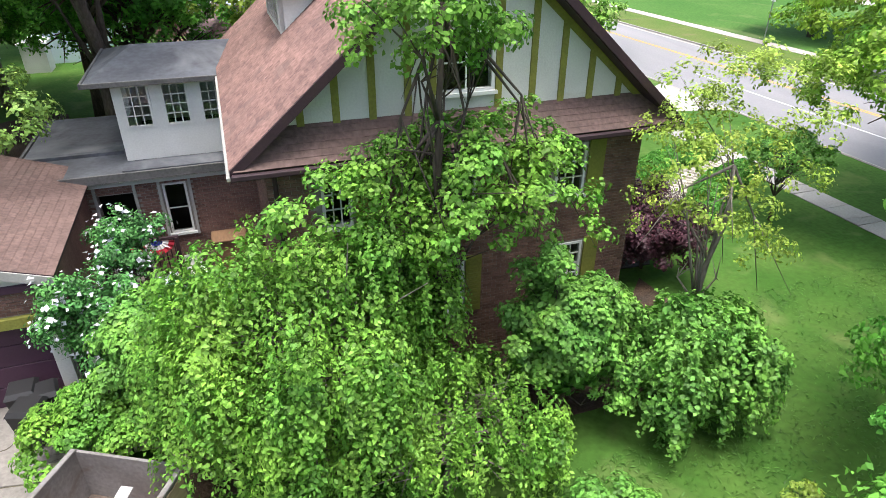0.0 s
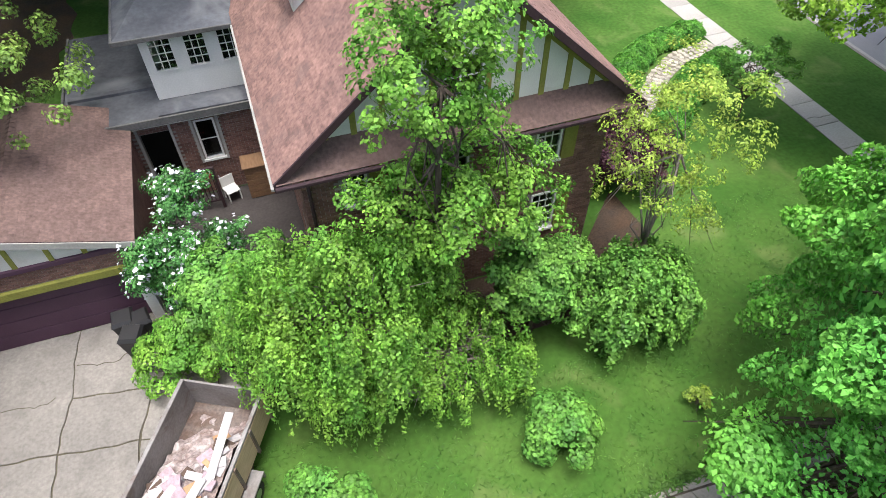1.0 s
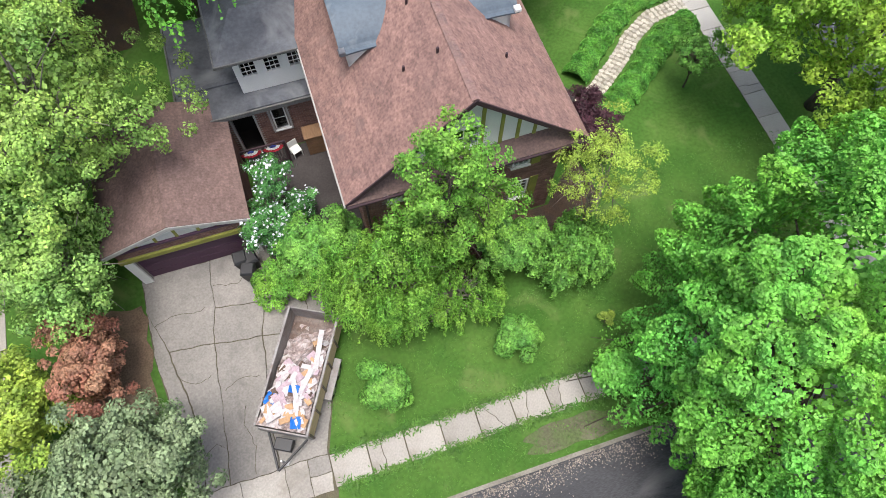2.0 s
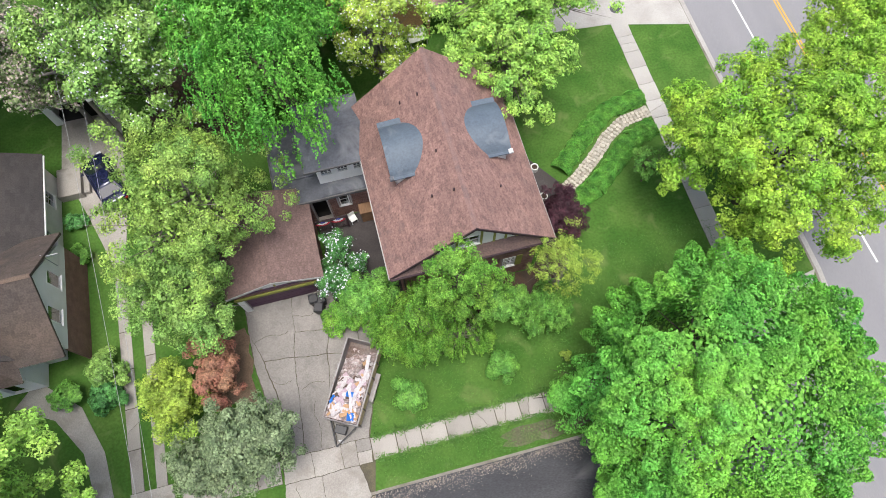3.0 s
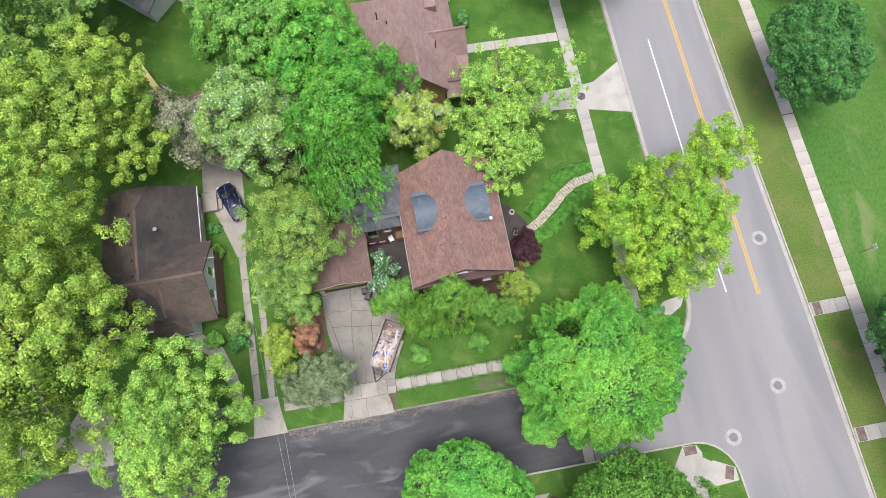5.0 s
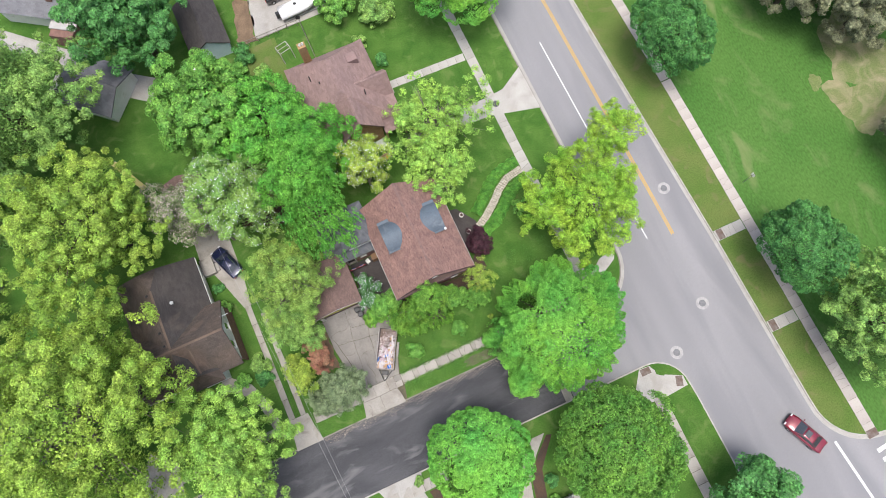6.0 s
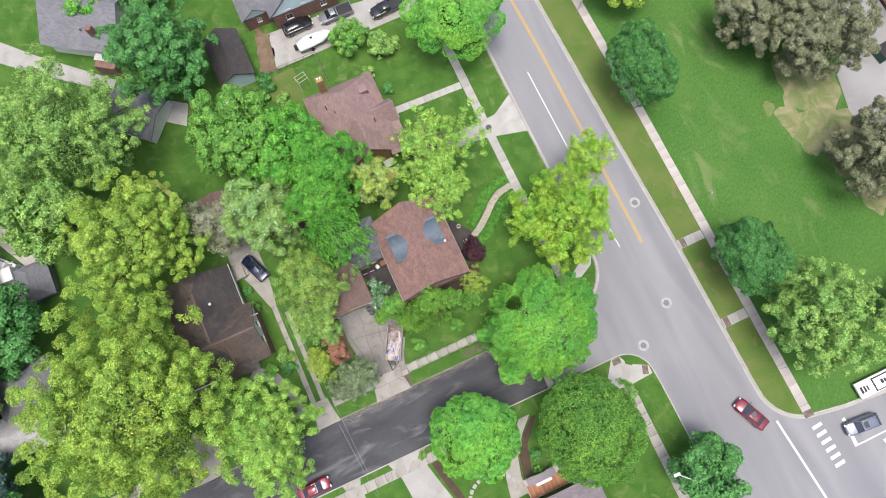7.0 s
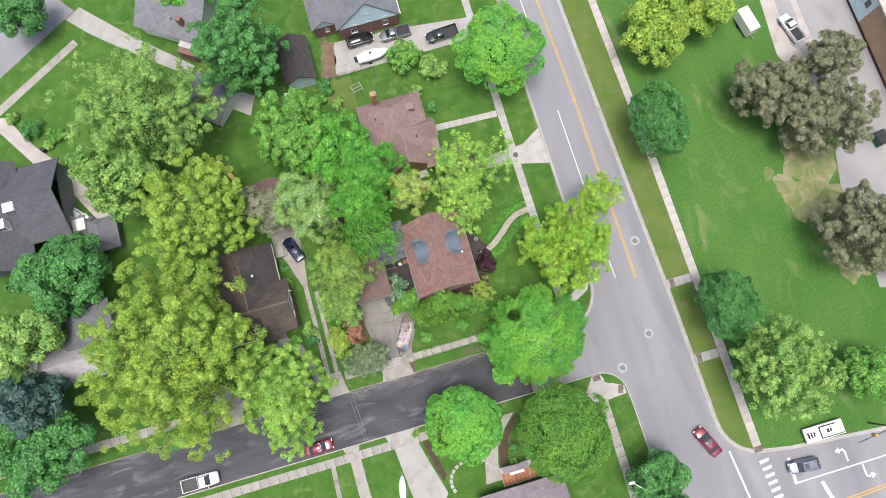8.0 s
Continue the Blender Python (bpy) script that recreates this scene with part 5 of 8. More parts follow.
# the garage
garage = thing("garage", "garage with a brown shingle roof and a plum coloured door", "garage")
GU0, GU1, GV0, GV1, GE, GR, GM = -10.32, -4.42, 14.2, 20.3, 3.42, 4.42, -7.37
fw = wall_u(Shape(), GV0 + 0.25, 0.25, GU0 + 0.3, GU1 - 0.2, -0.1, 3.42, [(-9.6, -4.98, -0.05, 2.2)])
fr = part("front_wall", fw, M["mortar"], garage)
brickwork(fr, "u", GV0 + 0.25, GU0 + 0.3, GU1 - 0.2, 2.5, 3.06, single=160)
part("side_wall", wall_v(Shape(), GU0 + 0.3, 0.25, GV0 + 0.5, GV1 - 0.2, -0.1, 3.42), M["brick_joined"], garage)
part("side_wall", wall_v(Shape(), GU1 - 0.45, 0.25, GV0 + 0.5, GV1 - 0.2, -0.1, 3.42), M["brick_joined"], garage)
part("back_wall", wall_u(Shape(), GV1 - 0.45, 0.25, GU0 + 0.55, GU1 - 0.45, -0.1, 3.42), M["brick_joined"], garage)
gf = part("gable_front", gable_u(Shape(), GV0 + 0.2, 0.3, GU0 + 0.3, GU1 - 0.2, 3.22, GR - 0.12), M["stucco"], garage, "cream stucco gable strip")
part("gable_back", gable_u(Shape(), GV1 - 0.5, 0.25, GU0 + 0.3, GU1 - 0.2, 3.22, GR - 0.12), M["stucco"], garage)
for u in (-9.0, -8.2, -7.37, -6.5, -5.7):
    part("timber_stud", Shape().box(u - 0.06, GV0 + 0.165, 3.2, u + 0.06, GV0 + 0.2, GE + (min(u - GU0, GU1 - u)) * 0.34 - 0.2), M["olive"], gf, "olive green timber stud")
part("band_plum", Shape().box(GU0 + 0.25, GV0 + 0.12, 3.08, GU1 - 0.15, GV0 + 0.245, 3.24, 0.01), M["purple_door"], garage, "plum painted board")
part("band_olive", Shape().box(GU0 + 0.25, GV0 + 0.12, 2.22, GU1 - 0.15, GV0 + 0.245, 2.48, 0.01), M["olive"], garage, "olive green beam over the door")
gd = part("garage_door", Shape().box(-9.6, GV0 + 0.45, 0.02, -4.98, GV0 + 0.47, 2.2), M["maroon"], garage, "plum coloured sectional garage door")
for k in range(4):
    part("door_section", Shape().box(-9.6, GV0 + 0.4, 0.03 + 0.545 * k, -4.98, GV0 + 0.448, 0.555 + 0.545 * k, 0.012), M["purple_door"], gd)
part("door_jamb", Shape().box(-4.98, GV0 + 0.14, 0.0, -4.68, GV0 + 0.246, 2.2, 0.01), M["white"], garage, "white door jamb")
part("door_jamb", Shape().box(-9.98, GV0 + 0.14, 0.0, -9.6, GV0 + 0.246, 2.2, 0.01), M["white"], garage, "white door jamb")
shingled_roof(garage, [
    ((GU0, GV1, GE), (GU0, GV0, GE), (GM, GV0, GR), (GM, GV1, GR)),
    ((GU1, GV0, GE), (GU1, GV1, GE), (GM, GV1, GR), (GM, GV0, GR)),
], M["shingle_old"], 0.14, ridges=[((GM, GV0, GR), (GM, GV1, GR))], under=M["maroon"])
for a, b in (((GU0, GE), (GM, GR)), ((GU1, GE), (GM, GR))):
    q = [(a[0], a[1] - 0.24), (b[0], b[1] - 0.24), (b[0], b[1] - 0.02), (a[0], a[1] - 0.02)]
    f = [(x, GV0 - 0.03, z) for x, z in q] + [(x, GV0 - 0.002, z) for x, z in q]
    part("rake_board", Shape().add(f, [(0, 1, 2, 3), (7, 6, 5, 4), (0, 4, 5, 1), (1, 5, 6, 2), (2, 6, 7, 3), (3, 7, 4, 0)]), M["grey_trim"], garage, "pale board along the garage gable")

# ---- neighbours' houses ----
def block(name, label, u0, u1, v0, v1, eave, wall, m=None, holes_s=(), holes_e=(), category="house"):
    """Four walls with windows on the south and east."""
    h = thing(name, label, category, m)
    part("wall_south", wall_u(Shape(), v0, 0.25, u0, u1, -0.1, eave, holes_s), wall, h)
    part("wall_north", wall_u(Shape(), v1 - 0.25, 0.25, u0, u1, -0.1, eave), wall, h)
    part("wall_west", wall_v(Shape(), u0, 0.25, v0 + 0.25, v1 - 0.25, -0.1, eave), wall, h)
    part("wall_east", wall_v(Shape(), u1 - 0.25, 0.25, v0 + 0.25, v1 - 0.25, -0.1, eave, holes_e), wall, h)
    for o in holes_s:
        window(h, "u", v0, *o)
    for o in holes_e:
        window(h, "v", u1, *o, outward=1)
    return h


def gable_roof_v(h, u0, u1, v0, v1, ez, rz, mat, um=None, **k):
    um = (u0 + u1) / 2 if um is None else um
    return shingled_roof(h, [((u0, v1, ez), (u0, v0, ez), (um, v0, rz), (um, v1, rz)), ((u1, v0, ez), (u1, v1, ez), (um, v1, rz), (um, v0, rz))], mat, ridges=[((um, v0, rz), (um, v1, rz))], width=0.5, expose=0.25, **k)


def gable_roof_u(h, u0, u1, v0, v1, ez, rz, mat, vm=None, **k):
    vm = (v0 + v1) / 2 if vm is None else vm
    return shingled_roof(h, [((u0, v0, ez), (u1, v0, ez), (u1, vm, rz), (u0, vm, rz)), ((u1, v1, ez), (u0, v1, ez), (u0, vm, rz), (u1, vm, rz))], mat, ridges=[((u0, vm, rz), (u1, vm, rz))], width=0.5, expose=0.25, **k)


def hip_roof(h, u0, u1, v0, v1, ez, rz, mat, inset, along="v", **k):
    if along == "v":
        m = (u0 + u1) / 2
        a, b = (m, v0 + inset, rz), (m, v1 - inset, rz)
        planes = [((u0, v1, ez), (u0, v0, ez), a, b), ((u1, v0, ez), (u1, v1, ez), b, a), ((u0, v0, ez), (u1, v0, ez), a, a), ((u1, v1, ez), (u0, v1, ez), b, b)]
    else:
        m = (v0 + v1) / 2
        a, b = (u0 + inset, m, rz), (u1 - inset, m, rz)
        planes = [((u0, v0, ez), (u1, v0, ez), b, a), ((u1, v1, ez), (u0, v1, ez), a, b), ((u0, v1, ez), (u0, v0, ez), a, a), ((u1, v0, ez), (u1, v1, ez), b, b)]
    cor = [(u0, v0, ez), (u1, v0, ez), (u1, v1, ez), (u0, v1, ez)]
    ends = [a, a, b, b] if along == "v" else [a, b, b, a]
    return shingled_roof(h, planes, mat, ridges=[(a, b)] + list(zip(cor, ends)), width=0.5, expose=0.25, **k)


# the dark-roofed house to the west
dark = block("dark_roofed_house", "white house with a dark brown weathered shingle roof", -28.6, -21.3, 14.2, 27.1, 2.8, M["stucco"], holes_e=[(21.5, 22.5, 0.9, 2.2), (24.5, 25.5, 0.9, 2.2)])
# east slope in the darker shingle, west and cross roofs in the browner one
shingled_roof(dark, [
    ((-20.9, 13.6, 2.8), (-20.9, 27.6, 2.8), (-24.6, 27.2, 5.47), (-24.6, 13.6, 5.47)),
    ((-24.6, 13.6, 5.47), (-24.6, 27.2, 5.47), (-25.75, 24.6, 6.3), (-25.75, 13.6, 6.3)),
], M["roof_dark"], cap_mat=M["roof_tan"], ridges=[((-25.75, 17, 6.32), (-25.75, 24.6, 6.32))], width=0.5, expose=0.25)
shingled_roof(dark, [
    ((-30.6, 27.8, 3.05), (-30.6, 13.6, 3.05), (-26.9, 13.6, 5.5), (-26.9, 27.2, 5.5)),
    ((-26.9, 27.2, 5.5), (-26.9, 13.6, 5.5), (-25.75, 13.6, 6.3), (-25.75, 24.6, 6.3)),
    ((-24.6, 27.2, 5.47), (-26.9, 27.2, 5.5), (-25.75, 24.6, 6.3), (-25.75, 24.6, 6.3)),
], M["roof_brown"], name="west_roof", width=0.5, expose=0.25)
part("gable_end", gable_u(Shape(), 26.9, 0.2, -30.2, -21.2, 2.8, 5.3), M["stucco"], dark)
gable_roof_u(dark, -31.6, -19.62, 13.2, 21.2, 3.4, 6.55, M["roof_brown"], name="cross_roof", cap_mat=M["roof_tan"])
part("gable_wall", gable_v(Shape(), -20.0, 0.2, 13.9, 20.5, 3.3, 6.2).box(-20.0, 13.9, 2.7, -19.8, 20.5, 3.4), M["white"], dark, "white gable wall with two windows")
part("brick_base", Shape().box(-20.0, 13.9, 0.0, -19.82, 20.5, 2.7), M["brick_joined"], dark, "dark red brick wall under the gable")
for a in (15.2, 17.4):
    window(dark, "v", -19.8, a, a + 0.9, 3.3, 4.7, outward=1)
    # added dark sheet stands in for an unlit room; the wall is solid
    part("dark_blind", Shape().box(-19.802, a + 0.06, 3.36, -19.79, a + 0.84, 4.64), M["car_glass"], dark, "dark sheet filling the window")
shingled_roof(dark, [((-22.2, 12.4, 3.0), (-22.2, 17.0, 3.0 + 2.3), (-24.0, 17.0, 6.2), (-24.0, 13.8, 5.0)), ((-25.8, 17.0, 5.3), (-25.8, 12.4, 3.0), (-24.0, 13.8, 5.0), (-24.0, 17.0, 6.2)), ((-25.8, 12.4, 3.0), (-22.2, 12.4, 3.0), (-24.0, 13.8, 5.0), (-24.0, 13.8, 5.0))], M["roof_brown"], name="porch_roof", cap_mat=M["roof_tan"], ridges=[((-24.0, 13.8, 5.0), (-24.0, 17.0, 6.2))], width=0.5, expose=0.25)
part("porch_wall", wall_u(Shape(), 12.8, 0.2, -25.5, -22.5, -0.1, 3.0, [(-24.5, -23.5, 0.05, 2.2)]).box(-25.5, 13.0, -0.1, -25.3, 14.2, 3.0).box(-22.7, 13.0, -0.1, -22.5, 14.2, 3.0), M["white"], dark)
part("gutter", Shape().box(-20.95, 21.2, 2.65, -20.83, 27.5, 2.78, 0.02), M["white"], dark, "white gutter")
part("gutter", Shape().box(-31.0, 13.05, 3.35, -25.9, 13.2, 3.5, 0.02), M["white"], dark, "white gutter")
part("side_steps", Shape().box(-21.2, 25.4, -0.05, -19.6, 27.6, 0.7, 0.02).box(-19.6, 25.6, -0.05, -19.2, 27.4, 0.35, 0.02), M["concrete"], dark, "concrete side steps")
for v in (18.0, 19.6, 21.2, 22.6, 24.2):
    part("roof_vent", Shape().box(-26.5, v, 5.75, -26.25, v + 0.25, 6.1, 0.03), M["black"], dark, "small dark roof vent")
part("roof_vent", Shape().tube([(-24.2, 22.6, 5.0), (-24.2, 22.6, 5.5)], [0.1, 0.12]).disc(-24.2, 22.6, 5.5, 5.56, 0.2), M["steel"], dark, "pale metal vent cap")

# the brown garage at the end of the neighbour's court
bgar = thing("open_garage", "low garage with a brown shingle roof and an open dark doorway", "garage")
part("front_wall", wall_u(Shape(), 31.8, 0.2, -21.4, -17.2, -0.1, 2.5, [(-20.8, -17.9, -0.05, 2.1)]), M["white"], bgar)
part("back_wall", wall_u(Shape(), 37.2, 0.2, -21.4, -17.2, -0.1, 2.5), M["white"], bgar)
for u in (-21.4, -17.4):
    part("side_wall", wall_v(Shape(), u, 0.2, 32.0, 37.2, -0.1, 2.5), M["white"], bgar)
# floor coloured near-black for the shaded inside of the garage
part("floor", Shape().box(-21.2, 32.0, -0.02, -17.4, 37.2, 0.035), M["dark_room"], bgar)
shingled_roof(bgar, [((-21.9, 37.8, 2.45), (-21.9, 31.4, 2.45), (-19.3, 31.4, 3.7), (-19.3, 37.8, 3.7)), ((-16.7, 31.4, 2.45), (-16.7, 37.8, 2.45), (-19.3, 37.8, 3.7), (-19.3, 31.4, 3.7))], M["shingle_old"], 0.12, ridges=[((-19.3, 31.4, 3.7), (-19.3, 37.8, 3.7))], under=M["maroon"], width=0.5, expose=0.25)
part("gable_wall", gable_u(Shape(), 31.85, 0.15, -21.3, -17.3, 2.4, 3.55), M["white"], bgar)
part("gable_wall", gable_u(Shape(), 37.2, 0.15, -21.3, -17.3, 2.4, 3.55), M["white"], bgar)

# the mauve-roofed house to the north
nh = block("mauve_roofed_house", "buff brick house with a dusty mauve shingle roof", -1.5, 7.9, 34.6, 44.8, 3.6, M["brick_yellow"], holes_s=[(3.2, 4.2, 1.0, 2.4)], holes_e=[(41, 42, 1.0, 2.4)])
hip_roof(nh, -2.1, 8.5, 34.0, 45.4, 3.5, 7.8, M["roof_pink"], 3.4)
gable_roof_v(nh, 1.0, 6.6, 32.8, 40.0, 4.0, 7.3, M["roof_pink"], name="front_cross_roof")
part("gable_wall", gable_u(Shape(), 33.2, 0.2, 1.3, 6.3, 3.9, 7.0).box(1.3, 33.2, 0, 6.3, 33.4, 3.95), M["brick_yellow"], nh, "buff brick gable")
gable_roof_u(nh, 4.2, 9.4, 36.6, 40.4, 3.4, 6.2, M["roof_pink"], name="side_cross_roof")
part("gable_wall", gable_v(Shape(), 8.9, 0.2, 36.9, 40.1, 3.3, 5.95).box(8.9, 36.9, 0, 9.1, 40.1, 3.35), M["brick_yellow"], nh)
shingled_roof(nh, [((6.4, 32.4, 2.9), (9.3, 32.4, 2.9), (9.3, 36.6, 3.9), (6.4, 36.6, 3.9))], M["roof_pink"], name="porch_roof", width=0.5, expose=0.25)
for u in (6.5, 9.0):
    part("porch_post", Shape().box(u, 32.6, 0, u + 0.2, 32.8, 2.8), M["brick_yellow"], nh)
ch = part("chimney", Shape().box(0.7, 44.5, 0, 1.7, 45.3, 8.0, 0.02), M["brick_yellow"], nh, "buff brick chimney with two pots")
for k in (0.25, 0.6):
    part("chimney_pot", Shape().ring(0.8 + k, 44.9, 8.0, 8.3, 0.09, 0.14, 12), M["stucco"], ch)
part("roof_hatch", Shape().box(5.6, 41.6, 4.6, 6.9, 42.8, 6.0, 0.05), M["roof_pink"], nh, "small boxed roof dormer")
for u, v in ((1.4, 40.2), (0.5, 41.4), (6.0, 37.0)):
    part("roof_vent", Shape().tube([(u, v, 5.2), (u, v, 6.8)], [0.07, 0.07]), M["black"], nh)
part("front_steps", Shape().box(8.3, 38.4, -0.05, 9.9, 40.6, 0.25, 0.02).box(8.3, 38.8, 0.25, 9.3, 40.2, 0.5, 0.02), M["pale_concrete"], nh)

# the brick house with a pale blue gable
bh = block("blue_gabled_house", "red brick house with a pale blue gable and grey roof", -1.35, 8.95, 59.7, 71.5, 3.2, M["brick_joined"], holes_s=[(0.6, 1.7, 1.2, 2.4), (6.2, 7.1, 1.2, 2.5)])
gable_roof_v(bh, -1.75, 9.35, 59.55, 71.8, 3.3, 9.0, M["roof_grey"])
bg = part("gable_wall", gable_u(Shape(), 59.66, 0.25, -1.3, 8.9, 3.2, 8.5), M["siding_blue"], bh, "pale blue boarded gable")
for k in range(18):
    z = 3.4 + 0.27 * k
    a = 0.15 + (z - 3.2) * 5.1 / 5.3
    part("board_edge", Shape().box(-1.3 + a, 59.645, z, 8.9 - a, 59.66, z + 0.03), M["siding_blue"], bg)
for a, z in ((0.9, 3.7), (3.4, 3.7), (3.4, 6.0), (6.2, 3.9)):
    window(bh, "u", 59.66, a, a + 0.85, z, z + 0.95)
    # same added sheet, dark like an unlit room, on the solid gable
    part("dark_blind", Shape().box(a + 0.06, 59.69, z + 0.06, a + 0.79, 59.7, z + 0.89), M["car_glass"], bh, "dark sheet filling the window")
part("wing_wall", wall_u(Shape(), 61.2, 0.25, -5.4, -1.36, -0.1, 3.0, [(-3.6, -2.9, 1.2, 2.2)]).box(-5.4, 61.45, -0.1, -5.15, 70, 3.0).box(-5.15, 69.75, -0.1, -1.36, 70, 3.0), M["brick_joined"], bh, "low brick side wing")
window(bh, "u", 61.2, -3.6, -2.9, 1.2, 2.2)
gable_roof_v(bh, -5.8, -1.2, 60.9, 70.3, 3.0, 4.9, M["roof_grey"], name="side_roof")
part("wing_gable", gable_u(Shape(), 61.15, 0.2, -5.4, -1.4, 2.9, 4.6), M["siding_blue"], bh)
part("gutter", Shape().box(9.3, 59.8, 3.1, 9.5, 71.6, 3.25), M["white"], bh)

# small rear garage, north
ng = block("old_shed_garage", "small garage with a rotting brown roof and pale blue gable", -12.0, -7.4, 53.0, 60.5, 2.6, M["siding_blue"], category="garage")
gable_roof_v(ng, -12.4, -7.0, 52.8, 60.9, 2.5, 4.4, M["roof_dark"])
part("gable_wall", gable_u(Shape(), 53.0, 0.2, -11.9, -7.5, 2.5, 4.2), M["siding_blue"], ng, "pale blue gable")
sh = block("garden_shed", "small white garden shed", -12.9, -11.4, 50.2, 51.8, 1.9, M["white"], category="shed")
hip_roof(sh, -13.0, -11.3, 50.1, 51.9, 1.9, 2.3, M["white"], 0.6)

# grey house and garage, north-west
nw = block("grey_roofed_house", "pale house with a grey shingle roof", -5.4, 5.4, 0.0, 11.0, 3.2, M["white"], pose(-25.6, 69.0, 0, 0, 0, -36), category="house")
gable_roof_u(nw, -6.0, 6.0, -0.6, 11.6, 3.1, 6.8, M["roof_grey"])
for e in (-5.4, 5.2):
    part("gable_wall", gable_v(Shape(), e, 0.2, -0.2, 11.2, 3.1, 6.5), M["white"], nw)
part("chimney", Shape().box(2.2, 1.2, 3.5, 3.0, 2.0, 6.2, 0.02), M["brick_joined"], nw, "brick chimney")
part("porch", Shape().box(2.4, -2.6, 0, 5.6, 0.0, 2.4, 0.03), M["brick_joined"], nw, "small brick porch")
part("porch_roof", Shape().box(2.2, -1.6, 2.4, 5.8, 0.0, 2.6, 0.04), M["grey_trim"], nw, "pale flat porch roof")
part("roof_vent", Shape().tube([(0.6, 1.8, 4.2), (0.6, 1.8, 5.2)], [0.12, 0.15]), M["steel"], nw)
ngar = block("white_garage", "white garage with a grey shingle roof", -3.4, 3.4, -3.2, 3.2, 2.6, M["white"], pose(-22.2, 55.8, 0, 0, 0, -45), category="garage")
gable_roof_u(ngar, -3.9, 3.9, -3.6, 3.6, 2.5, 4.1, M["roof_grey"])
part("gable_wall", gable_v(Shape(), 3.35, 0.1, -3.1, 3.1, 2.5, 3.95), M["white"], ngar)
part("gable_wall", gable_v(Shape(), -3.45, 0.1, -3.1, 3.1, 2.5, 3.95), M["white"], ngar)

# dark grey house, west
wh = block("dark_grey_house", "large dark grey house with white dormers", -67, -51.0, 35.0, 50.0, 4.0, M["siding_grey"], holes_e=[(40, 41, 1.2, 2.6)])
gable_roof_u(wh, -68, -50.4, 37.5, 50.6, 3.9, 7.6, M["roof_slate"])
gable_roof_v(wh, -64.5, -56.5, 33.6, 46, 4.0, 7.0, M["roof_slate"], name="cross_roof")
gable_roof_v(wh, -61.0, -57.0, 44.0, 51.6, 4.6, 6.4, M["roof_slate"], name="rear_cross_roof")
for a, b in ((-58.2, 42.3), (-60.0, 40.0), (-61.8, 37.4)):
    dm = part("dormer", Shape().box(a, b, 5.6, a + 1.7, b + 1.5, 7.6, 0.03), M["white"], wh, "white boxed dormer")
    for k in range(3):
        part("pane", Shape().box(a + 0.15 + 0.5 * k, b - 0.02, 6.5, a + 0.5 + 0.5 * k, b + 0.0, 7.3), M["car_glass"], dm)
part("side_porch", Shape().box(-51.0, 38.2, 0, -49.0, 40.2, 2.5, 0.03), M["white"], wh, "white side porch")
gs = block("grey_shed", "small grey roofed shed under trees", -48.5, -44.6, 34.4, 39.0, 2.2, M["siding_grey"], category="shed")
hip_roof(gs, -48.9, -44.2, 34.0, 39.4, 2.1, 3.8, M["roof_grey"], 1.5)

# grey house beside the big tree, far west
fh = block("pale_grey_house", "pale grey house with a shingle roof and a white bay", -58.0, -48.0, 15.4, 25.5, 3.2, M["grey_trim"])
hip_roof(fh, -55.4, -47.4, 19.0, 26.2, 3.1, 6.2, M["roof_grey"], 2.4)
gable_roof_u(fh, -58.6, -48.6, 14.6, 20.4, 3.0, 5.4, M["roof_pale"], name="cross_roof")
bay = part("bay", Shape().box(-61.0, 17.6, 0, -58.8, 19.6, 4.6, 0.04), M["stucco"], fh, "white bay at the gable end")
part("bay_window", Shape().box(-61.02, 17.8, 3.4, -61.0, 19.4, 4.2), M["car_glass"], bay)

# lilac-roofed house, south
so = block("lilac_roofed_house", "brick house with a lilac grey roof and orange porch", 0.2, 12.2, -30.8, -18.8, 3.0, M["brick_joined"], holes_s=[])
hip_roof(so, -0.4, 12.8, -31.4, -18.3, 2.9, 6.0, M["roof_lilac"], 4.0, "u")
part("porch", Shape().box(4.0, -18.4, 0, 9.6, -15.6, 0.4, 0.02), M["pale_concrete"], so)
deck = paint("orange_brown_deck", (0.36, 0.16, 0.08), (0.27, 0.115, 0.06), 0.8, big=1.0, fine=14, mix=0.5, spread=0.12)
for k in range(9):
    part("deck_board", Shape().box(4.1 + 0.6 * k, -18.3, 0.4, 4.66 + 0.6 * k, -16.5, 0.46, 0.008), deck, so, "orange-brown deck board")
part("porch_roof", Shape().slab((4.3, -15.4, 2.3), (8.3, -15.4, 2.3), (8.3, -16.3, 2.5), (4.3, -16.3, 2.5), 0.1), M["roof_lilac"], so)
part("porch_bench", Shape().box(5.4, -17.0, 0.46, 7.6, -16.6, 0.85, 0.02), M["white"], so, "white porch bench")
for u in (4.4, 8.1):
    part("porch_post", Shape().box(u, -15.6, 0.0, u + 0.12, -15.48, 2.3), M["white"], so)

# large flat building, north-east
eb = thing("flat_roofed_hall", "large tan flat-roofed building with a teal glazed corner", "building")
part("wall", Shape().box(84.8, 14, -0.1, 120, 37.5, 6.2), paint("tan_stucco_wall", (0.46, 0.31, 0.2), (0.4, 0.265, 0.17), 0.85, big=0.5, fine=12, mix=0.3), eb, "tan stuccoed wall")
part("base_course", Shape().box(84.7, 14, -0.1, 84.8, 75, 0.5), M["maroon"], eb, "dark base course")
part("roof", Shape().box(84.4, 13.6, 6.2, 120.4, 75.4, 6.5, 0.05), M["brick_walk"], eb, "tan gravel flat roof")
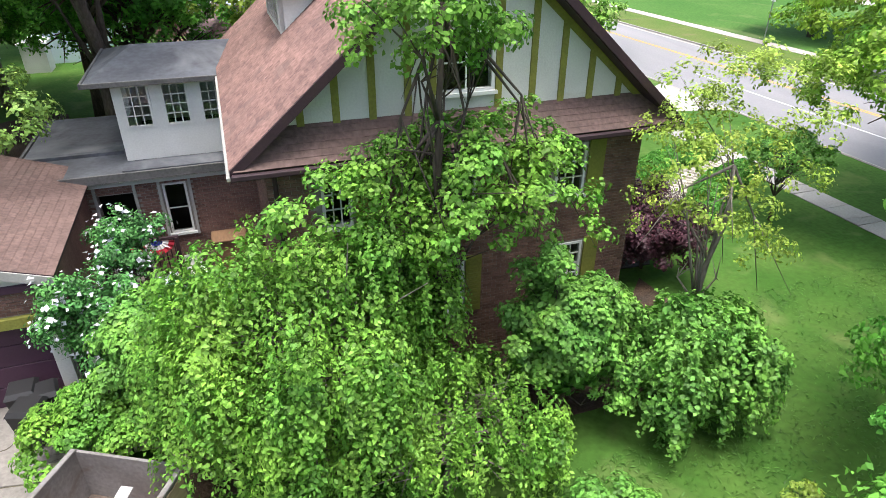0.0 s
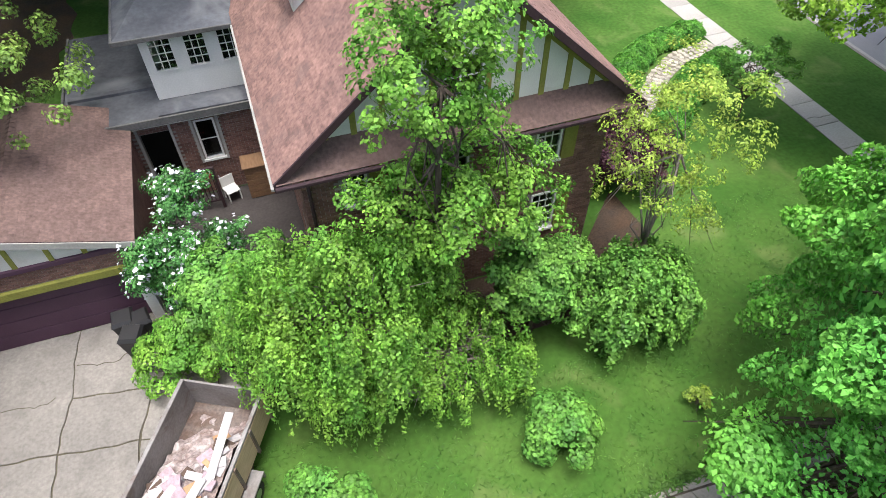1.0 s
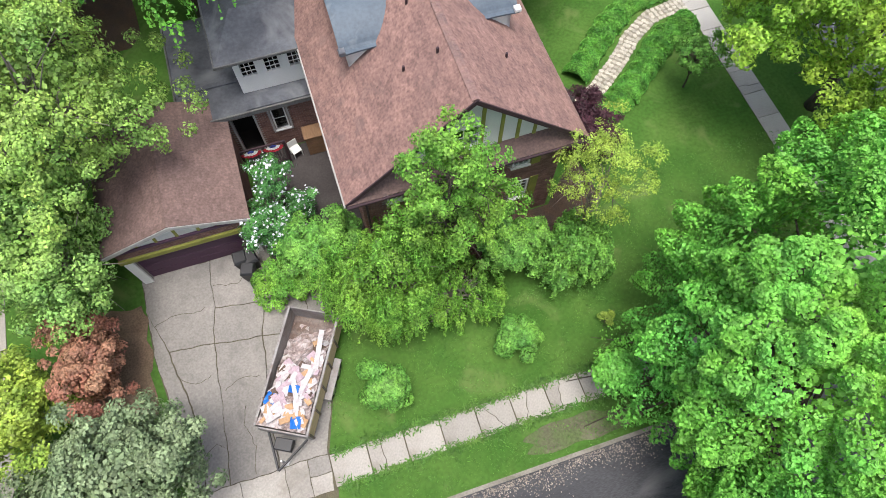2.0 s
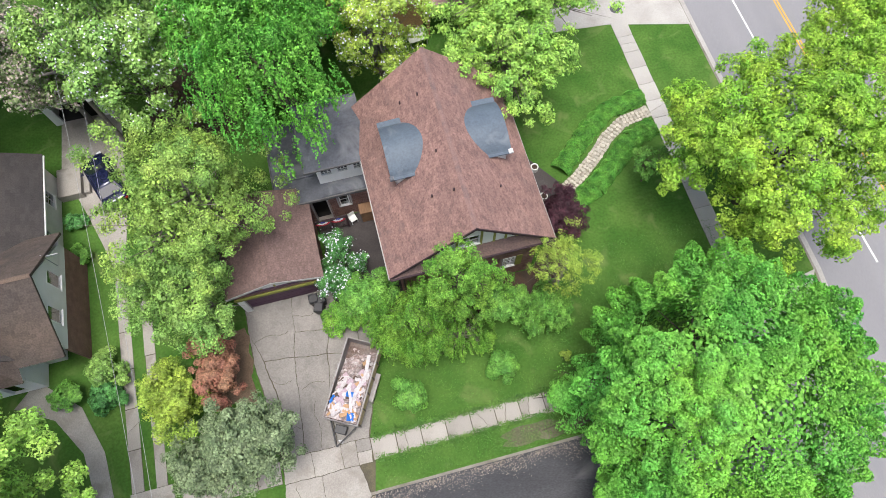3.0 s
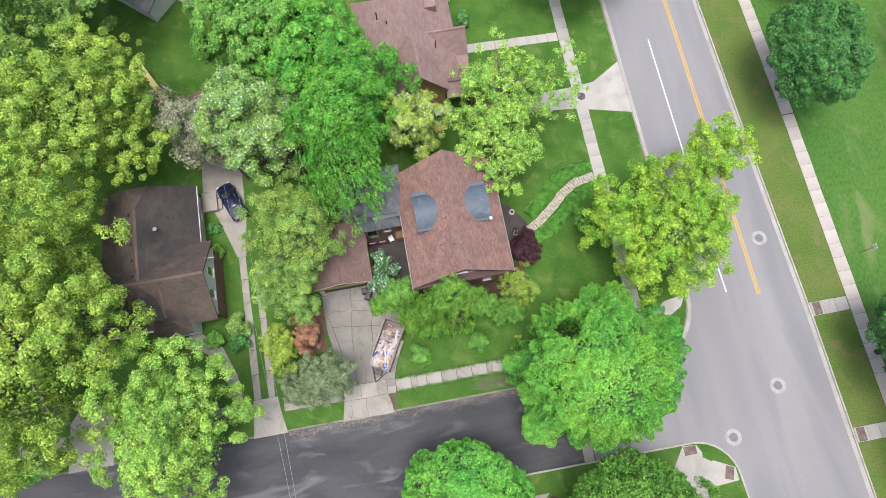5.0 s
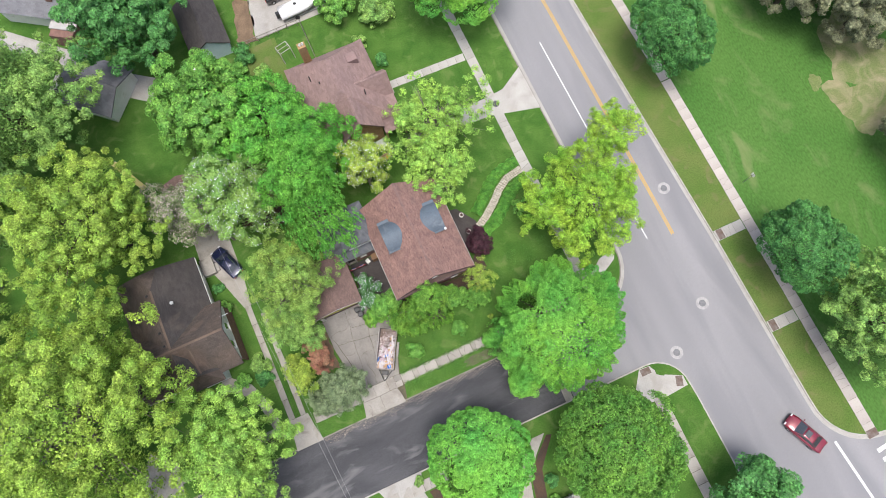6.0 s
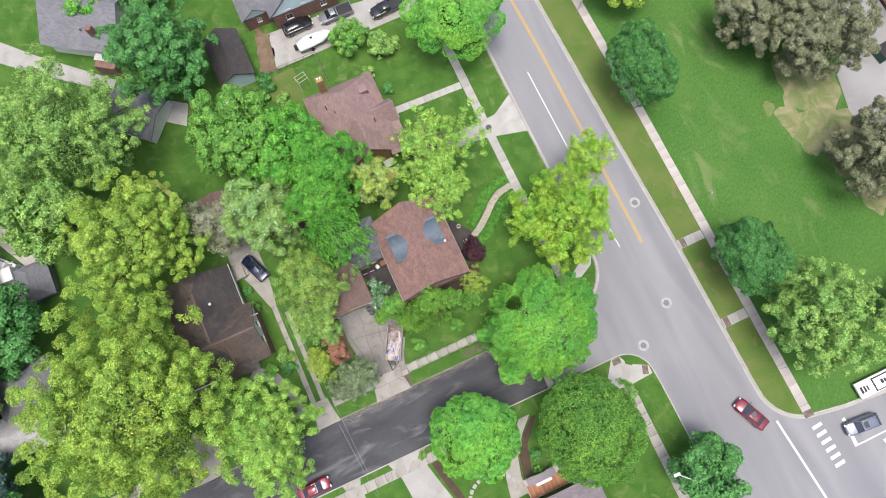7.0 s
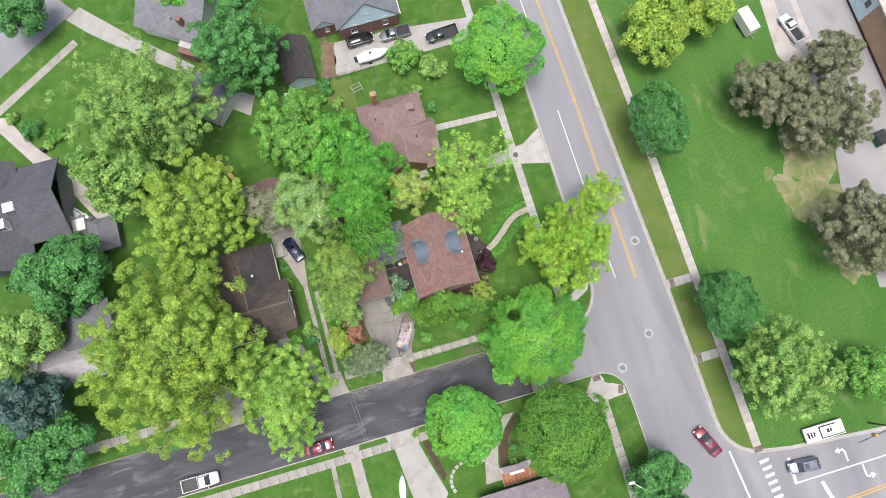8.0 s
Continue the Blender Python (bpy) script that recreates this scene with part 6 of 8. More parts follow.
tq = part("entrance", Shape().box(84.75, 37.5, -0.1, 120, 75, 6.2), M["siding_blue"], eb, "teal panelled wall")
for k in range(6):
    part("pane", Shape().box(84.7, 38.4 + 1.5 * k, 3.2, 84.75, 39.4 + 1.5 * k, 4.6), M["car_glass"], tq)

# ---- trees and shrubs ----
def leaf_mesh(name, pos, nrm, size, r, aspect=0.62, droop=0.25, tri=False):
    """Many folded leaves as one mesh: places, facings and lengths."""
    n = len(pos)
    nrm = nrm / np.maximum(np.linalg.norm(nrm, axis=1, keepdims=True), 1e-6)
    t = r.normal(size=(n, 3))
    t -= nrm * np.sum(t * nrm, axis=1, keepdims=True)
    t /= np.maximum(np.linalg.norm(t, axis=1, keepdims=True), 1e-6)
    b = np.cross(nrm, t)
    l = size[:, None]
    fold = nrm * l * droop
    c = 3 if tri else 4
    v = np.empty((n, c, 3))
    if tri:
        v[:, 0] = pos - t * l * 0.5 + b * l * aspect * 0.5 - fold * 0.5
        v[:, 1] = pos + t * l * 0.55 - fold * 0.6
        v[:, 2] = pos - t * l * 0.5 - b * l * aspect * 0.5
    else:
        v[:, 0] = pos - t * l * 0.5 - fold * 0.6
        v[:, 1] = pos + b * l * aspect * 0.5
        v[:, 2] = pos + t * l * 0.5 - fold
        v[:, 3] = pos - b * l * aspect * 0.5 - fold * 0.3
    me = bpy.data.meshes.new(name)
    me.vertices.add(c * n)
    me.vertices.foreach_set("co", v.reshape(-1))
    me.loops.add(c * n)
    me.loops.foreach_set("vertex_index", np.arange(c * n, dtype=np.int32))
    me.polygons.add(n)
    me.polygons.foreach_set("loop_start", np.arange(0, c * n, c, dtype=np.int32))
    me.polygons.foreach_set("loop_total", np.full(n, c, dtype=np.int32))
    me.update(calc_edges=True)
    return me


def crown(r, rx, ry, z0, z1, clumps, clump_r, leaves, leaf, hang=0.0, ragged=0.25, flat=0.75, gap=0.0, inner=0.25, pointed=0.0, boughs=0, wide=2.0, shell=0.82, fill=0.12, strands=0, scatter=0.3, core=16, hole=None):
    """Leaf places for a crown: boughs set over an uneven dome, clumps on the boughs, leaves on the clumps. Returns places, facings, sizes and clump centres."""
    hz, zc = (z1 - z0) * 0.5, (z1 + z0) * 0.5
    nb = boughs or max(7, int(clumps / 7))
    k = np.arange(nb) + 0.5
    phi = np.arccos(1 - 1.8 * k / nb)
    th = math.pi * (1 + 5 ** 0.5) * k + r.uniform(-0.5, 0.5, nb)
    d = np.stack([np.cos(th) * np.sin(phi), np.sin(th) * np.sin(phi), np.cos(phi)], 1) + r.normal(scale=0.1, size=(nb, 3))
    if pointed:
        d[:, :2] *= 1 - pointed * np.clip(d[:, 2:3] * 0.5 + 0.5, 0, 1)
    rb = wide * math.sqrt(rx * ry) / math.sqrt(nb) * r.uniform(0.75, 1.25, nb)
    size = np.array([rx, ry, hz])
    shrink = np.clip(1 - (rb[:, None] * 0.55 + clump_r * 0.5) / size, 0.15, 1)
    rad = np.clip(1.04 - ragged * np.abs(r.normal(scale=0.62, size=nb)), 0.45, 1.06) * np.where(r.random(nb) < gap, 0.55, 1.0)
    bc = d * rad[:, None] * size * shrink + np.array([0, 0, zc])
    own = np.concatenate([np.arange(nb), r.integers(0, nb, max(0, clumps - nb))])
    e = r.normal(size=(len(own), 3)) + d[own] * 0.75 + np.array([0, 0, 0.55])
    e /= np.linalg.norm(e, axis=1, keepdims=True)
    c = bc[own] + e * (rb[own] * (1 - inner * r.random(len(own)) ** 2))[:, None] * np.array([1, 1, 0.72])
    cr = clump_r * r.uniform(0.65, 1.3, len(own))
    if hole:
        cr[np.hypot(c[:, 0] - hole[0], c[:, 1] - hole[1]) < hole[2]] *= 0.05
    w = cr ** 2
    pick = r.choice(len(own), leaves, p=w / w.sum())
    f = r.normal(size=(leaves, 3)) + d[own[pick]] * 0.35 + np.array([0, 0, 0.45])
    f /= np.linalg.norm(f, axis=1, keepdims=True)
    dist = np.where(r.random(leaves) < shell, r.normal(0.95, 0.06, leaves), r.uniform(0.1, 1.2, leaves))
    p = c[pick] + f * (dist * cr[pick])[:, None] * np.array([1, 1, flat])
    if strands:
        at_ = r.integers(0, strands, leaves)
        run = r.random(leaves)
        length = hang * r.uniform(0.35, 1.2, strands)
        p = p[:strands][at_] + r.normal(scale=0.045, size=(leaves, 3))
        p[:, 2] -= run * length[at_]
        p[:, :2] += d[own[pick[:strands]]][at_][:, :2] * (0.22 * np.sqrt(run) * length[at_])[:, None]
        f = f[:strands][at_] * np.array([1, 1, 0.4])
    elif hang:
        drop = r.random(leaves) ** 1.3 * hang
        p[:, 2] -= drop
        p[:, :2] += d[own[pick]][:, :2] * (drop * 0.12)[:, None]
    p[:, 2] = np.maximum(p[:, 2], 0.08)
    nr = f * 0.9 + d[own[pick]] * (0.0 if strands else 0.3) + np.array([0, 0, 0.55]) + r.normal(scale=scatter, size=(leaves, 3))
    s = leaf * r.uniform(0.65, 1.35, leaves)
    if core and not strands:
        own_c = np.repeat(np.arange(len(c)), core)
        g = r.normal(size=(len(own_c), 3)) + np.array([0, 0, 0.35])
        g /= np.linalg.norm(g, axis=1, keepdims=True)
        q = c[own_c] + g * (cr[own_c] * r.uniform(0.5, 0.78, len(own_c)))[:, None] * np.array([1, 1, flat])
        q[:, 2] = np.maximum(q[:, 2], 0.08)
        p, nr, s = np.concatenate([p, q]), np.concatenate([nr, g + r.normal(scale=0.25, size=g.shape)]), np.concatenate([s, cr[own_c] * r.uniform(0.34, 0.6, len(own_c)) * (0.46 if leaf < 0.115 else 0.58 if leaf < 0.2 else 1.0)])
    if fill:
        n = int(leaves * fill)
        g = r.normal(size=(n, 3)) + np.array([0, 0, 0.25])
        g /= np.linalg.norm(g, axis=1, keepdims=True)
        q = g * size * r.uniform(0.5, 0.7, n)[:, None] + np.array([0, 0, zc])
        q[:, 2] = np.maximum(q[:, 2], 0.08)
        p, nr, s = np.concatenate([p, q]), np.concatenate([nr, g + r.normal(scale=0.4, size=g.shape)]), np.concatenate([s, leaf * (1.1 if strands else 1.7 if leaf < 0.15 else 1.35 if leaf < 0.22 else 1.9) * r.uniform(0.7, 1.3, n)])
    return p, nr, s, c


def domed(r, rx, ry, z0, z1, leaves, leaf, lobes=60, tufts=900, crease=0.12, tuft=0.035, hole=None, skirt=-0.35, scatter=0.65, uneven=0.05, rough=0.02, upright=False, part_open=0.7):
    """Leaf places for a dense round crown: one dome cushioned into lobes, each lobe into small tufts. Returns places, facings, sizes and lobe centres."""
    size = np.array([rx, ry, (z1 - z0) * 0.5])
    zc = (z1 + z0) * 0.5

    def seeds(n):
        k = np.arange(n) + 0.5
        phi, th = np.arccos(1 - (1.15 - skirt) * k / n), math.pi * (1 + 5 ** 0.5) * k
        d = np.stack([np.cos(th) * np.sin(phi), np.sin(th) * np.sin(phi), np.cos(phi)], 1) + r.normal(scale=0.75 / math.sqrt(n), size=(n, 3))
        return d / np.linalg.norm(d, axis=1, keepdims=True)

    big, small = seeds(lobes), seeds(tufts)
    lift = r.normal(scale=uneven, size=lobes)
    d = r.normal(size=(int(leaves * 1.75), 3))
    d /= np.linalg.norm(d, axis=1, keepdims=True)
    d = d[d[:, 2] > skirt + r.normal(scale=0.06, size=len(d))][:leaves]
    low = np.empty((2, len(d)))
    near = np.empty((2, len(d)), dtype=int)
    for i in range(0, len(d), 20000):
        for j, q in enumerate((big, small)):
            dot = d[i:i + 20000] @ q.T
            near[j, i:i + 20000] = dot.argmax(1)
            low[j, i:i + 20000] = np.arccos(np.clip(dot.max(1), -1, 1))
    f1, f2 = np.minimum(low[0] * math.sqrt(lobes) / 1.9, 1.25), np.minimum(low[1] * math.sqrt(tufts) / 1.9, 1.25)
    h = 1 + lift[near[0]] - crease * f1 ** 2 - tuft * f2 ** 2 - np.abs(r.normal(scale=rough, size=len(d)))
    wide = np.where(d[:, 2] < 0, 0.98 / np.sqrt(np.maximum(1 - d[:, 2] ** 2, 0.2)), 1.0) if upright else np.ones(len(d))
    p = d * np.stack([wide, wide, np.ones(len(d))], 1) * size * h[:, None] + np.array([0, 0, zc])
    away = (d - big[near[0]]) * 0.9 + (d - small[near[1]]) * 2.2
    nr = d / size * size.min() + away + np.array([0, 0, 0.35]) + r.normal(scale=scatter, size=d.shape)
    s = leaf * r.uniform(0.65, 1.35, len(d))
    keep = r.uniform(size=len(d)) > part_open * np.clip((f1 - 0.62) * 2.6, 0, 1) * (0.35 + 0.65 * np.clip((f2 - 0.3) * 2, 0, 1))
    p, nr, s = p[keep], nr[keep], s[keep]
    n = int(leaves * 0.05)
    g = r.normal(size=(n, 3)) + np.array([0, 0, 0.3])
    g /= np.linalg.norm(g, axis=1, keepdims=True)
    p, nr, s = np.concatenate([p, g * size * r.uniform(0.6, 0.8, n)[:, None] + np.array([0, 0, zc])]), np.concatenate([nr, g]), np.concatenate([s, np.full(n, leaf * 1.9)])
    if hole:
        keep = np.hypot(p[:, 0] - hole[0], p[:, 1] - hole[1]) > hole[2] * r.uniform(0.8, 1.15, len(p))
        p, nr, s = p[keep], nr[keep], s[keep]
    return p, nr, s, big * size * 0.86 + np.array([0, 0, zc])


def woody(shape, r, base, top, girth, targets, n=7, bend=0.12):
    """A tapered trunk with limbs reaching out to the clumps."""
    b, t = Vector(base), Vector(top)
    pts = [b.lerp(t, k / 5) + Vector((r.normal() * bend * k / 5, r.normal() * bend * k / 5, 0)) for k in range(6)]
    shape.tube(pts, [girth * (1.25 if k == 0 else 1 - 0.12 * k) for k in range(6)], 9)
    for q in targets:
        q = Vector(q)
        s = pts[int(r.integers(2, 6))]
        mid = s.lerp(q, 0.5) + Vector((r.normal() * 0.2, r.normal() * 0.2, 0.12 * (q - s).length))
        g = girth * 0.42
        shape.tube([s, s.lerp(mid, 0.5), mid, q], [g, g * 0.75, g * 0.5, g * 0.16], 5)
        for _ in range(2):
            w = q + Vector(r.normal(scale=0.13 * (q - s).length + 0.1, size=3))
            shape.tube([mid, mid.lerp(w, 0.6), w], [g * 0.4, g * 0.25, g * 0.08], 4)
    return shape


def tree(name, label, x, y, rx, ry, z0, z1, leaf_kind, leaves, leaf=0.3, clumps=90, clump_r=1.2, girth=0.25, seed=1, bark="bark", bloom=None, lean=(0, 0), limbs=18, category="tree", petal=0.2, more=(), dome=None, **k):
    r = np.random.default_rng(seed)
    p, nr, s, c = domed(r, rx, ry, z0, z1, leaves, leaf, **dome) if dome else crown(r, rx, ry, z0, z1, clumps, clump_r, leaves, leaf, **k)
    for cx, cy, ax, ay, b0, b1, share in more:
        q = crown(r, ax, ay, b0, b1, int(clumps * share), clump_r, int(leaves * share), leaf, **k)
        o = np.array([cx, cy, 0])
        p, nr, s, c = np.concatenate([p, q[0] + o]), np.concatenate([nr, q[1]]), np.concatenate([s, q[2]]), np.concatenate([c, q[3] + o])
    root = thing(name, label, category, pose(x, y, 0))
    tx = [tuple(q * np.array([0.8, 0.8, 1]) - np.array([0, 0, 0.16 * (z1 - z0)])) for q in c[r.permutation(len(c))[:limbs]]]
    wood = woody(Shape(), r, (lean[0], lean[1], -0.05), (0, 0, z0 + 0.45 * (z1 - z0)), girth, tx)
    part("trunk", wood, M[bark], root, "", True)
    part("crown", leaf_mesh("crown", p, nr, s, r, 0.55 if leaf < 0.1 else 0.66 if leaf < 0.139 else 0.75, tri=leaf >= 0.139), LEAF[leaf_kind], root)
    if bloom:
        kind, count = bloom
        q = r.integers(0, len(p), count)
        part("blossom", leaf_mesh("blossom", p[q] + nr[q] * 0.08 + r.normal(scale=0.05, size=(count, 3)), nr[q], np.full(count, petal) * r.uniform(0.6, 1.3, count), r, 0.9), LEAF[kind], root, "pale blossoms")
    return root


# the big trees round the house
tree("maple_tree", "broad round bright green maple beside the street", 14.6, 1.35, 8.2, 7.6, -1.6, 13.0, "maple", 215000, 0.138, 400, 0.5, 0.42, 11, limbs=24, dome=dict(lobes=52, tufts=420, crease=0.2, tuft=0.15, uneven=0.03, rough=0.014, skirt=-0.42, upright=True, part_open=1.0, hole=(-2.3, 3.6, 1.05)), boughs=60, wide=0.9, shell=0.7, more=[(-6.2, -3.9, 1.8, 1.7, 2.2, 5.0, 0.05), (-7.1, 2.2, 0.75, 0.7, 2.3, 3.7, 0.014)])
tree("yellow_green_tree", "yellow-green tree on the verge of the main road", 24.1, 12.4, 7.4, 6.9, 2.5, 12.4, "yellow_green", 76000, 0.15, 620, 0.46, 0.3, 12, boughs=110, gap=0.0, ragged=0.5, inner=0.4, core=5, shell=0.55, more=[(6.6, 5.6, 3.6, 3.0, 6.0, 11.0, 0.16)])
tree("maple_tree", "round green maple on the verge of the main road", 25.0, 45.9, 7.5, 7.3, 2.5, 12.0, "maple", 60000, 0.19, 360, 0.6, 0.32, 13, dome=dict(lobes=40, tufts=230, crease=0.14, tuft=0.11, uneven=0.09, rough=0.014))
tree("garden_tree", "dense green tree behind the house", -9.9, 42.5, 5.6, 6.4, 2.0, 14, "fresh", 30000, 0.24, 240, 0.66, 0.3, 14, bark="grey_bark", boughs=34)
tree("garden_tree", "bright green spreading tree behind the house", -2.1, 32.8, 6.2, 4.8, 3.0, 13, "bright", 46000, 0.17, 320, 0.52, 0.3, 15, ragged=0.65, boughs=40, core=5, shell=0.45, inner=0.5, limbs=40, hang=0.6)
tree("garden_tree", "bright green tree behind the house", -5.0, 38.6, 6.0, 5.5, 2.5, 12.2, "bright", 36000, 0.21, 240, 0.65, 0.28, 16, boughs=34, ragged=0.35)
tree("blossom_tree", "pale blossoming tree behind the garage", -11.6, 30.6, 5.6, 4.8, 2.5, 14.5, "feather", 30000, 0.18, 220, 0.6, 0.26, 17, bark="grey_bark", bloom=("petal", 2600), petal=0.13, gap=0.15, ragged=0.45, core=5, shell=0.5)
tree("blossom_tree", "tan catkin-covered tree beside the parking court", -17.2, 32.4, 3.4, 4.2, 2.5, 12.5, "pale", 12000, 0.17, 120, 0.55, 0.2, 18, bark="grey_bark", bloom=("tan", 6500), petal=0.14, gap=0.2, ragged=0.5, core=4, shell=0.5, limbs=50)
tree("spring_tree", "airy pale yellow-green tree beside the house", 13.8, 29.2, 7.0, 6.0, 2.2, 11.2, "spring", 30000, 0.18, 420, 0.46, 0.24, 19, bark="grey_bark", gap=0.1, ragged=0.8, inner=0.7, core=0, shell=0.3, limbs=60, fill=0.0, boughs=60, wide=2.6)
tree("spring_tree", "thin yellow-green tree with open branches by the house", 11.4, 23.6, 4.6, 4.2, 3.0, 10.4, "spring", 19000, 0.18, 260, 0.42, 0.16, 119, bark="grey_bark", gap=0.1, ragged=0.8, inner=0.7, core=0, shell=0.3, limbs=60, fill=0.0, boughs=40, wide=2.6)
tree("blossom_tree", "small cream-blossomed tree behind the roof", 3.6, 28.0, 3.6, 3.8, 2.0, 11.8, "golden", 14000, 0.17, 170, 0.42, 0.16, 20, bark="grey_bark", bloom=("petal", 1300), petal=0.12, gap=0.15, ragged=0.7, core=0, shell=0.3, limbs=50, inner=0.6, fill=0.0)
tree("drooping_tree", "bright green tree drooping over the sun room", -3.2, 22.9, 3.9, 5.4, 10.2, 14.6, "bright", 30000, 0.135, 170, 0.7, 0.26, 21, lean=(0.6, 4.6), hang=1.4, ragged=0.6, strands=1500, fill=0.05)
tree("drooping_tree", "tall bright green tree behind the sun room", -3.4, 28.8, 4.8, 4.2, 6.5, 15.6, "bright", 34000, 0.17, 260, 0.5, 0.28, 121, ragged=0.65, boughs=34, core=5, shell=0.45, inner=0.5, limbs=40, hang=0.9)
tree("locust_tree", "yellow-green feathery tree beside the garage", -9.6, 19.8, 5.4, 6.6, 2.2, 12.3, "locust", 48000, 0.125, 360, 0.42, 0.26, 22, bark="grey_bark", gap=0.2, ragged=0.75, inner=0.55, shell=0.4, core=3, limbs=50, fill=0.06)
tree("locust_tree", "pale feathery tree between two drives", -11.5, 16.0, 3.3, 4.8, 1.4, 8.8, "feather", 34000, 0.125, 280, 0.42, 0.22, 122, bark="grey_bark", gap=0.15, ragged=0.65, inner=0.5, shell=0.4, core=3, limbs=50, fill=0.06)
tree("oak_tree", "tall yellow-green tree behind the dark roof", -26.8, 34.6, 8.8, 8.6, 3, 19, "lime", 88000, 0.17, 560, 0.5, 0.42, 23, boughs=140, core=8, shell=0.65, gap=0.0, ragged=0.5)
tree("oak_tree", "very large yellow-green tree beside the street", -35.1, 15.6, 12.3, 13.8, 3, 21.5, "lime", 145000, 0.185, 1100, 0.6, 0.55, 24, boughs=230, core=8, shell=0.65, gap=0.0, ragged=0.5, inner=0.4, limbs=30, bark="grey_bark")
tree("ash_tree", "pale green feathery tree overhanging the street", -22.5, 4.6, 6.4, 8.5, 2.6, 15, "spring", 72000, 0.152, 420, 0.5, 0.32, 25, gap=0.15, ragged=0.7, inner=0.5, shell=0.4, boughs=56, core=4, limbs=40)
tree("locust_tree", "large pale green feathery tree in a back garden", -30.6, 52.3, 11.6, 9.6, 3, 20.5, "feather", 92000, 0.19, 760, 0.55, 0.45, 26, boughs=120, gap=0.0, ragged=0.6, inner=0.45, shell=0.45, core=5)
tree("locust_tree", "green feathery tree beside a drive", -36.8, 44.3, 5.9, 5.1, 2.5, 15.5, "feather", 13000, 0.32, 90, 1.0, 0.3, 27, ragged=0.4, hang=0.6)
tree("maple_tree", "dark green dense tree beside the white garage", -14.1, 58.1, 7.0, 6.8, 2.5, 16.3, "deep", 34000, 0.25, 340, 0.62, 0.36, 28, boughs=120, ragged=0.45)
tree("garden_tree", "deep green tree near a grey house", -49.0, 32.4, 6.3, 5.4, 2.5, 13.6, "deep", 14000, 0.34, 90, 1.15, 0.3, 29)
tree("garden_tree", "yellow-green tree near a grey house", -57.1, 25.1, 4.9, 5.2, 2.5, 13.6, "feather", 11000, 0.32, 80, 1.0, 0.26, 30)
tree("spruce_tree", "blue-green spruce beside a grey house", -58.2, 16.0, 5.2, 5.0, 1.0, 15, "blue_needle", 16000, 0.3, 130, 0.9, 0.26, 31, pointed=0.5, ragged=0.3)
tree("garden_tree", "green tree at the corner of a garden", -58.5, 9.0, 6.7, 5.2, 2.0, 12, "deep", 14000, 0.34, 90, 1.1, 0.3, 32)
tree("maple_tree", "compact round green maple across the street", 0.3, -7.3, 5.7, 5.9, 1.8, 10.6, "maple", 60000, 0.17, 300, 0.62, 0.26, 33, dome=dict(lobes=40, tufts=250, crease=0.09, tuft=0.11, rough=0.014))
tree("hornbeam_tree", "dense round dark green tree across the street", 13.6, -12.9, 6.9, 7.0, 1.6, 13.4, "hornbeam", 64000, 0.17, 560, 0.5, 0.3, 34, dome=dict(lobes=60, tufts=700, crease=0.07, tuft=0.09, scatter=0.7, rough=0.025))
tree("maple_tree", "round green tree beside the lamp post", 24.0, -24.9, 4.4, 4.2, 2.0, 9.8, "deep", 12000, 0.28, 80, 0.9, 0.22, 35)
tree("maple_tree", "dark green oval tree beside the pavement", 44.3, 26.0, 4.5, 6.2, 2.0, 12.4, "deep", 42000, 0.18, 200, 0.72, 0.26, 36, dome=dict(lobes=40, tufts=190, crease=0.13, tuft=0.13, uneven=0.08, rough=0.016))
tree("maple_tree", "dark green oval tree beside the pavement", 43.2, -3.6, 4.6, 5.7, 2.0, 12.2, "deep", 42000, 0.18, 210, 0.72, 0.26, 37, dome=dict(lobes=40, tufts=190, crease=0.13, tuft=0.13, uneven=0.08, rough=0.016))
tree("willow_tree", "pale yellow-green airy tree on the lawn", 46.3, -14.6, 6.9, 7.6, 2.0, 15.2, "feather", 46000, 0.21, 460, 0.5, 0.34, 38, core=12, boughs=160, shell=0.5, ragged=0.3, inner=0.4)
tree("pine_tree", "grey-green spreading pine at the lawn's edge", 63.2, 25.4, 5.6, 5.4, 1.5, 11, "grey_needle", 34000, 0.21, 260, 0.55, 0.3, 39, ragged=0.35)
tree("pine_tree", "grey-green spreading pine at the car park", 69.6, 18.4, 7.6, 6.2, 1.5, 11.5, "grey_needle", 42000, 0.21, 320, 0.55, 0.3, 40, ragged=0.35)
tree("pine_tree", "grey-green pine beside the lane", 74.0, 27.2, 4.4, 4.0, 1.5, 12, "grey_needle", 22000, 0.21, 180, 0.55, 0.26, 41, ragged=0.35)
tree("pine_tree", "grey-green pine at the bare patch", 67.1, 0.3, 6.0, 6.7, 1.5, 12, "grey_needle", 34000, 0.21, 260, 0.55, 0.3, 42, ragged=0.35)
tree("pine_tree", "grey-green pine beside the car park", 73.4, -3.0, 5.0, 5.5, 1.5, 11, "grey_needle", 10000, 0.3, 100, 0.85, 0.3, 142, ragged=0.35)
tree("oak_tree", "yellow-green round tree on the lawn", 50.7, 41.7, 4.9, 4.9, 1.8, 10, "lime", 13000, 0.32, 80, 1.05, 0.24, 43)
tree("oak_tree", "yellow-green low tree on the lawn", 59.5, 42.6, 5.0, 4.4, 1.8, 10, "lime", 12000, 0.32, 80, 1.05, 0.24, 44)
tree("garden_tree", "green tree beside the crossing street", 60.2, -20.3, 3.6, 4.3, 1.8, 9, "fresh", 9000, 0.3, 60, 0.95, 0.2, 45)
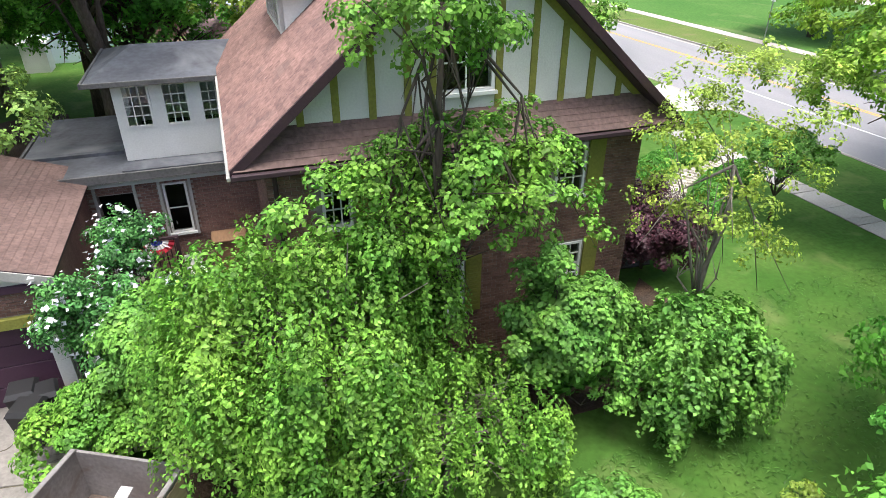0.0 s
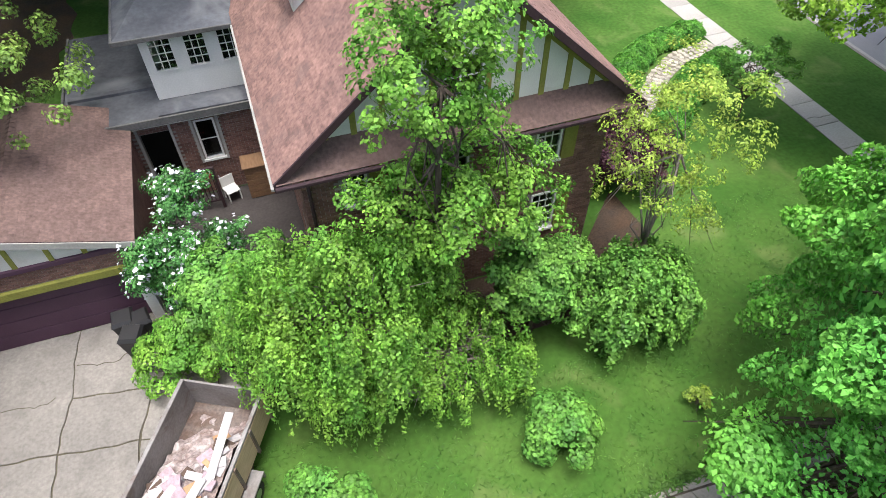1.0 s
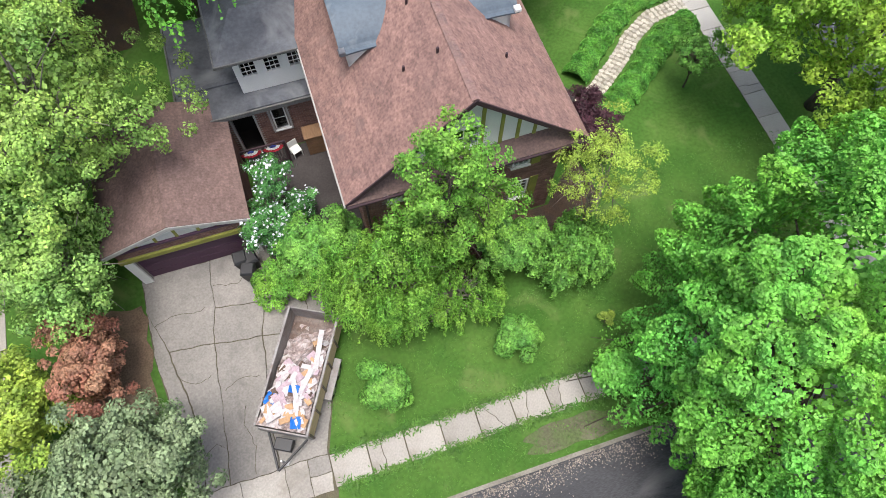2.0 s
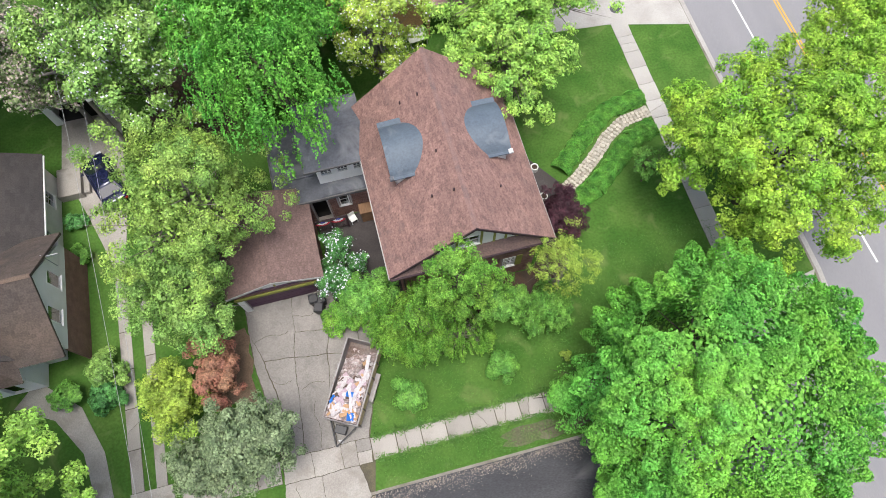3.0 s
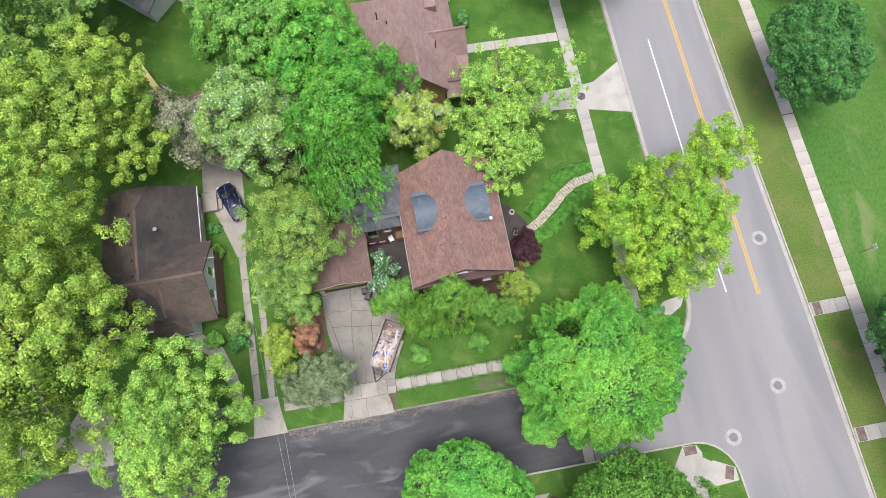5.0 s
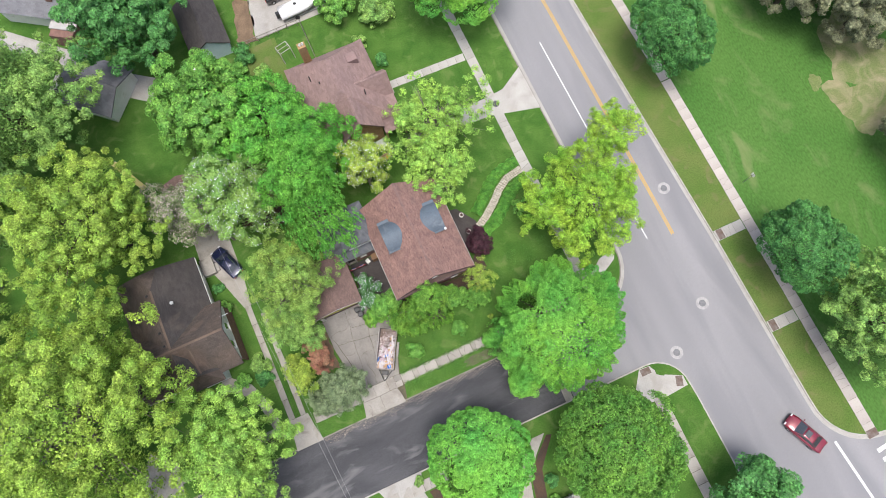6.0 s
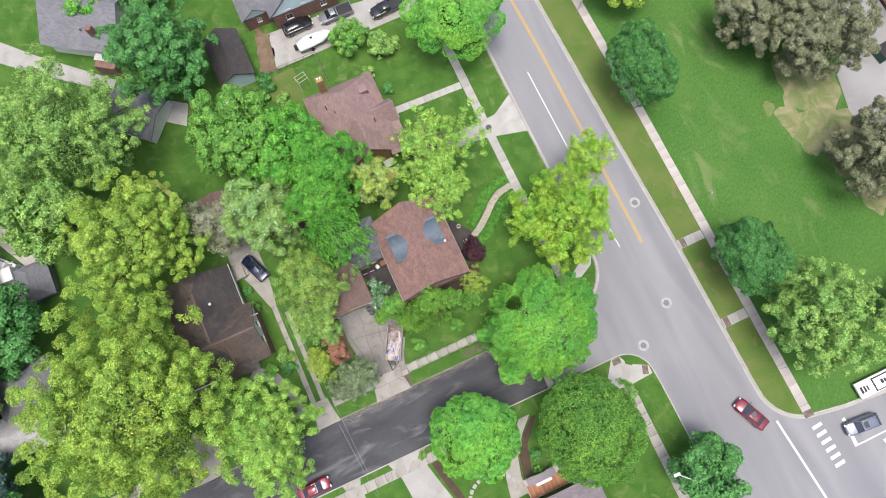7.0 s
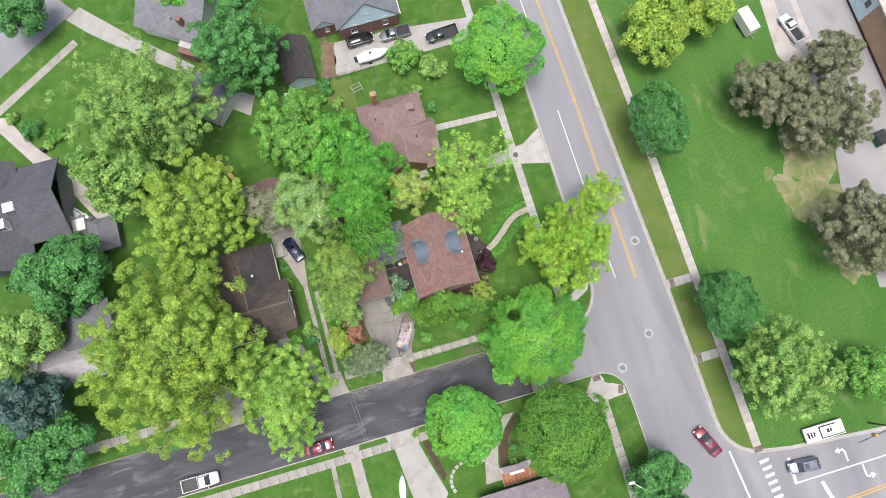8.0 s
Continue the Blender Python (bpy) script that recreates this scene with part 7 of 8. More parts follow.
tree("garden_tree", "green tree in the far corner garden", -47.4, 79.0, 3.8, 3.4, 1.8, 10, "deep", 8000, 0.3, 60, 0.95, 0.2, 46)
tree("garden_tree", "green tree behind a grey house", -20.5, 74.5, 3.6, 3.4, 1.8, 8, "bright", 6000, 0.3, 50, 0.95, 0.2, 47)
tree("garden_tree", "green tree in a back garden", -14.0, 73.0, 4.6, 4.4, 1.8, 9, "deep", 8000, 0.32, 60, 0.95, 0.2, 48)

# trees and shrubs close to the house
tree("young_maple", "young green tree in front of the gable", 3.3, 10.4, 1.75, 1.5, 6.4, 11.9, "young", 9600, 0.105, 190, 0.25, 0.1, 51, ragged=0.7, inner=0.7, gap=0.1, limbs=30, shell=0.35, fill=0.0, core=0, boughs=30, more=[(0.3, 0.0, 3.1, 1.7, 4.1, 7.4, 1.4)])
tree("weeping_mulberry", "weeping green tree trailing over the driveway's edge", 0.9, 10.2, 2.9, 2.1, 1.0, 6.1, "young", 70000, 0.098, 260, 0.4, 0.14, 52, hang=2.0, ragged=0.7, limbs=70, strands=2000, fill=0.08, bark="grey_bark")
tree("weeping_mulberry", "weeping green shrub under the window", 3.0, 9.1, 2.3, 1.4, 0.6, 3.3, "young", 19000, 0.095, 150, 0.34, 0.08, 53, hang=1.3, ragged=0.5, gap=0.15, limbs=60, bark="grey_bark", strands=520, fill=0.0)
tree("lilac_shrub", "dense dark green shrub at the house corner", 8.6, 9.0, 1.8, 1.6, 0.3, 3.5, "fresh", 21000, 0.115, 150, 0.34, 0.08, 54, ragged=0.9, category="shrub", hang=0.9, strands=900)
tree("lilac_shrub", "green leafy shrub beside the wall", 6.0, 9.9, 1.8, 1.4, 0.4, 4.3, "fresh", 22000, 0.11, 170, 0.28, 0.08, 154, ragged=0.95, category="shrub", shell=0.3, inner=0.5)
tree("golden_tree", "small golden yellow-green tree at the house corner", 9.5, 10.1, 2.1, 2.1, 2.6, 9.2, "golden", 8600, 0.085, 220, 0.24, 0.09, 55, bark="grey_bark", ragged=0.7, inner=0.6, gap=0.15, limbs=15, shell=0.3, fill=0.0, core=1)
tree("barberry_shrub", "dark plum-leaved shrub beside the patio", 12.0, 14.7, 1.6, 1.75, 0.2, 2.7, "plum", 15000, 0.1, 110, 0.3, 0.05, 56, category="shrub", ragged=0.75, inner=0.5, shell=0.4, core=4)
tree("climbing_rose", "rose bush full of white flowers by the garage", -2.9, 14.6, 1.3, 1.5, 0.3, 3.4, "deep", 11000, 0.085, 150, 0.24, 0.06, 57, bloom=("petal", 800), petal=0.13, ragged=1.0, category="shrub", shell=0.25, inner=0.8, gap=0.2, boughs=18, fill=0.05, core=4, more=[(0.5, 1.8, 1.0, 1.0, 1.6, 4.2, 0.5), (-0.8, -0.3, 0.7, 0.9, 1.2, 3.9, 0.35), (1.3, 0.8, 0.8, 0.8, 0.3, 2.6, 0.3)])
tree("green_shrub", "leafy green shrub beside the court", -1.4, 13.0, 1.6, 1.4, 0.2, 3.6, "fresh", 15000, 0.11, 80, 0.38, 0.06, 58, category="shrub", ragged=0.35)
tree("green_shrub", "yellow-green shrub above the low wall", -3.2, 12.4, 1.3, 0.8, 0.1, 1.5, "young", 7000, 0.1, 50, 0.3, 0.04, 59, category="shrub", ragged=0.35)
tree("round_shrub", "small round green shrub on the lawn", -0.95, 6.55, 0.95, 0.9, 0.1, 2.2, "fresh", 6500, 0.11, 45, 0.32, 0.04, 60, category="shrub", ragged=0.4)
tree("round_shrub", "small round green shrub on the lawn", 5.0, 6.5, 0.8, 0.75, 0.1, 1.7, "fresh", 5000, 0.11, 40, 0.3, 0.04, 61, category="shrub", ragged=0.4)
tree("olive_tree", "grey-green olive-leaved small tree by the pavement", -9.7, 6.3, 2.8, 2.5, 0.8, 7.0, "olive", 26000, 0.12, 190, 0.36, 0.12, 62, bark="grey_bark", ragged=0.6, inner=0.5, shell=0.4, core=5)
tree("olive_tree", "grey-green olive-leaved small tree by the pavement", -12.3, 6.0, 2.5, 2.3, 0.8, 5.4, "olive", 16000, 0.12, 140, 0.34, 0.1, 162, bark="grey_bark", ragged=0.6, inner=0.5, shell=0.4, core=5)
tree("golden_shrub", "yellow-green shrub between two drives", -13.7, 10.2, 1.9, 2.8, 0.4, 5.0, "golden", 13000, 0.12, 190, 0.3, 0.08, 63, ragged=0.95, inner=0.5, bark="grey_bark", shell=0.4, core=5)
tree("rust_shrub", "rusty red leaved shrub beside the driveway", -11.1, 11.1, 1.35, 2.0, 0.3, 4.3, "red", 14000, 0.11, 110, 0.28, 0.06, 64, category="shrub", ragged=0.6, shell=0.4, core=4)
tree("sapling", "thin sapling with sparse leaves on the lawn", 18.6, 15.8, 1.3, 1.3, 1.4, 3.6, "fresh", 2600, 0.12, 70, 0.22, 0.05, 65, ragged=0.6, inner=0.6, limbs=40, shell=0.3, fill=0.0)
tree("round_shrub", "clipped round shrub beside the parking strip", 10.7, 52.5, 2.3, 2.3, 0.1, 3.8, "fresh", 6000, 0.22, 60, 0.5, 0.08, 66, category="shrub", ragged=0.12)
tree("round_shrub", "loose green shrub on the lawn", 14.7, 49.0, 2.2, 2.0, 0.1, 2.8, "feather", 4500, 0.24, 50, 0.5, 0.06, 67, category="shrub", ragged=0.4)
for i, (x, y, rr) in enumerate(((-18.9, 24.6, 0.6), (-18.9, 21.8, 0.7), (-17.9, 13.6, 1.0), (-18.2, 12.0, 0.9), (-20.4, 12.8, 0.8), (10.8, 46.2, 0.9), (12.4, 42.6, 0.8), (10.2, 44.4, 0.7), (-55.2, 64.2, 0.9), (-52.4, 61.0, 1.5), (-49.1, 58.8, 1.2), (-50.4, 57.6, 0.7), (-42.0, 4.6, 1.4), (-39.5, 4.5, 1.3), (-37.4, 4.6, 1.1), (-3.4, 52.0, 1.2), (-5.0, 50.2, 1.0), (-2.4, 48.4, 0.9), (6.4, -13.5, 0.7), (5.6, -15.8, 0.6), (-7.2, -6.8, 0.5))):
    tree("round_shrub", "small leafy green garden shrub", x, y, rr, rr, 0.05, rr * 1.5, ("deep", "fresh", "feather")[i % 3], int(1800 * rr + 600), 0.16, 30, rr * 0.33, 0.04, 200 + i, category="shrub", ragged=0.3)

tree("round_shrub", "tiny yellow-green shrub on the lawn", 9.03, 6.04, 0.32, 0.3, 0.05, 0.75, "golden", 900, 0.07, 24, 0.12, 0.015, 69, category="shrub", ragged=0.6, fill=0.0, core=2)

# low hedge along both sides of the stone path
for nm, pts, hw in (("low_hedge", [(12.6, 16.3), (14.4, 17.0), (16.3, 18.4), (18.1, 19.9), (20.0, 20.6)], 1.0), ("low_hedge", [(12.5, 18.9), (13.9, 20.1), (15.5, 21.5), (17.3, 22.7), (20.2, 23.2)], 0.95)):
    r = np.random.default_rng(70)
    ps, ns = [], []
    for a, b in zip(pts, pts[1:]):
        n = 5600
        t = r.random(n)[:, None]
        side = r.uniform(-1, 1, (n, 1))
        d = np.array(b) - np.array(a)
        w = np.array([-d[1], d[0]]) / np.linalg.norm(d)
        q = np.array(a) + d * t
        lump = 0.88 + 0.12 * np.sin(q[:, :1] * 5.1) * np.sin(q[:, 1:] * 4.3)
        q = q + w * side * hw * 0.85 * lump
        z = 0.1 + 0.62 * lump * np.sqrt(np.maximum(1 - side ** 2, 0)) * r.uniform(0.82, 1.1, (n, 1))
        ps.append(np.concatenate([q, z], 1))
        ns.append(np.concatenate([w * side * 0.8, np.full((n, 1), 0.8)], 1))
    p = np.concatenate(ps)
    nr = np.concatenate(ns) + r.normal(scale=0.35, size=p.shape)
    solid(nm, leaf_mesh(nm, p, nr, 0.13 * r.uniform(0.7, 1.3, len(p)), r), LEAF["hedge"], "low bushy green hedge along the stone path", "hedge", kind="stuff")

# grass blades on the front lawn and the verge, taller tufts along the pavement's edges
r = np.random.default_rng(81)
n = 34000
u = r.uniform(-3.6, 21, n)
v = r.uniform(1.9, 13.0, n)
keep = ~((u < 10.6) & (v > 8.6 + 0.1 * np.abs(u - 3))) & ~((v > 3.5) & (v < 4.8)) & (np.sin(u * 1.7 + np.sin(v * 2.3)) * np.sin(v * 1.9 + 1.1 * np.sin(u * 1.3)) > r.uniform(-1.1, 0.5, n))
u, v = u[keep], v[keep]
tu = r.uniform(-3.9, 20, 9000)
tv = np.where(r.random(9000) < 0.5, 3.5, 4.8) + r.normal(scale=0.07, size=9000) * (1 + np.sin(tu * 2.1) ** 2)
u, v = np.concatenate([u, tu]), np.concatenate([v, tv])
h = r.uniform(0.04, 0.11, len(u)) * np.where(np.arange(len(u)) >= len(u) - 9000, 1.5, 1.0)
pos = np.stack([u, v, h * 0.5 + 0.005], 1)
nr = r.normal(size=pos.shape) * np.array([0.6, 0.6, 0.2]) + np.array([0, 0, 1.5])
solid("grass", leaf_mesh("grass", pos, nr, h * 1.4, r, 0.25), M["blade"], "short green grass blades on the front lawn", "grass", kind="stuff")

# ---- vehicles ----
def car(name, label, m, colour, kind="sedan", L=4.6, W=1.82, sunroof=False):
    """A car of its own body, glazing, wheels and lamps; its nose points along x."""
    root = thing(name, label, "car", m)
    h = {"sedan": 0.0, "suv": 0.12, "pickup": 0.12}[kind]
    w = W / 2

    def ring(x, k, zb, zt):
        return [(x, -w * k * 0.85, zb), (x, -w * k, zb + 0.16), (x, -w * k, zt - 0.2), (x, -w * k * 0.94, zt - 0.05), (x, -w * k * 0.72, zt), (x, w * k * 0.72, zt), (x, w * k * 0.94, zt - 0.05), (x, w * k, zt - 0.2), (x, w * k, zb + 0.16), (x, w * k * 0.85, zb)]

    back = [(-0.5, 0.8, 0.42, 0.82), (-0.485, 0.9, 0.3, 0.96), (-0.45, 0.96, 0.24, 1.0)]
    mid = [(-0.3, 1.0, 0.22, 1.0), (-0.1, 1.0, 0.22, 0.98), (0.12, 1.0, 0.22, 0.97), (0.26, 0.99, 0.22, 0.94), (0.38, 0.96, 0.24, 0.86), (0.46, 0.88, 0.27, 0.76), (0.49, 0.78, 0.32, 0.68), (0.5, 0.66, 0.4, 0.6)]
    body = Shape().loft([ring(x * L, k, zb + h * 0.6, zt + h) for x, k, zb, zt in back + mid])
    if kind == "pickup":
        body = Shape().loft([ring(x * L, k, zb + h * 0.6, zt + h) for x, k, zb, zt in [(-0.02, 1.0, 0.22, 0.98)] + mid[2:]])
        bed = Shape()
        z0, z1 = 0.35, 1.1
        bed.box(-0.5 * L, -w, z0, -0.02 * L, -w + 0.09, z1, 0.02).box(-0.5 * L, w - 0.09, z0, -0.02 * L, w, z1, 0.02)
        bed.box(-0.5 * L, -w + 0.09, z0, -0.48 * L, w - 0.09, z1, 0.02).box(-0.06 * L, -w + 0.09, z0, -0.04 * L, w - 0.09, z1)
        part("load_bed", bed, colour, root)
        part("bed_floor", Shape().box(-0.48 * L, -w + 0.09, 0.6, -0.06 * L, w - 0.09, 0.66), M["black"], root, "dark load bed floor")
    part("body", body, colour, root, "", True)
    if kind == "sedan":
        st = [(-0.36, 0.82, 0.0), (-0.22, 0.66, 0.4), (-0.02, 0.66, 0.45), (0.09, 0.68, 0.4), (0.25, 0.84, 0.0)]
        rf = (-0.225, 0.085)
    elif kind == "suv":
        st = [(-0.47, 0.86, 0.0), (-0.43, 0.74, 0.5), (-0.02, 0.72, 0.56), (0.1, 0.72, 0.5), (0.24, 0.85, 0.0)]
        rf = (-0.44, 0.095)
    else:
        st = [(-0.04, 0.84, 0.0), (-0.02, 0.72, 0.5), (0.1, 0.7, 0.54), (0.17, 0.7, 0.5), (0.28, 0.84, 0.0)]
        rf = (-0.025, 0.165)
    base = 0.96 + h
    rows = [[(x * L, -w * max(k, 0.8), base - 0.02), (x * L, -w * k, base + z), (x * L, w * k, base + z), (x * L, w * max(k, 0.8), base - 0.02)] for x, k, z in st]
    part("glazing", Shape().loft(rows), M["car_glass"], root, "dark car windows")
    zt = base + st[2][2]
    n = 6
    roof = []
    for i in range(n + 1):
        x = rf[0] + (rf[1] - rf[0]) * i / n
        z = np.interp(x, [s[0] for s in st], [s[2] for s in st]) + base + 0.018
        kk = np.interp(x, [s[0] for s in st], [s[1] for s in st]) * 1.01
        roof.append([(x * L, -w * kk, z - 0.05), (x * L, -w * kk * 0.9, z), (x * L, w * kk * 0.9, z), (x * L, w * kk, z - 0.05)])
    part("roof", Shape().loft(roof), colour, root, "", True)
    for s in (-1, 1):
        for a, b in ((0, 1), (3, 4)):
            p = rows[a][1 if s < 0 else 2]
            q = rows[b][1 if s < 0 else 2]
            p = (p[0], p[1] * (1.0 if a else 1.02), max(p[2], base - 0.02) + 0.01)
            part("pillar", Shape().tube([p, (q[0], q[1], q[2] + 0.01)], [0.045, 0.045], 6), colour, root)
        part("mirror", Shape().box(0.2 * L, s * w * 1.0 - 0.09 + s * 0.1, base - 0.02, 0.2 * L + 0.12, s * w + 0.09 + s * 0.1, base + 0.13, 0.03), colour, root)
        part("headlight", Shape().box(0.465 * L, s * w * 0.66 - 0.16, 0.62 + h, 0.497 * L, s * w * 0.66 + 0.16, 0.75 + h, 0.02), M["lamp_lens"], root, "clear headlight")
        part("tail_light", Shape().box(-0.502 * L, s * w * 0.7 - 0.14, 0.72 + h, -0.485 * L, s * w * 0.7 + 0.14, 0.9 + h, 0.01), M["tail_lens"], root, "red tail light")
        for x in (-0.3, 0.31):
            y = s * (w - 0.1)
            ty = Shape()
            prof = [(0.2, -0.1), (0.31, -0.11), (0.34, -0.07), (0.34, 0.07), (0.31, 0.11), (0.2, 0.1)]
            nn = 18
            vv = [(x * L + rr * math.cos(TAU * k / nn), y + o, 0.34 + rr * math.sin(TAU * k / nn)) for rr, o in prof for k in range(nn)]
            ff = [(j * nn + k, j * nn + (k + 1) % nn, ((j + 1) % 6) * nn + (k + 1) % nn, ((j + 1) % 6) * nn + k) for j in range(6) for k in range(nn)]
            wheel = part("wheel", Shape().add(vv, ff), M["rubber"], root, "", True)
            part("rim", Shape().tube([(x * L, y - 0.09, 0.34), (x * L, y + 0.09, 0.34)], [0.21, 0.21], 14), M["alloy"], wheel, "silver wheel rim")
    if sunroof:
        part("sunroof", Shape().box(-0.08 * L, -w * 0.42, zt + 0.005, 0.05 * L, w * 0.42, zt + 0.03, 0.008), M["car_glass"], root, "dark glass sunroof")
    return root


C = {
    "navy": plain("navy_car_paint", (0.012, 0.016, 0.055), 0.25, 0.2, coat=1.0),
    "red": plain("red_car_paint", (0.2, 0.012, 0.03), 0.25, 0.2, coat=1.0),
    "silver": plain("blue_silver_car_paint", (0.2, 0.22, 0.28), 0.3, 0.5, coat=1.0),
    "black": plain("black_car_paint", (0.012, 0.012, 0.014), 0.2, 0.0, coat=1.0),
    "white": plain("white_car_paint", (0.72, 0.72, 0.72), 0.3, 0.0, coat=1.0),
    "grey": plain("grey_car_paint", (0.24, 0.25, 0.27), 0.3, 0.4, coat=1.0),
}
car("saloon_car", "dark navy saloon car parked on the concrete court", at(-18.0, 26.0, 0.03, 112), C["navy"], "sedan", 4.5, 1.8)
car("saloon_car", "dark red saloon car with a sunroof on the main road", at(35.7, -20.6, ROADZ, 113), C["red"], "sedan", 4.8, 1.9, True)
car("estate_car", "blue-grey estate car waiting at the crossing", at(48.4, -27.9, ROADZ, 176), C["silver"], "suv", 4.7, 1.88, True)
car("pickup_truck", "white pickup truck on the dark side street", at(-40.2, -4.9, ROADZ, 0), C["white"], "pickup", 5.7, 1.95)
car("saloon_car", "red car parked under an overhanging tree", at(-21.6, -5.0, ROADZ, 0), C["red"], "sedan", 4.4, 1.8)
car("estate_car", "black estate car beside a brick house", at(1.6, 58.4, 0.03, 2), C["black"], "suv", 4.7, 1.88)
car("pickup_truck", "grey pickup truck beside a brick house", at(7.7, 57.9, 0.03, 180), C["grey"], "pickup", 5.4, 1.9)
car("pickup_truck", "black pickup truck on the parking strip", at(15.4, 55.5, 0.03, 183), C["black"], "pickup", 5.6, 1.95)
car("pickup_truck", "white pickup truck on the tan lane", at(73.2, 39.6, 0.04, 105), C["white"], "pickup", 5.4, 1.95)
car("saloon_car", "white car under trees beside a drive", at(-50.6, 41.2, 0.04, -45), C["white"], "sedan", 4.5, 1.8)
car("saloon_car", "silver car beside the dark grey house", at(-47.9, 38.6, 0.04, -48), C["silver"], "sedan", 4.4, 1.8)

# covered boat beside the black car
boat = thing("boat", "white covered motor boat on a trailer", "boat", at(3.0, 55.0, 0.03, 2))
hull = []
for x, k, zt in ((-2.7, 0.85, 1.25), (-2.4, 0.95, 1.3), (-0.5, 1.0, 1.35), (1.0, 0.95, 1.4), (2.0, 0.65, 1.45), (2.6, 0.25, 1.5), (2.75, 0.06, 1.52)):
    hull.append([(x, -0.2 * k, 0.45), (x, -0.95 * k, 0.85), (x, -1.05 * k, zt), (x, 0, zt + 0.22 * k), (x, 1.05 * k, zt), (x, 0.95 * k, 0.85), (x, 0.2 * k, 0.45)])
part("hull", Shape().loft(hull), C["white"], boat, "", True)
cov = [[(x, -0.85 * k, 1.4), (x, -0.5 * k, 1.4 + z), (x, 0.5 * k, 1.4 + z), (x, 0.85 * k, 1.4)] for x, k, z in ((-2.0, 0.8, 0.2), (-1.2, 1.0, 0.45), (0.4, 1.0, 0.5), (1.2, 0.8, 0.12))]
part("cover", Shape().loft(cov), M["white"], boat, "white boat cover")
part("hatch", Shape().box(-0.5, -0.2, 1.88, -0.1, 0.2, 1.93, 0.02), M["black"], boat)
part("outboard_motor", Shape().box(-3.2, -0.25, 0.6, -2.72, 0.25, 1.6, 0.08), M["black"], boat, "black outboard motor")
part("trailer_frame", Shape().box(-2.6, -0.9, 0.3, 2.6, -0.8, 0.4).box(-2.6, 0.8, 0.3, 2.6, 0.9, 0.4).box(-0.8, -0.9, 0.3, -0.6, 0.9, 0.4).box(2.5, -0.06, 0.3, 3.6, 0.06, 0.4).box(2.5, -0.9, 0.3, 2.6, 0.9, 0.4), M["steel"], boat)
for s in (-1, 1):
    part("wheel", Shape().tube([(-0.7, s * 1.0 - 0.09, 0.3), (-0.7, s * 1.0 + 0.09, 0.3)], [0.3, 0.3], 14), M["rubber"], boat)
sb = thing("upturned_boat", "small pale blue upturned boat on the grass", "boat", at(-10.9, -14.3, 0.0, 78))
part("hull", Shape().loft([[(x, -0.6 * k, 0), (x, -0.5 * k, 0.35 * k + 0.05), (x, 0, 0.55 * k + 0.05), (x, 0.5 * k, 0.35 * k + 0.05), (x, 0.6 * k, 0)] for x, k in ((-1.8, 0.7), (-1.0, 0.95), (0.3, 1.0), (1.3, 0.65), (1.9, 0.1))]), M["siding_blue"], sb, "", True)

# ---- the dump trailer with rubble ----
TR = at(-4.18, 8.05, 0.03, -28.5)
tr = thing("dump_trailer", "open steel dump trailer piled with building rubble", "trailer", TR)
tw, tl, z0, z1 = 1.02, 2.4, 0.72, 1.78
part("floor", Shape().box(-tw, -tl, z0 - 0.12, tw, tl, z0), M["rust"], tr, "rusty trailer floor")
for s in (-1, 1):
    part("side_panel", Shape().box(s * tw - 0.03, -tl, z0, s * tw + 0.03, tl, z1, 0.008), M["grey_steel"], tr, "scuffed grey steel side")
    part("top_rail", Shape().box(s * tw - 0.05, -tl, z1, s * tw + 0.05, tl, z1 + 0.06, 0.012), M["grey_steel"], tr)
    for k in range(6):
        y = -tl + 0.06 + k * (2 * tl - 0.16) / 5
        part("post", Shape().box(s * (tw + 0.06) - 0.035, y - 0.035, z0 - 0.1, s * (tw + 0.06) + 0.035, y + 0.045, z1, 0.006), M["rust"], tr)
    part("mudguard", Shape().box(s * (tw + 0.2) - 0.15, -0.75, 0.62, s * (tw + 0.2) + 0.15, 0.85, 0.68, 0.015).box(s * (tw + 0.2) - 0.15, -0.8, 0.45, s * (tw + 0.2) + 0.15, -0.74, 0.68).box(s * (tw + 0.2) - 0.15, 0.84, 0.45, s * (tw + 0.2) + 0.15, 0.9, 0.68), M["grey_steel"], tr, "grey steel mudguard")
    for y in (-0.36, 0.44):
        wheel = part("wheel", Shape().tube([(s * (tw + 0.2) - 0.11, y, 0.33), (s * (tw + 0.2) + 0.11, y, 0.33)], [0.33, 0.33], 18), M["rubber"], tr)
        part("rim", Shape().tube([(s * (tw + 0.2) - 0.118, y, 0.33), (s * (tw + 0.2) + 0.118, y, 0.33)], [0.17, 0.17], 14), M["alloy"], wheel)
for k in range(5):
    y0 = -tl + 0.12 + k * 0.93
    part("plywood_board", Shape().box(tw + 0.035, y0, z0 + 0.02, tw + 0.05, y0 + 0.84, z1 - 0.05), M["pale_wood"], tr, "yellowish plywood board between the posts")
part("end_panel", Shape().box(-tw, tl - 0.03, z0, tw, tl + 0.03, z1 + 0.02, 0.008), M["grey_steel"], tr, "grey steel end wall")
part("end_panel", Shape().box(-tw, -tl - 0.03, z0, tw, -tl + 0.03, z1 - 0.25, 0.008), M["grey_steel"], tr)
for s in (-1, 1):
    part("drawbar", Shape().tube([(s * 0.8, -tl, 0.48), (0, -tl - 1.35, 0.48)], [0.05, 0.05], 6), M["black"], tr)
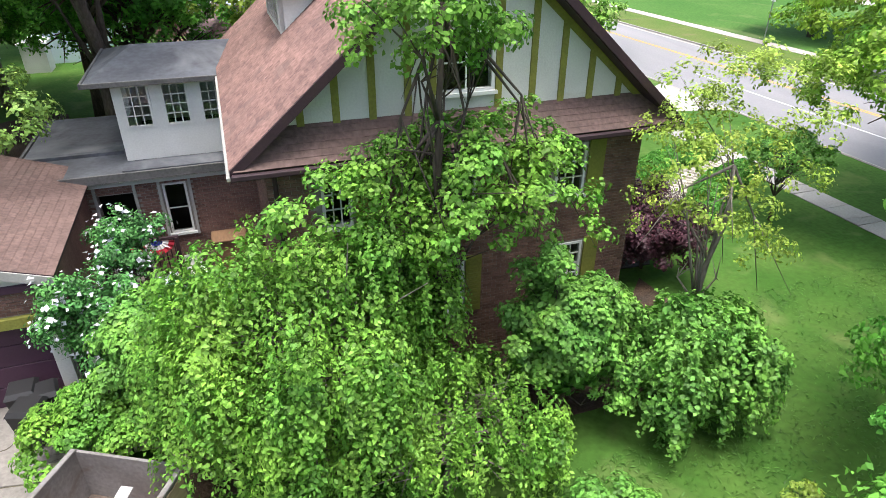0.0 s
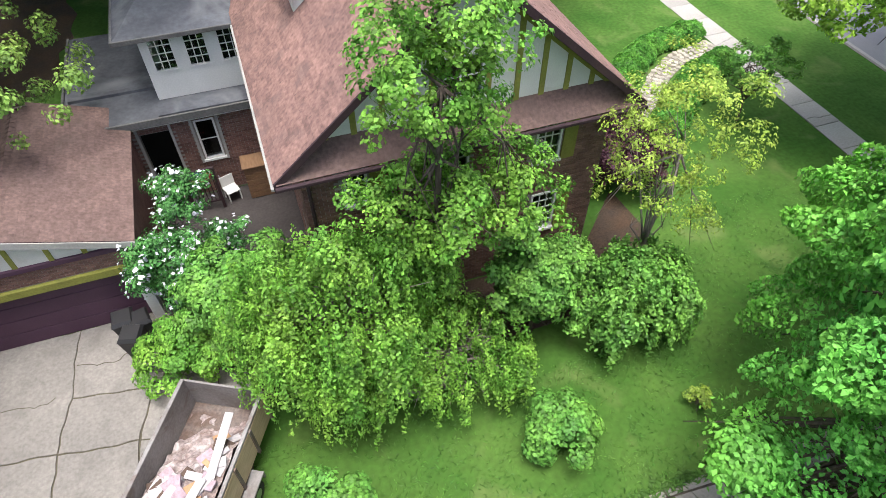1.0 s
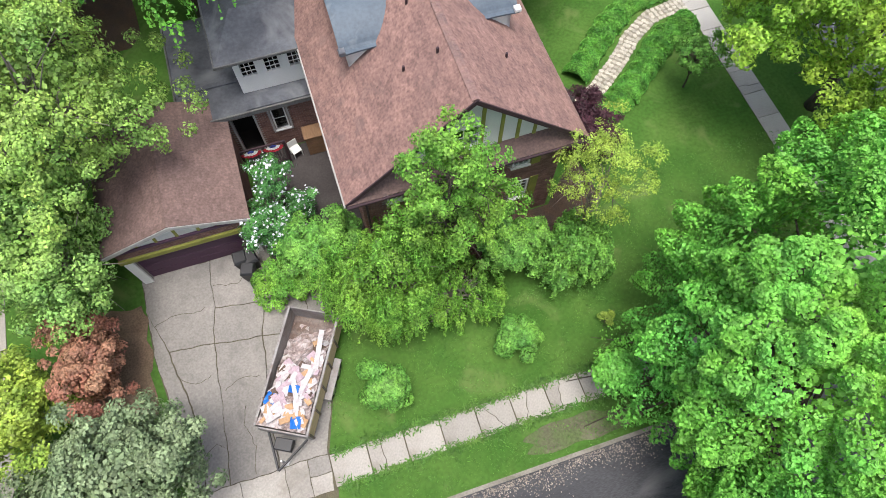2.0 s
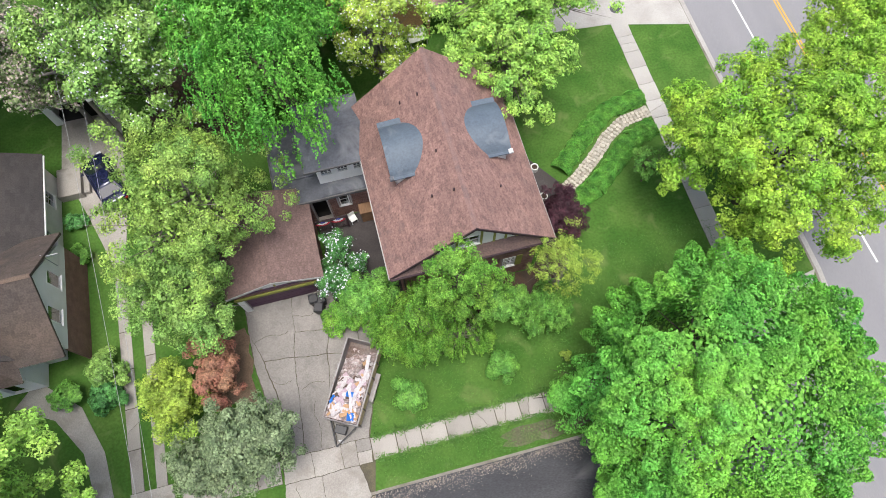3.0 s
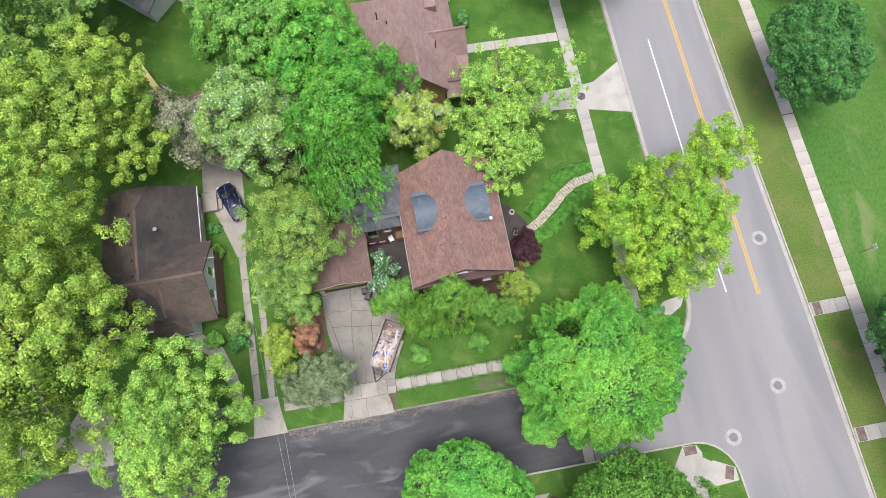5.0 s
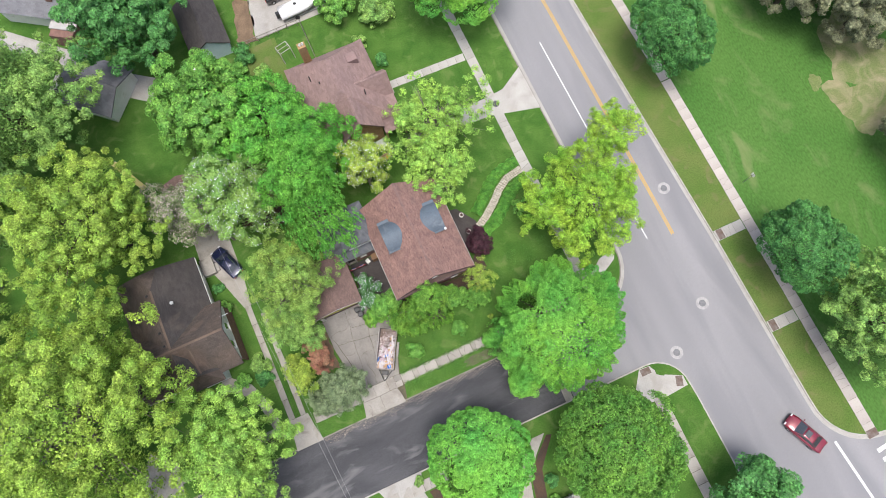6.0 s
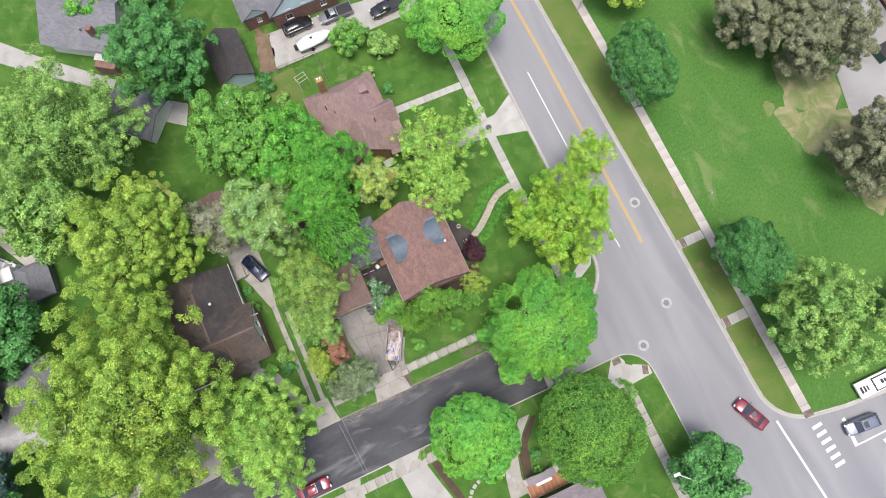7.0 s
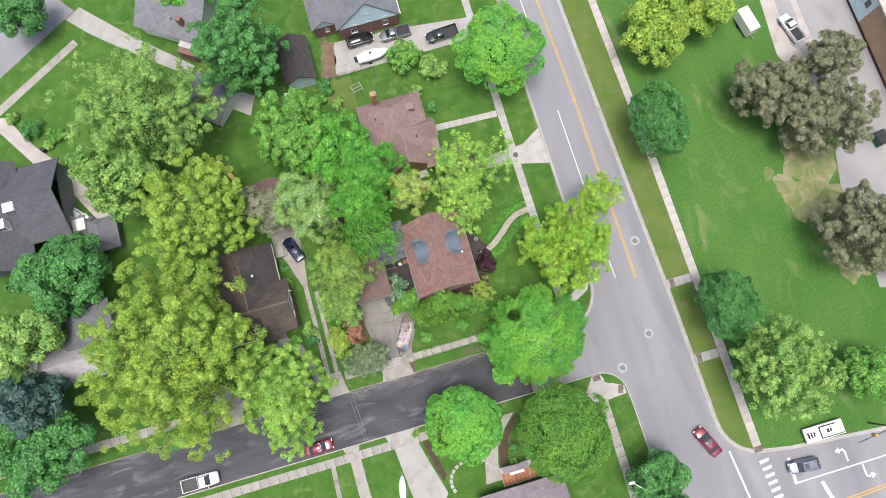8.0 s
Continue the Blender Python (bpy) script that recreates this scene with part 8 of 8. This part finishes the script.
part("jack", Shape().tube([(0.12, -tl - 1.0, 0.02), (0.12, -tl - 1.0, 0.95)], [0.04, 0.04], 8).box(0.02, -tl - 1.08, 0.0, 0.22, -tl - 0.92, 0.03), M["steel"], tr, "steel jack")
part("hydraulic_box", Shape().box(-0.35, -tl - 0.62, 0.5, 0.35, -tl - 0.15, 0.85, 0.03), M["black"], tr)

waste = {
    "white": paint("white_plaster_scrap", (0.52, 0.49, 0.49), (0.4, 0.37, 0.37), 0.85, big=2, fine=14, mix=0.4),
    "pink": paint("pinkish_insulation", (0.42, 0.33, 0.36), (0.34, 0.25, 0.28), 0.95, big=2, fine=14, mix=0.5),
    "card": paint("brown_cardboard", (0.45, 0.29, 0.16), (0.36, 0.22, 0.12), 0.9, big=2, fine=14, mix=0.3),
    "blue": plain("blue_plastic_sheet", (0.02, 0.16, 0.55), 0.45),
    "dark": paint("dark_scrap_wood", (0.12, 0.08, 0.06), (0.08, 0.055, 0.045), 0.9, big=2, fine=14, mix=0.5),
    "rubble": paint("mixed_rubble", (0.4, 0.34, 0.33), (0.2, 0.14, 0.12), 0.95, big=3.5, fine=16, mix=0.8, bump=0.6, stain=(0.62, 0.58, 0.57), stain_scale=3.0, stain_amount=0.6),
}
r = np.random.default_rng(5)


def heap_z(x, y):
    """Height of the load, low at the trailer's far end."""
    a = np.clip((1.9 + 0.5 * x - y) / 1.5, 0, 1)
    b = np.clip((x + 0.75 - 0.5 * y) / 0.9, 0.25, 1)
    return z0 + 0.05 + a * (0.25 + 0.95 * b)


nx, ny = 16, 36
hp = Shape()
hp.v = [(-0.96 + 1.92 * i / nx, -2.36 + 4.4 * j / ny, heap_z(-0.96 + 1.92 * i / nx, -2.36 + 4.4 * j / ny) - 0.08 + r.normal(scale=0.05)) for j in range(ny + 1) for i in range(nx + 1)]
hp.f = [(j * (nx + 1) + i, j * (nx + 1) + i + 1, (j + 1) * (nx + 1) + i + 1, (j + 1) * (nx + 1) + i) for j in range(ny) for i in range(nx)]
solid("rubble_heap", hp, waste["rubble"], "heap of broken plaster and rubble in the trailer", "rubble", TR, kind="stuff")
for k in range(120):
    y = r.uniform(-2.25, 1.3)
    x = r.uniform(-0.82, 0.82)
    if y > 0.2 and x < 0.1 + 0.2 * y:
        continue
    kind = ("card" if r.random() < 0.55 else "white") if y < -1.4 else ("pink" if r.random() < 0.35 else "white" if r.random() < 0.62 else "dark" if r.random() < 0.7 else "card")
    lx, ly, lz = r.uniform(0.12, 0.35), r.uniform(0.2, 0.75), r.uniform(0.015, 0.07)
    nm, lab = {"card": ("cardboard_scrap", "torn brown cardboard on the rubble"), "white": ("plaster_board", "broken white plaster board on the rubble"), "pink": ("insulation_scrap", "pinkish insulation scrap on the rubble"), "dark": ("wood_scrap", "dark splintered wood on the rubble")}[kind]
    s = Shape().box(-lx / 2, -ly / 2, -lz / 2, lx / 2, ly / 2, lz / 2, min(0.006, lz * 0.3))
    x, y = np.clip(x, -0.9 + ly * 0.4, 0.9 - ly * 0.4), max(y, -2.3 + ly * 0.5)
    solid(nm, s, waste[kind], lab, "debris", TR @ pose(x, y, heap_z(x, y) + r.uniform(0.0, 0.06), r.uniform(-16, 16), r.uniform(-16, 16), r.uniform(0, 180)), "rubble in the trailer")
for x, y, ln, ang in ((0.68, 0.75, 1.7, 5), (0.5, -0.5, 1.1, -12), (0.2, -0.9, 0.9, 24)):
    solid("plaster_board", Shape().box(-0.1, -ln / 2, 0, 0.1, ln / 2, 0.03, 0.006), waste["white"], "long white board on the rubble", "debris", TR @ pose(x, y, heap_z(x, y) + 0.1, 4, 3, ang), "rubble in the trailer")
for x, y, sx, sy in ((-0.66, -1.35, 0.42, 0.5), (0.15, -0.85, 0.4, 0.3), (0.55, -2.05, 0.4, 0.45)):
    g = Shape()
    n = 6
    g.v = [((i / n - 0.5) * sx, (j / n - 0.5) * sy, 0.05 + 0.07 * math.sin(7 * i / n + 3 * j / n) + r.normal(scale=0.012)) for j in range(n + 1) for i in range(n + 1)]
    g.f = [(j * (n + 1) + i, j * (n + 1) + i + 1, (j + 1) * (n + 1) + i + 1, (j + 1) * (n + 1) + i) for j in range(n) for i in range(n)]
    solid("plastic_sheet", g, waste["blue"], "crumpled bright blue plastic on the rubble", "debris", TR @ pose(x, y, heap_z(x, y) + 0.06, 0, 0, 20 * x), "rubble in the trailer")

# ---- small things round the house ----
for u, v, c, h in ((-5.62, 13.85, "black", 1.05), (-5.2, 13.72, "deep", 1.0), (-5.4, 13.2, "black", 1.05)):
    can = thing("wheelie_bin", "black plastic wheelie bin by the garage door", "bin", at(u, v, 0.03, float(r.uniform(-20, 20))), "bins by the garage")
    part("body", Shape().loft([[(-0.2, -0.22, 0.06), (0.2, -0.22, 0.06), (0.2, 0.22, 0.06), (-0.2, 0.22, 0.06)], [(-0.28, -0.3, h - 0.1), (0.28, -0.3, h - 0.1), (0.28, 0.3, h - 0.1), (-0.28, 0.3, h - 0.1)]]), M["black"], can)
    part("lid", Shape().loft([[(-0.3, -0.32, h - 0.1), (0.3, -0.32, h - 0.1), (0.3, 0.32, h - 0.1), (-0.3, 0.32, h - 0.1)], [(-0.24, -0.24, h), (0.24, -0.24, h), (0.24, 0.24, h), (-0.24, 0.24, h)]]), M["black"], can)
    for s in (-1, 1):
        part("wheel", Shape().tube([(s * 0.24 - 0.03, 0.24, 0.1), (s * 0.24 + 0.03, 0.24, 0.1)], [0.1, 0.1], 12), M["rubber"], can)

cloth = {"red": plain("red_cloth", (0.45, 0.02, 0.04), 0.8), "white": plain("white_cloth", (0.75, 0.75, 0.75), 0.8), "blue": plain("blue_cloth", (0.04, 0.06, 0.3), 0.8)}
rail = thing("porch_rail", "dark painted porch rail with hanging bunting", "railing", at(-3.5, 18.55, 0.03))
part("top_rail", Shape().box(-1.0, -0.04, 1.75, 1.1, 0.04, 1.83, 0.01), M["maroon"], rail)
for k in (-0.95, 0.05, 1.05):
    part("post", Shape().box(k - 0.05, -0.05, 0, k + 0.05, 0.05, 1.8, 0.01), M["maroon"], rail)
for k in range(16):
    part("baluster", Shape().box(-0.88 + 0.122 * k, -0.015, 0.4, -0.85 + 0.122 * k, 0.015, 1.75), M["maroon"], rail)
part("low_rail", Shape().box(-1.0, -0.03, 0.34, 1.1, 0.03, 0.4), M["maroon"], rail)
for u in (-4.0, -2.98):
    bn = thing("bunting_fan", "red white and blue pleated half-round bunting", "bunting", at(u, 18.5, 1.8), "bunting on the rail")
    for a, b, c in ((0.0, 0.17, "blue"), (0.17, 0.33, "white"), (0.33, 0.48, "red")):
        s = Shape()
        n = 16
        for i in range(n):
            t0, t1 = math.pi + math.pi * i / n, math.pi + math.pi * (i + 1) / n
            o0, o1 = (0.0, -0.03) if i % 2 else (-0.03, 0.0)
            q = [(a * math.cos(t0), o0 - a * 0.2, a * math.sin(t0) * 0.8), (b * math.cos(t0), o0 - b * 0.2, b * math.sin(t0) * 0.8), (b * math.cos(t1), o1 - b * 0.2, b * math.sin(t1) * 0.8), (a * math.cos(t1), o1 - a * 0.2, a * math.sin(t1) * 0.8)]
            s.add(q + [(x, y + 0.006, z) for x, y, z in q], [(0, 1, 2, 3), (7, 6, 5, 4), (0, 4, 5, 1), (2, 6, 7, 3)])
        part(c + "_band", s, cloth[c], bn)
crate = thing("wooden_chest", "brown wooden chest against the brick wall", "chest", at(-1.05, 18.95, 0.03))
for k in range(5):
    part("plank", Shape().box(-0.45, -0.33, 0.02 + 0.27 * k, 0.45, 0.33, 0.28 + 0.27 * k, 0.012), M["wood"], crate)
part("lid", Shape().box(-0.5, -0.38, 1.37, 0.5, 0.38, 1.43, 0.015), M["wood"], crate)
for u, v in ((-2.1, 18.9),):
    ch = thing("garden_chair", "white plastic garden chair in the court", "chair", at(u, v, 0.03, 20), "garden chairs")
    part("seat", Shape().box(-0.24, -0.24, 0.42, 0.24, 0.24, 0.46, 0.015), M["white"], ch)
    part("backrest", Shape().box(-0.24, 0.2, 0.46, 0.24, 0.24, 0.9, 0.012), M["white"], ch)
    for a in (-0.21, 0.21):
        for b in (-0.21, 0.21):
            part("leg", Shape().box(a - 0.02, b - 0.02, 0, a + 0.02, b + 0.02, 0.42), M["white"], ch)
for u, v in ((10.85, 19.5), (10.78, 17.2)):
    pot = thing("flower_pot", "round pale flower pot with soil on the patio", "flower pot", at(u, v, 0.03), "pots on the patio")
    part("pot", Shape().ring(0, 0, 0.0, 0.42, 0.2, 0.27, 20).disc(0, 0, 0.0, 0.05, 0.2, 20), M["stucco"], pot)
    part("soil", Shape().disc(0, 0, 0.05, 0.35, 0.205, 18), M["mulch"], pot)
edge_line = [(-5.1, 12.15), (-4.4, 12.1), (-3.8, 12.2), (-3.2, 12.35), (-2.7, 12.0), (-2.3, 11.2)]
wall = thing("stone_edging", "low curved edging of rough grey stones", "garden edging")
for a, b in zip(edge_line, edge_line[1:]):
    d = Vector(b) - Vector(a)
    for k in range(max(1, int(d.length / 0.28))):
        p = Vector(a) + d * ((k + 0.5) / max(1, int(d.length / 0.28)))
        part("edging_stone", Shape().box(-0.13, -0.1, -0.02, 0.13, 0.1, 0.22, 0.03), M["stone"], wall, m=pose(p.x, p.y, 0.02, float(r.uniform(-4, 4)), float(r.uniform(-4, 4)), math.degrees(math.atan2(d.y, d.x)) + float(r.uniform(-8, 8))))

# crumbs of broken asphalt and litter along the street's edge
n = 5200
u = r.uniform(-15, 12, n)
v = 1.62 - np.abs(r.normal(scale=0.42, size=n)) * (0.55 + 0.6 * np.sin(u * 0.9 + 1) ** 2)
sz = r.uniform(0.015, 0.05, n)
ch = Shape()
for a, b, c in zip(u, v, sz):
    t = r.uniform(0, TAU)
    q = [(a + c * math.cos(t + k * TAU / 4) * (1 if k % 2 else 0.6), b + c * math.sin(t + k * TAU / 4) * (1 if k % 2 else 0.6), ROADZ + 0.004) for k in range(4)]
    ch.add(q + [(a, b, ROADZ + 0.006 + c * 0.6)], [(0, 1, 4), (1, 2, 4), (2, 3, 4), (3, 0, 4)])
solid("gravel_crumbs", ch, paint("pale_crumbs", (0.42, 0.36, 0.29), (0.2, 0.18, 0.16), 0.95, big=3, fine=20, mix=0.5, island=0.5), "pale crumbs of broken asphalt along the kerb", "gravel", kind="stuff")

# ---- poles, cables, lamps ----
pole = thing("utility_pole", "weathered wooden utility pole with a crossarm", "utility pole", at(-16.3, 28.6))
part("post", Shape().tube([(0, 0, -0.1), (0, 0, 9.2)], [0.16, 0.11], 10), M["grey_bark"], pole)
part("crossarm", Shape().box(-1.1, -0.06, 8.6, 1.1, 0.06, 8.74, 0.01), M["grey_bark"], pole)
part("transformer", Shape().tube([(0.3, -0.25, 6.2), (0.3, -0.25, 7.1)], [0.26, 0.26], 16), M["white"], pole, "pale grey transformer can")
for x in (-1.0, 0.9):
    part("insulator", Shape().tube([(x, 0, 8.74), (x, 0, 8.9)], [0.05, 0.03], 8), M["white"], pole)


def cable(a, b, sag, label):
    pts = []
    for k in range(25):
        t = k / 24
        p = Vector(a).lerp(Vector(b), t)
        p.z -= sag * 4 * t * (1 - t)
        pts.append(p)
    solid("power_cable", Shape().tube(pts, [0.011] * 25, 5), M["cable"], label, "cable", group="cables across the street")


cable((-16.6, 28.6, 8.9), (-13.2, -8.6, 7.6), 0.5, "thin pale overhead cable crossing the side street")
cable((-15.4, 28.6, 8.9), (-12.9, -8.6, 7.6), 0.7, "thin pale overhead cable crossing the side street")
mast = bpy.data.objects["dark_roofed_house"]
part("service_mast", Shape().tube([(-19.75, 18.9, 3.6), (-19.75, 18.9, 5.3)], [0.03, 0.03], 8).box(-19.8, 18.88, 5.0, -18.9, 18.94, 5.06), M["steel"], mast, "thin metal service mast")

lamp = thing("street_lamp", "tall street lamp with a long pale arm", "street lamp", at(24.3, -24.2))
part("pole", Shape().tube([(0, 0, 0), (0, 0, 8.0)], [0.11, 0.07], 12), M["steel"], lamp)
part("arm", Shape().tube([(0, 0, 7.9), (-1.2, 1.1, 8.25), (-3.0, 2.8, 8.3)], [0.06, 0.05, 0.05], 8), M["white"], lamp, "pale curved arm")
part("lantern", Shape().box(-3.7, 3.0 - 0.18, 8.2, -2.9, 3.0 + 0.18, 8.36, 0.04), M["white"], lamp, "flat pale lantern")
for u, v, h in ((45.0, 8.6, 3.0), (41.6, 42.5, 4.0)):
    sp = thing("sign_post", "thin metal post with a small sign beside the pavement", "sign post", at(u, v))
    part("post", Shape().tube([(0, 0, 0), (0, 0, h)], [0.04, 0.04], 8), M["steel"], sp)
    part("sign_plate", Shape().box(-0.02, -0.25, h - 0.6, 0.0, 0.25, h, 0.004), M["white"], sp)

board = thing("flat_trailer", "low white flat trailer with black printed marks on its top", "trailer", at(53.15, -24.0, 0.0, 0))
part("deck", Shape().box(-3.1, -1.1, 0.5, 3.1, 1.1, 0.9, 0.03), M["white"], board)
for a, b, c, d in ((-2.7, -2.35, -0.5, 0.4), (-2.2, -1.9, -0.45, 0.35), (-1.75, -1.5, -0.4, 0.3), (-0.75, -0.5, -1.0, 0.85), (-0.5, 2.0, 0.65, 0.85), (-0.5, 3.0, -1.0, -0.85), (0.4, 0.8, -0.35, 0.25), (0.9, 1.2, -0.3, 0.2)):
    part("mark", Shape().box(a, c, 0.9, b, d, 0.905), M["black"], board, "plain black printed bar")
for a in (-2.4, 2.4):
    for b in (-0.95, 0.95):
        part("wheel", Shape().tube([(a, b - 0.1, 0.25), (a, b + 0.1, 0.25)], [0.25, 0.25], 14), M["rubber"], board)

sg = thing("signal_mast", "traffic signal mast arm with a yellow signal head", "traffic signal", at(60.5, -24.9))
part("pole", Shape().tube([(0, 0, 0), (0, 0, 6.2)], [0.14, 0.1], 12), M["iron"], sg)
part("mast_arm", Shape().tube([(0, 0, 5.9), (-6.0, -0.6, 6.2)], [0.09, 0.06], 8), M["iron"], sg)
part("signal_head", Shape().box(-3.3, -0.5, 5.2, -2.9, -0.15, 6.2, 0.03), M["line_yellow"], sg, "yellow traffic signal head")

# garden clutter further off
slide_yellow = plain("faded_yellow_plastic", (0.5, 0.45, 0.12), 0.5)
slide = thing("slide", "long yellow plastic garden slide", "slide", at(-25.4, 41.6, 0.0, 27))
s = Shape()
for k in range(8):
    y0, y1 = -2.2 + 0.55 * k, -1.65 + 0.55 * k
    za, zb = 0.2 + 0.22 * k, 0.2 + 0.22 * (k + 1)
    s.add([(-0.3, y0, za), (0.3, y0, za), (0.3, y1, zb), (-0.3, y1, zb), (-0.3, y0, za - 0.05), (0.3, y0, za - 0.05), (0.3, y1, zb - 0.05), (-0.3, y1, zb - 0.05)], [(0, 1, 2, 3), (7, 6, 5, 4), (0, 3, 7, 4), (1, 5, 6, 2)])
part("chute", s, slide_yellow, slide)
for q in (-0.34, 0.3):
    part("side_rail", Shape().slab((q, -2.2, 0.34), (q + 0.04, -2.2, 0.34), (q + 0.04, 2.2, 2.1), (q, 2.2, 2.1), 0.18), slide_yellow, slide)
part("ladder", Shape().tube([(-0.3, 2.9, 0), (-0.3, 2.2, 2.0)], [0.04, 0.04], 8).tube([(0.3, 2.9, 0), (0.3, 2.2, 2.0)], [0.04, 0.04], 8), M["steel"], slide)
fence = thing("wire_fence", "low wire fence on thin posts between gardens", "fence")
for k in range(7):
    part("post", Shape().tube([(2.3 + 0.02 * k, 46.4 + 1.1 * k, 0), (2.3 + 0.02 * k, 46.4 + 1.1 * k, 1.3)], [0.04, 0.04], 6), M["grey_bark"], fence)
for z in (0.4, 0.8, 1.25):
    part("rail", Shape().box(2.29, 46.4, z, 2.34, 53.0, z + 0.05), M["grey_bark"], fence)
for k in range(7):
    part("post", Shape().tube([(-6.5 + 1.4 * k, 53.05, 0), (-6.5 + 1.4 * k, 53.05, 1.3)], [0.04, 0.04], 6), M["grey_bark"], fence)
part("rail", Shape().box(-6.5, 53.03, 1.2, 2.3, 53.08, 1.26), M["grey_bark"], fence)
part("rail", Shape().box(-6.5, 53.03, 0.6, 2.3, 53.08, 0.66), M["grey_bark"], fence)
swing = thing("jungle_gym", "pale metal climbing frame in a back garden", "climbing frame", at(-1.1, 49.6, 0, 12))
for a in (-0.8, 0.8):
    part("leg_frame", Shape().tube([(a, -1.0, 0), (a, -0.6, 1.9), (a, 0.6, 1.9), (a, 1.0, 0)], [0.05] * 4, 8), M["pale_concrete"], swing)
for y in (-0.6, 0.0, 0.6):
    part("crossbar", Shape().tube([(-0.8, y, 1.9), (0.8, y, 1.9)], [0.045, 0.045], 8), M["pale_concrete"], swing)
box = thing("box_trailer", "white box trailer on the lawn", "trailer", at(65.8, 42.6, 0, 100))
part("body", Shape().box(-2.2, -1.0, 0.5, 2.2, 1.0, 2.5, 0.06), M["white"], box)
part("drawbar", Shape().box(-3.2, -0.06, 0.5, -2.2, 0.06, 0.6), M["steel"], box)
for s in (-1, 1):
    part("wheel", Shape().tube([(0.2, s * 1.05 - 0.1, 0.33), (0.2, s * 1.05 + 0.1, 0.33)], [0.33, 0.33], 14), M["rubber"], box)
dump = thing("waste_skip", "dark green waste container in the car park", "waste container", at(79.8, 17.0, -0.07, 8))
part("body", Shape().box(-0.9, -1.2, 0.1, 0.9, 1.2, 1.5, 0.04), plain("dark_green_steel", (0.02, 0.09, 0.06), 0.5), dump)
part("lid", Shape().box(-0.92, -1.22, 1.5, 0.92, 1.22, 1.58, 0.02), M["black"], dump)
for k in range(13):
    a = radians(200 - 15 * k)
    solid("stepping_stone", Shape().box(-0.3, -0.24, -0.03, 0.3, 0.24, 0.03, 0.02), M["pale_concrete"], "pale square stepping stone in the lawn", "stepping stone", at(-0.2 + 3.4 * math.cos(a), -16.0 + 2.8 * math.sin(a), 0.02, math.degrees(a) + 90), "stepping stones")
for k, (u, v) in enumerate(((-57.6, 51.0), (-54.4, 54.2))):
    bn = thing("wheelie_bin", "dark wheelie bin beside a drive", "bin", at(u, v, 0.0, 40), "bins by the drive")
    part("body", Shape().box(-0.3, -0.35, 0.05, 0.3, 0.35, 0.95, 0.04), M["black"], bn)
    part("lid", Shape().box(-0.32, -0.37, 0.95, 0.32, 0.37, 1.05, 0.03), M["black"], bn)


# garden seat and table behind the house
tb = thing("garden_table", "square grey-green garden table behind the house", "table", pose(7.3, 32.0, 0, 0, 0, 4))
part("tabletop", Shape().box(-0.75, -0.55, 0.68, 0.75, 0.55, 0.74, 0.015), paint("grey_green_tabletop", (0.42, 0.45, 0.38), (0.34, 0.37, 0.3), 0.7, big=1.5, fine=14, mix=0.3), tb)
for a in (-0.65, 0.65):
    for b in (-0.45, 0.45):
        part("leg", Shape().box(a - 0.03, b - 0.03, 0, a + 0.03, b + 0.03, 0.68), M["grey_trim"], tb)
bench = thing("garden_bench", "tan wooden garden bench with two yellow cushions", "bench", pose(6.8, 30.1, 0, 0, 0, 4))
part("seat", Shape().box(-0.7, -0.35, 0.36, 0.7, 0.35, 0.42, 0.012), M["pale_wood"], bench)
part("backrest", Shape().box(-0.7, 0.3, 0.42, 0.7, 0.36, 0.9, 0.012), M["pale_wood"], bench)
for a in (-0.64, 0.64):
    part("leg_frame", Shape().box(a - 0.04, -0.33, 0, a + 0.04, 0.33, 0.36, 0.01), M["pale_wood"], bench)
    part("armrest", Shape().box(a - 0.06, -0.35, 0.58, a + 0.06, 0.3, 0.63, 0.01).box(a - 0.03, -0.33, 0.42, a + 0.03, -0.27, 0.58), M["pale_wood"], bench)
for a in (-0.3, 0.3):
    part("cushion", Shape().box(a - 0.24, -0.3, 0.42, a + 0.24, 0.22, 0.54, 0.05), M["line_yellow"], bench, "yellow seat cushion", True)
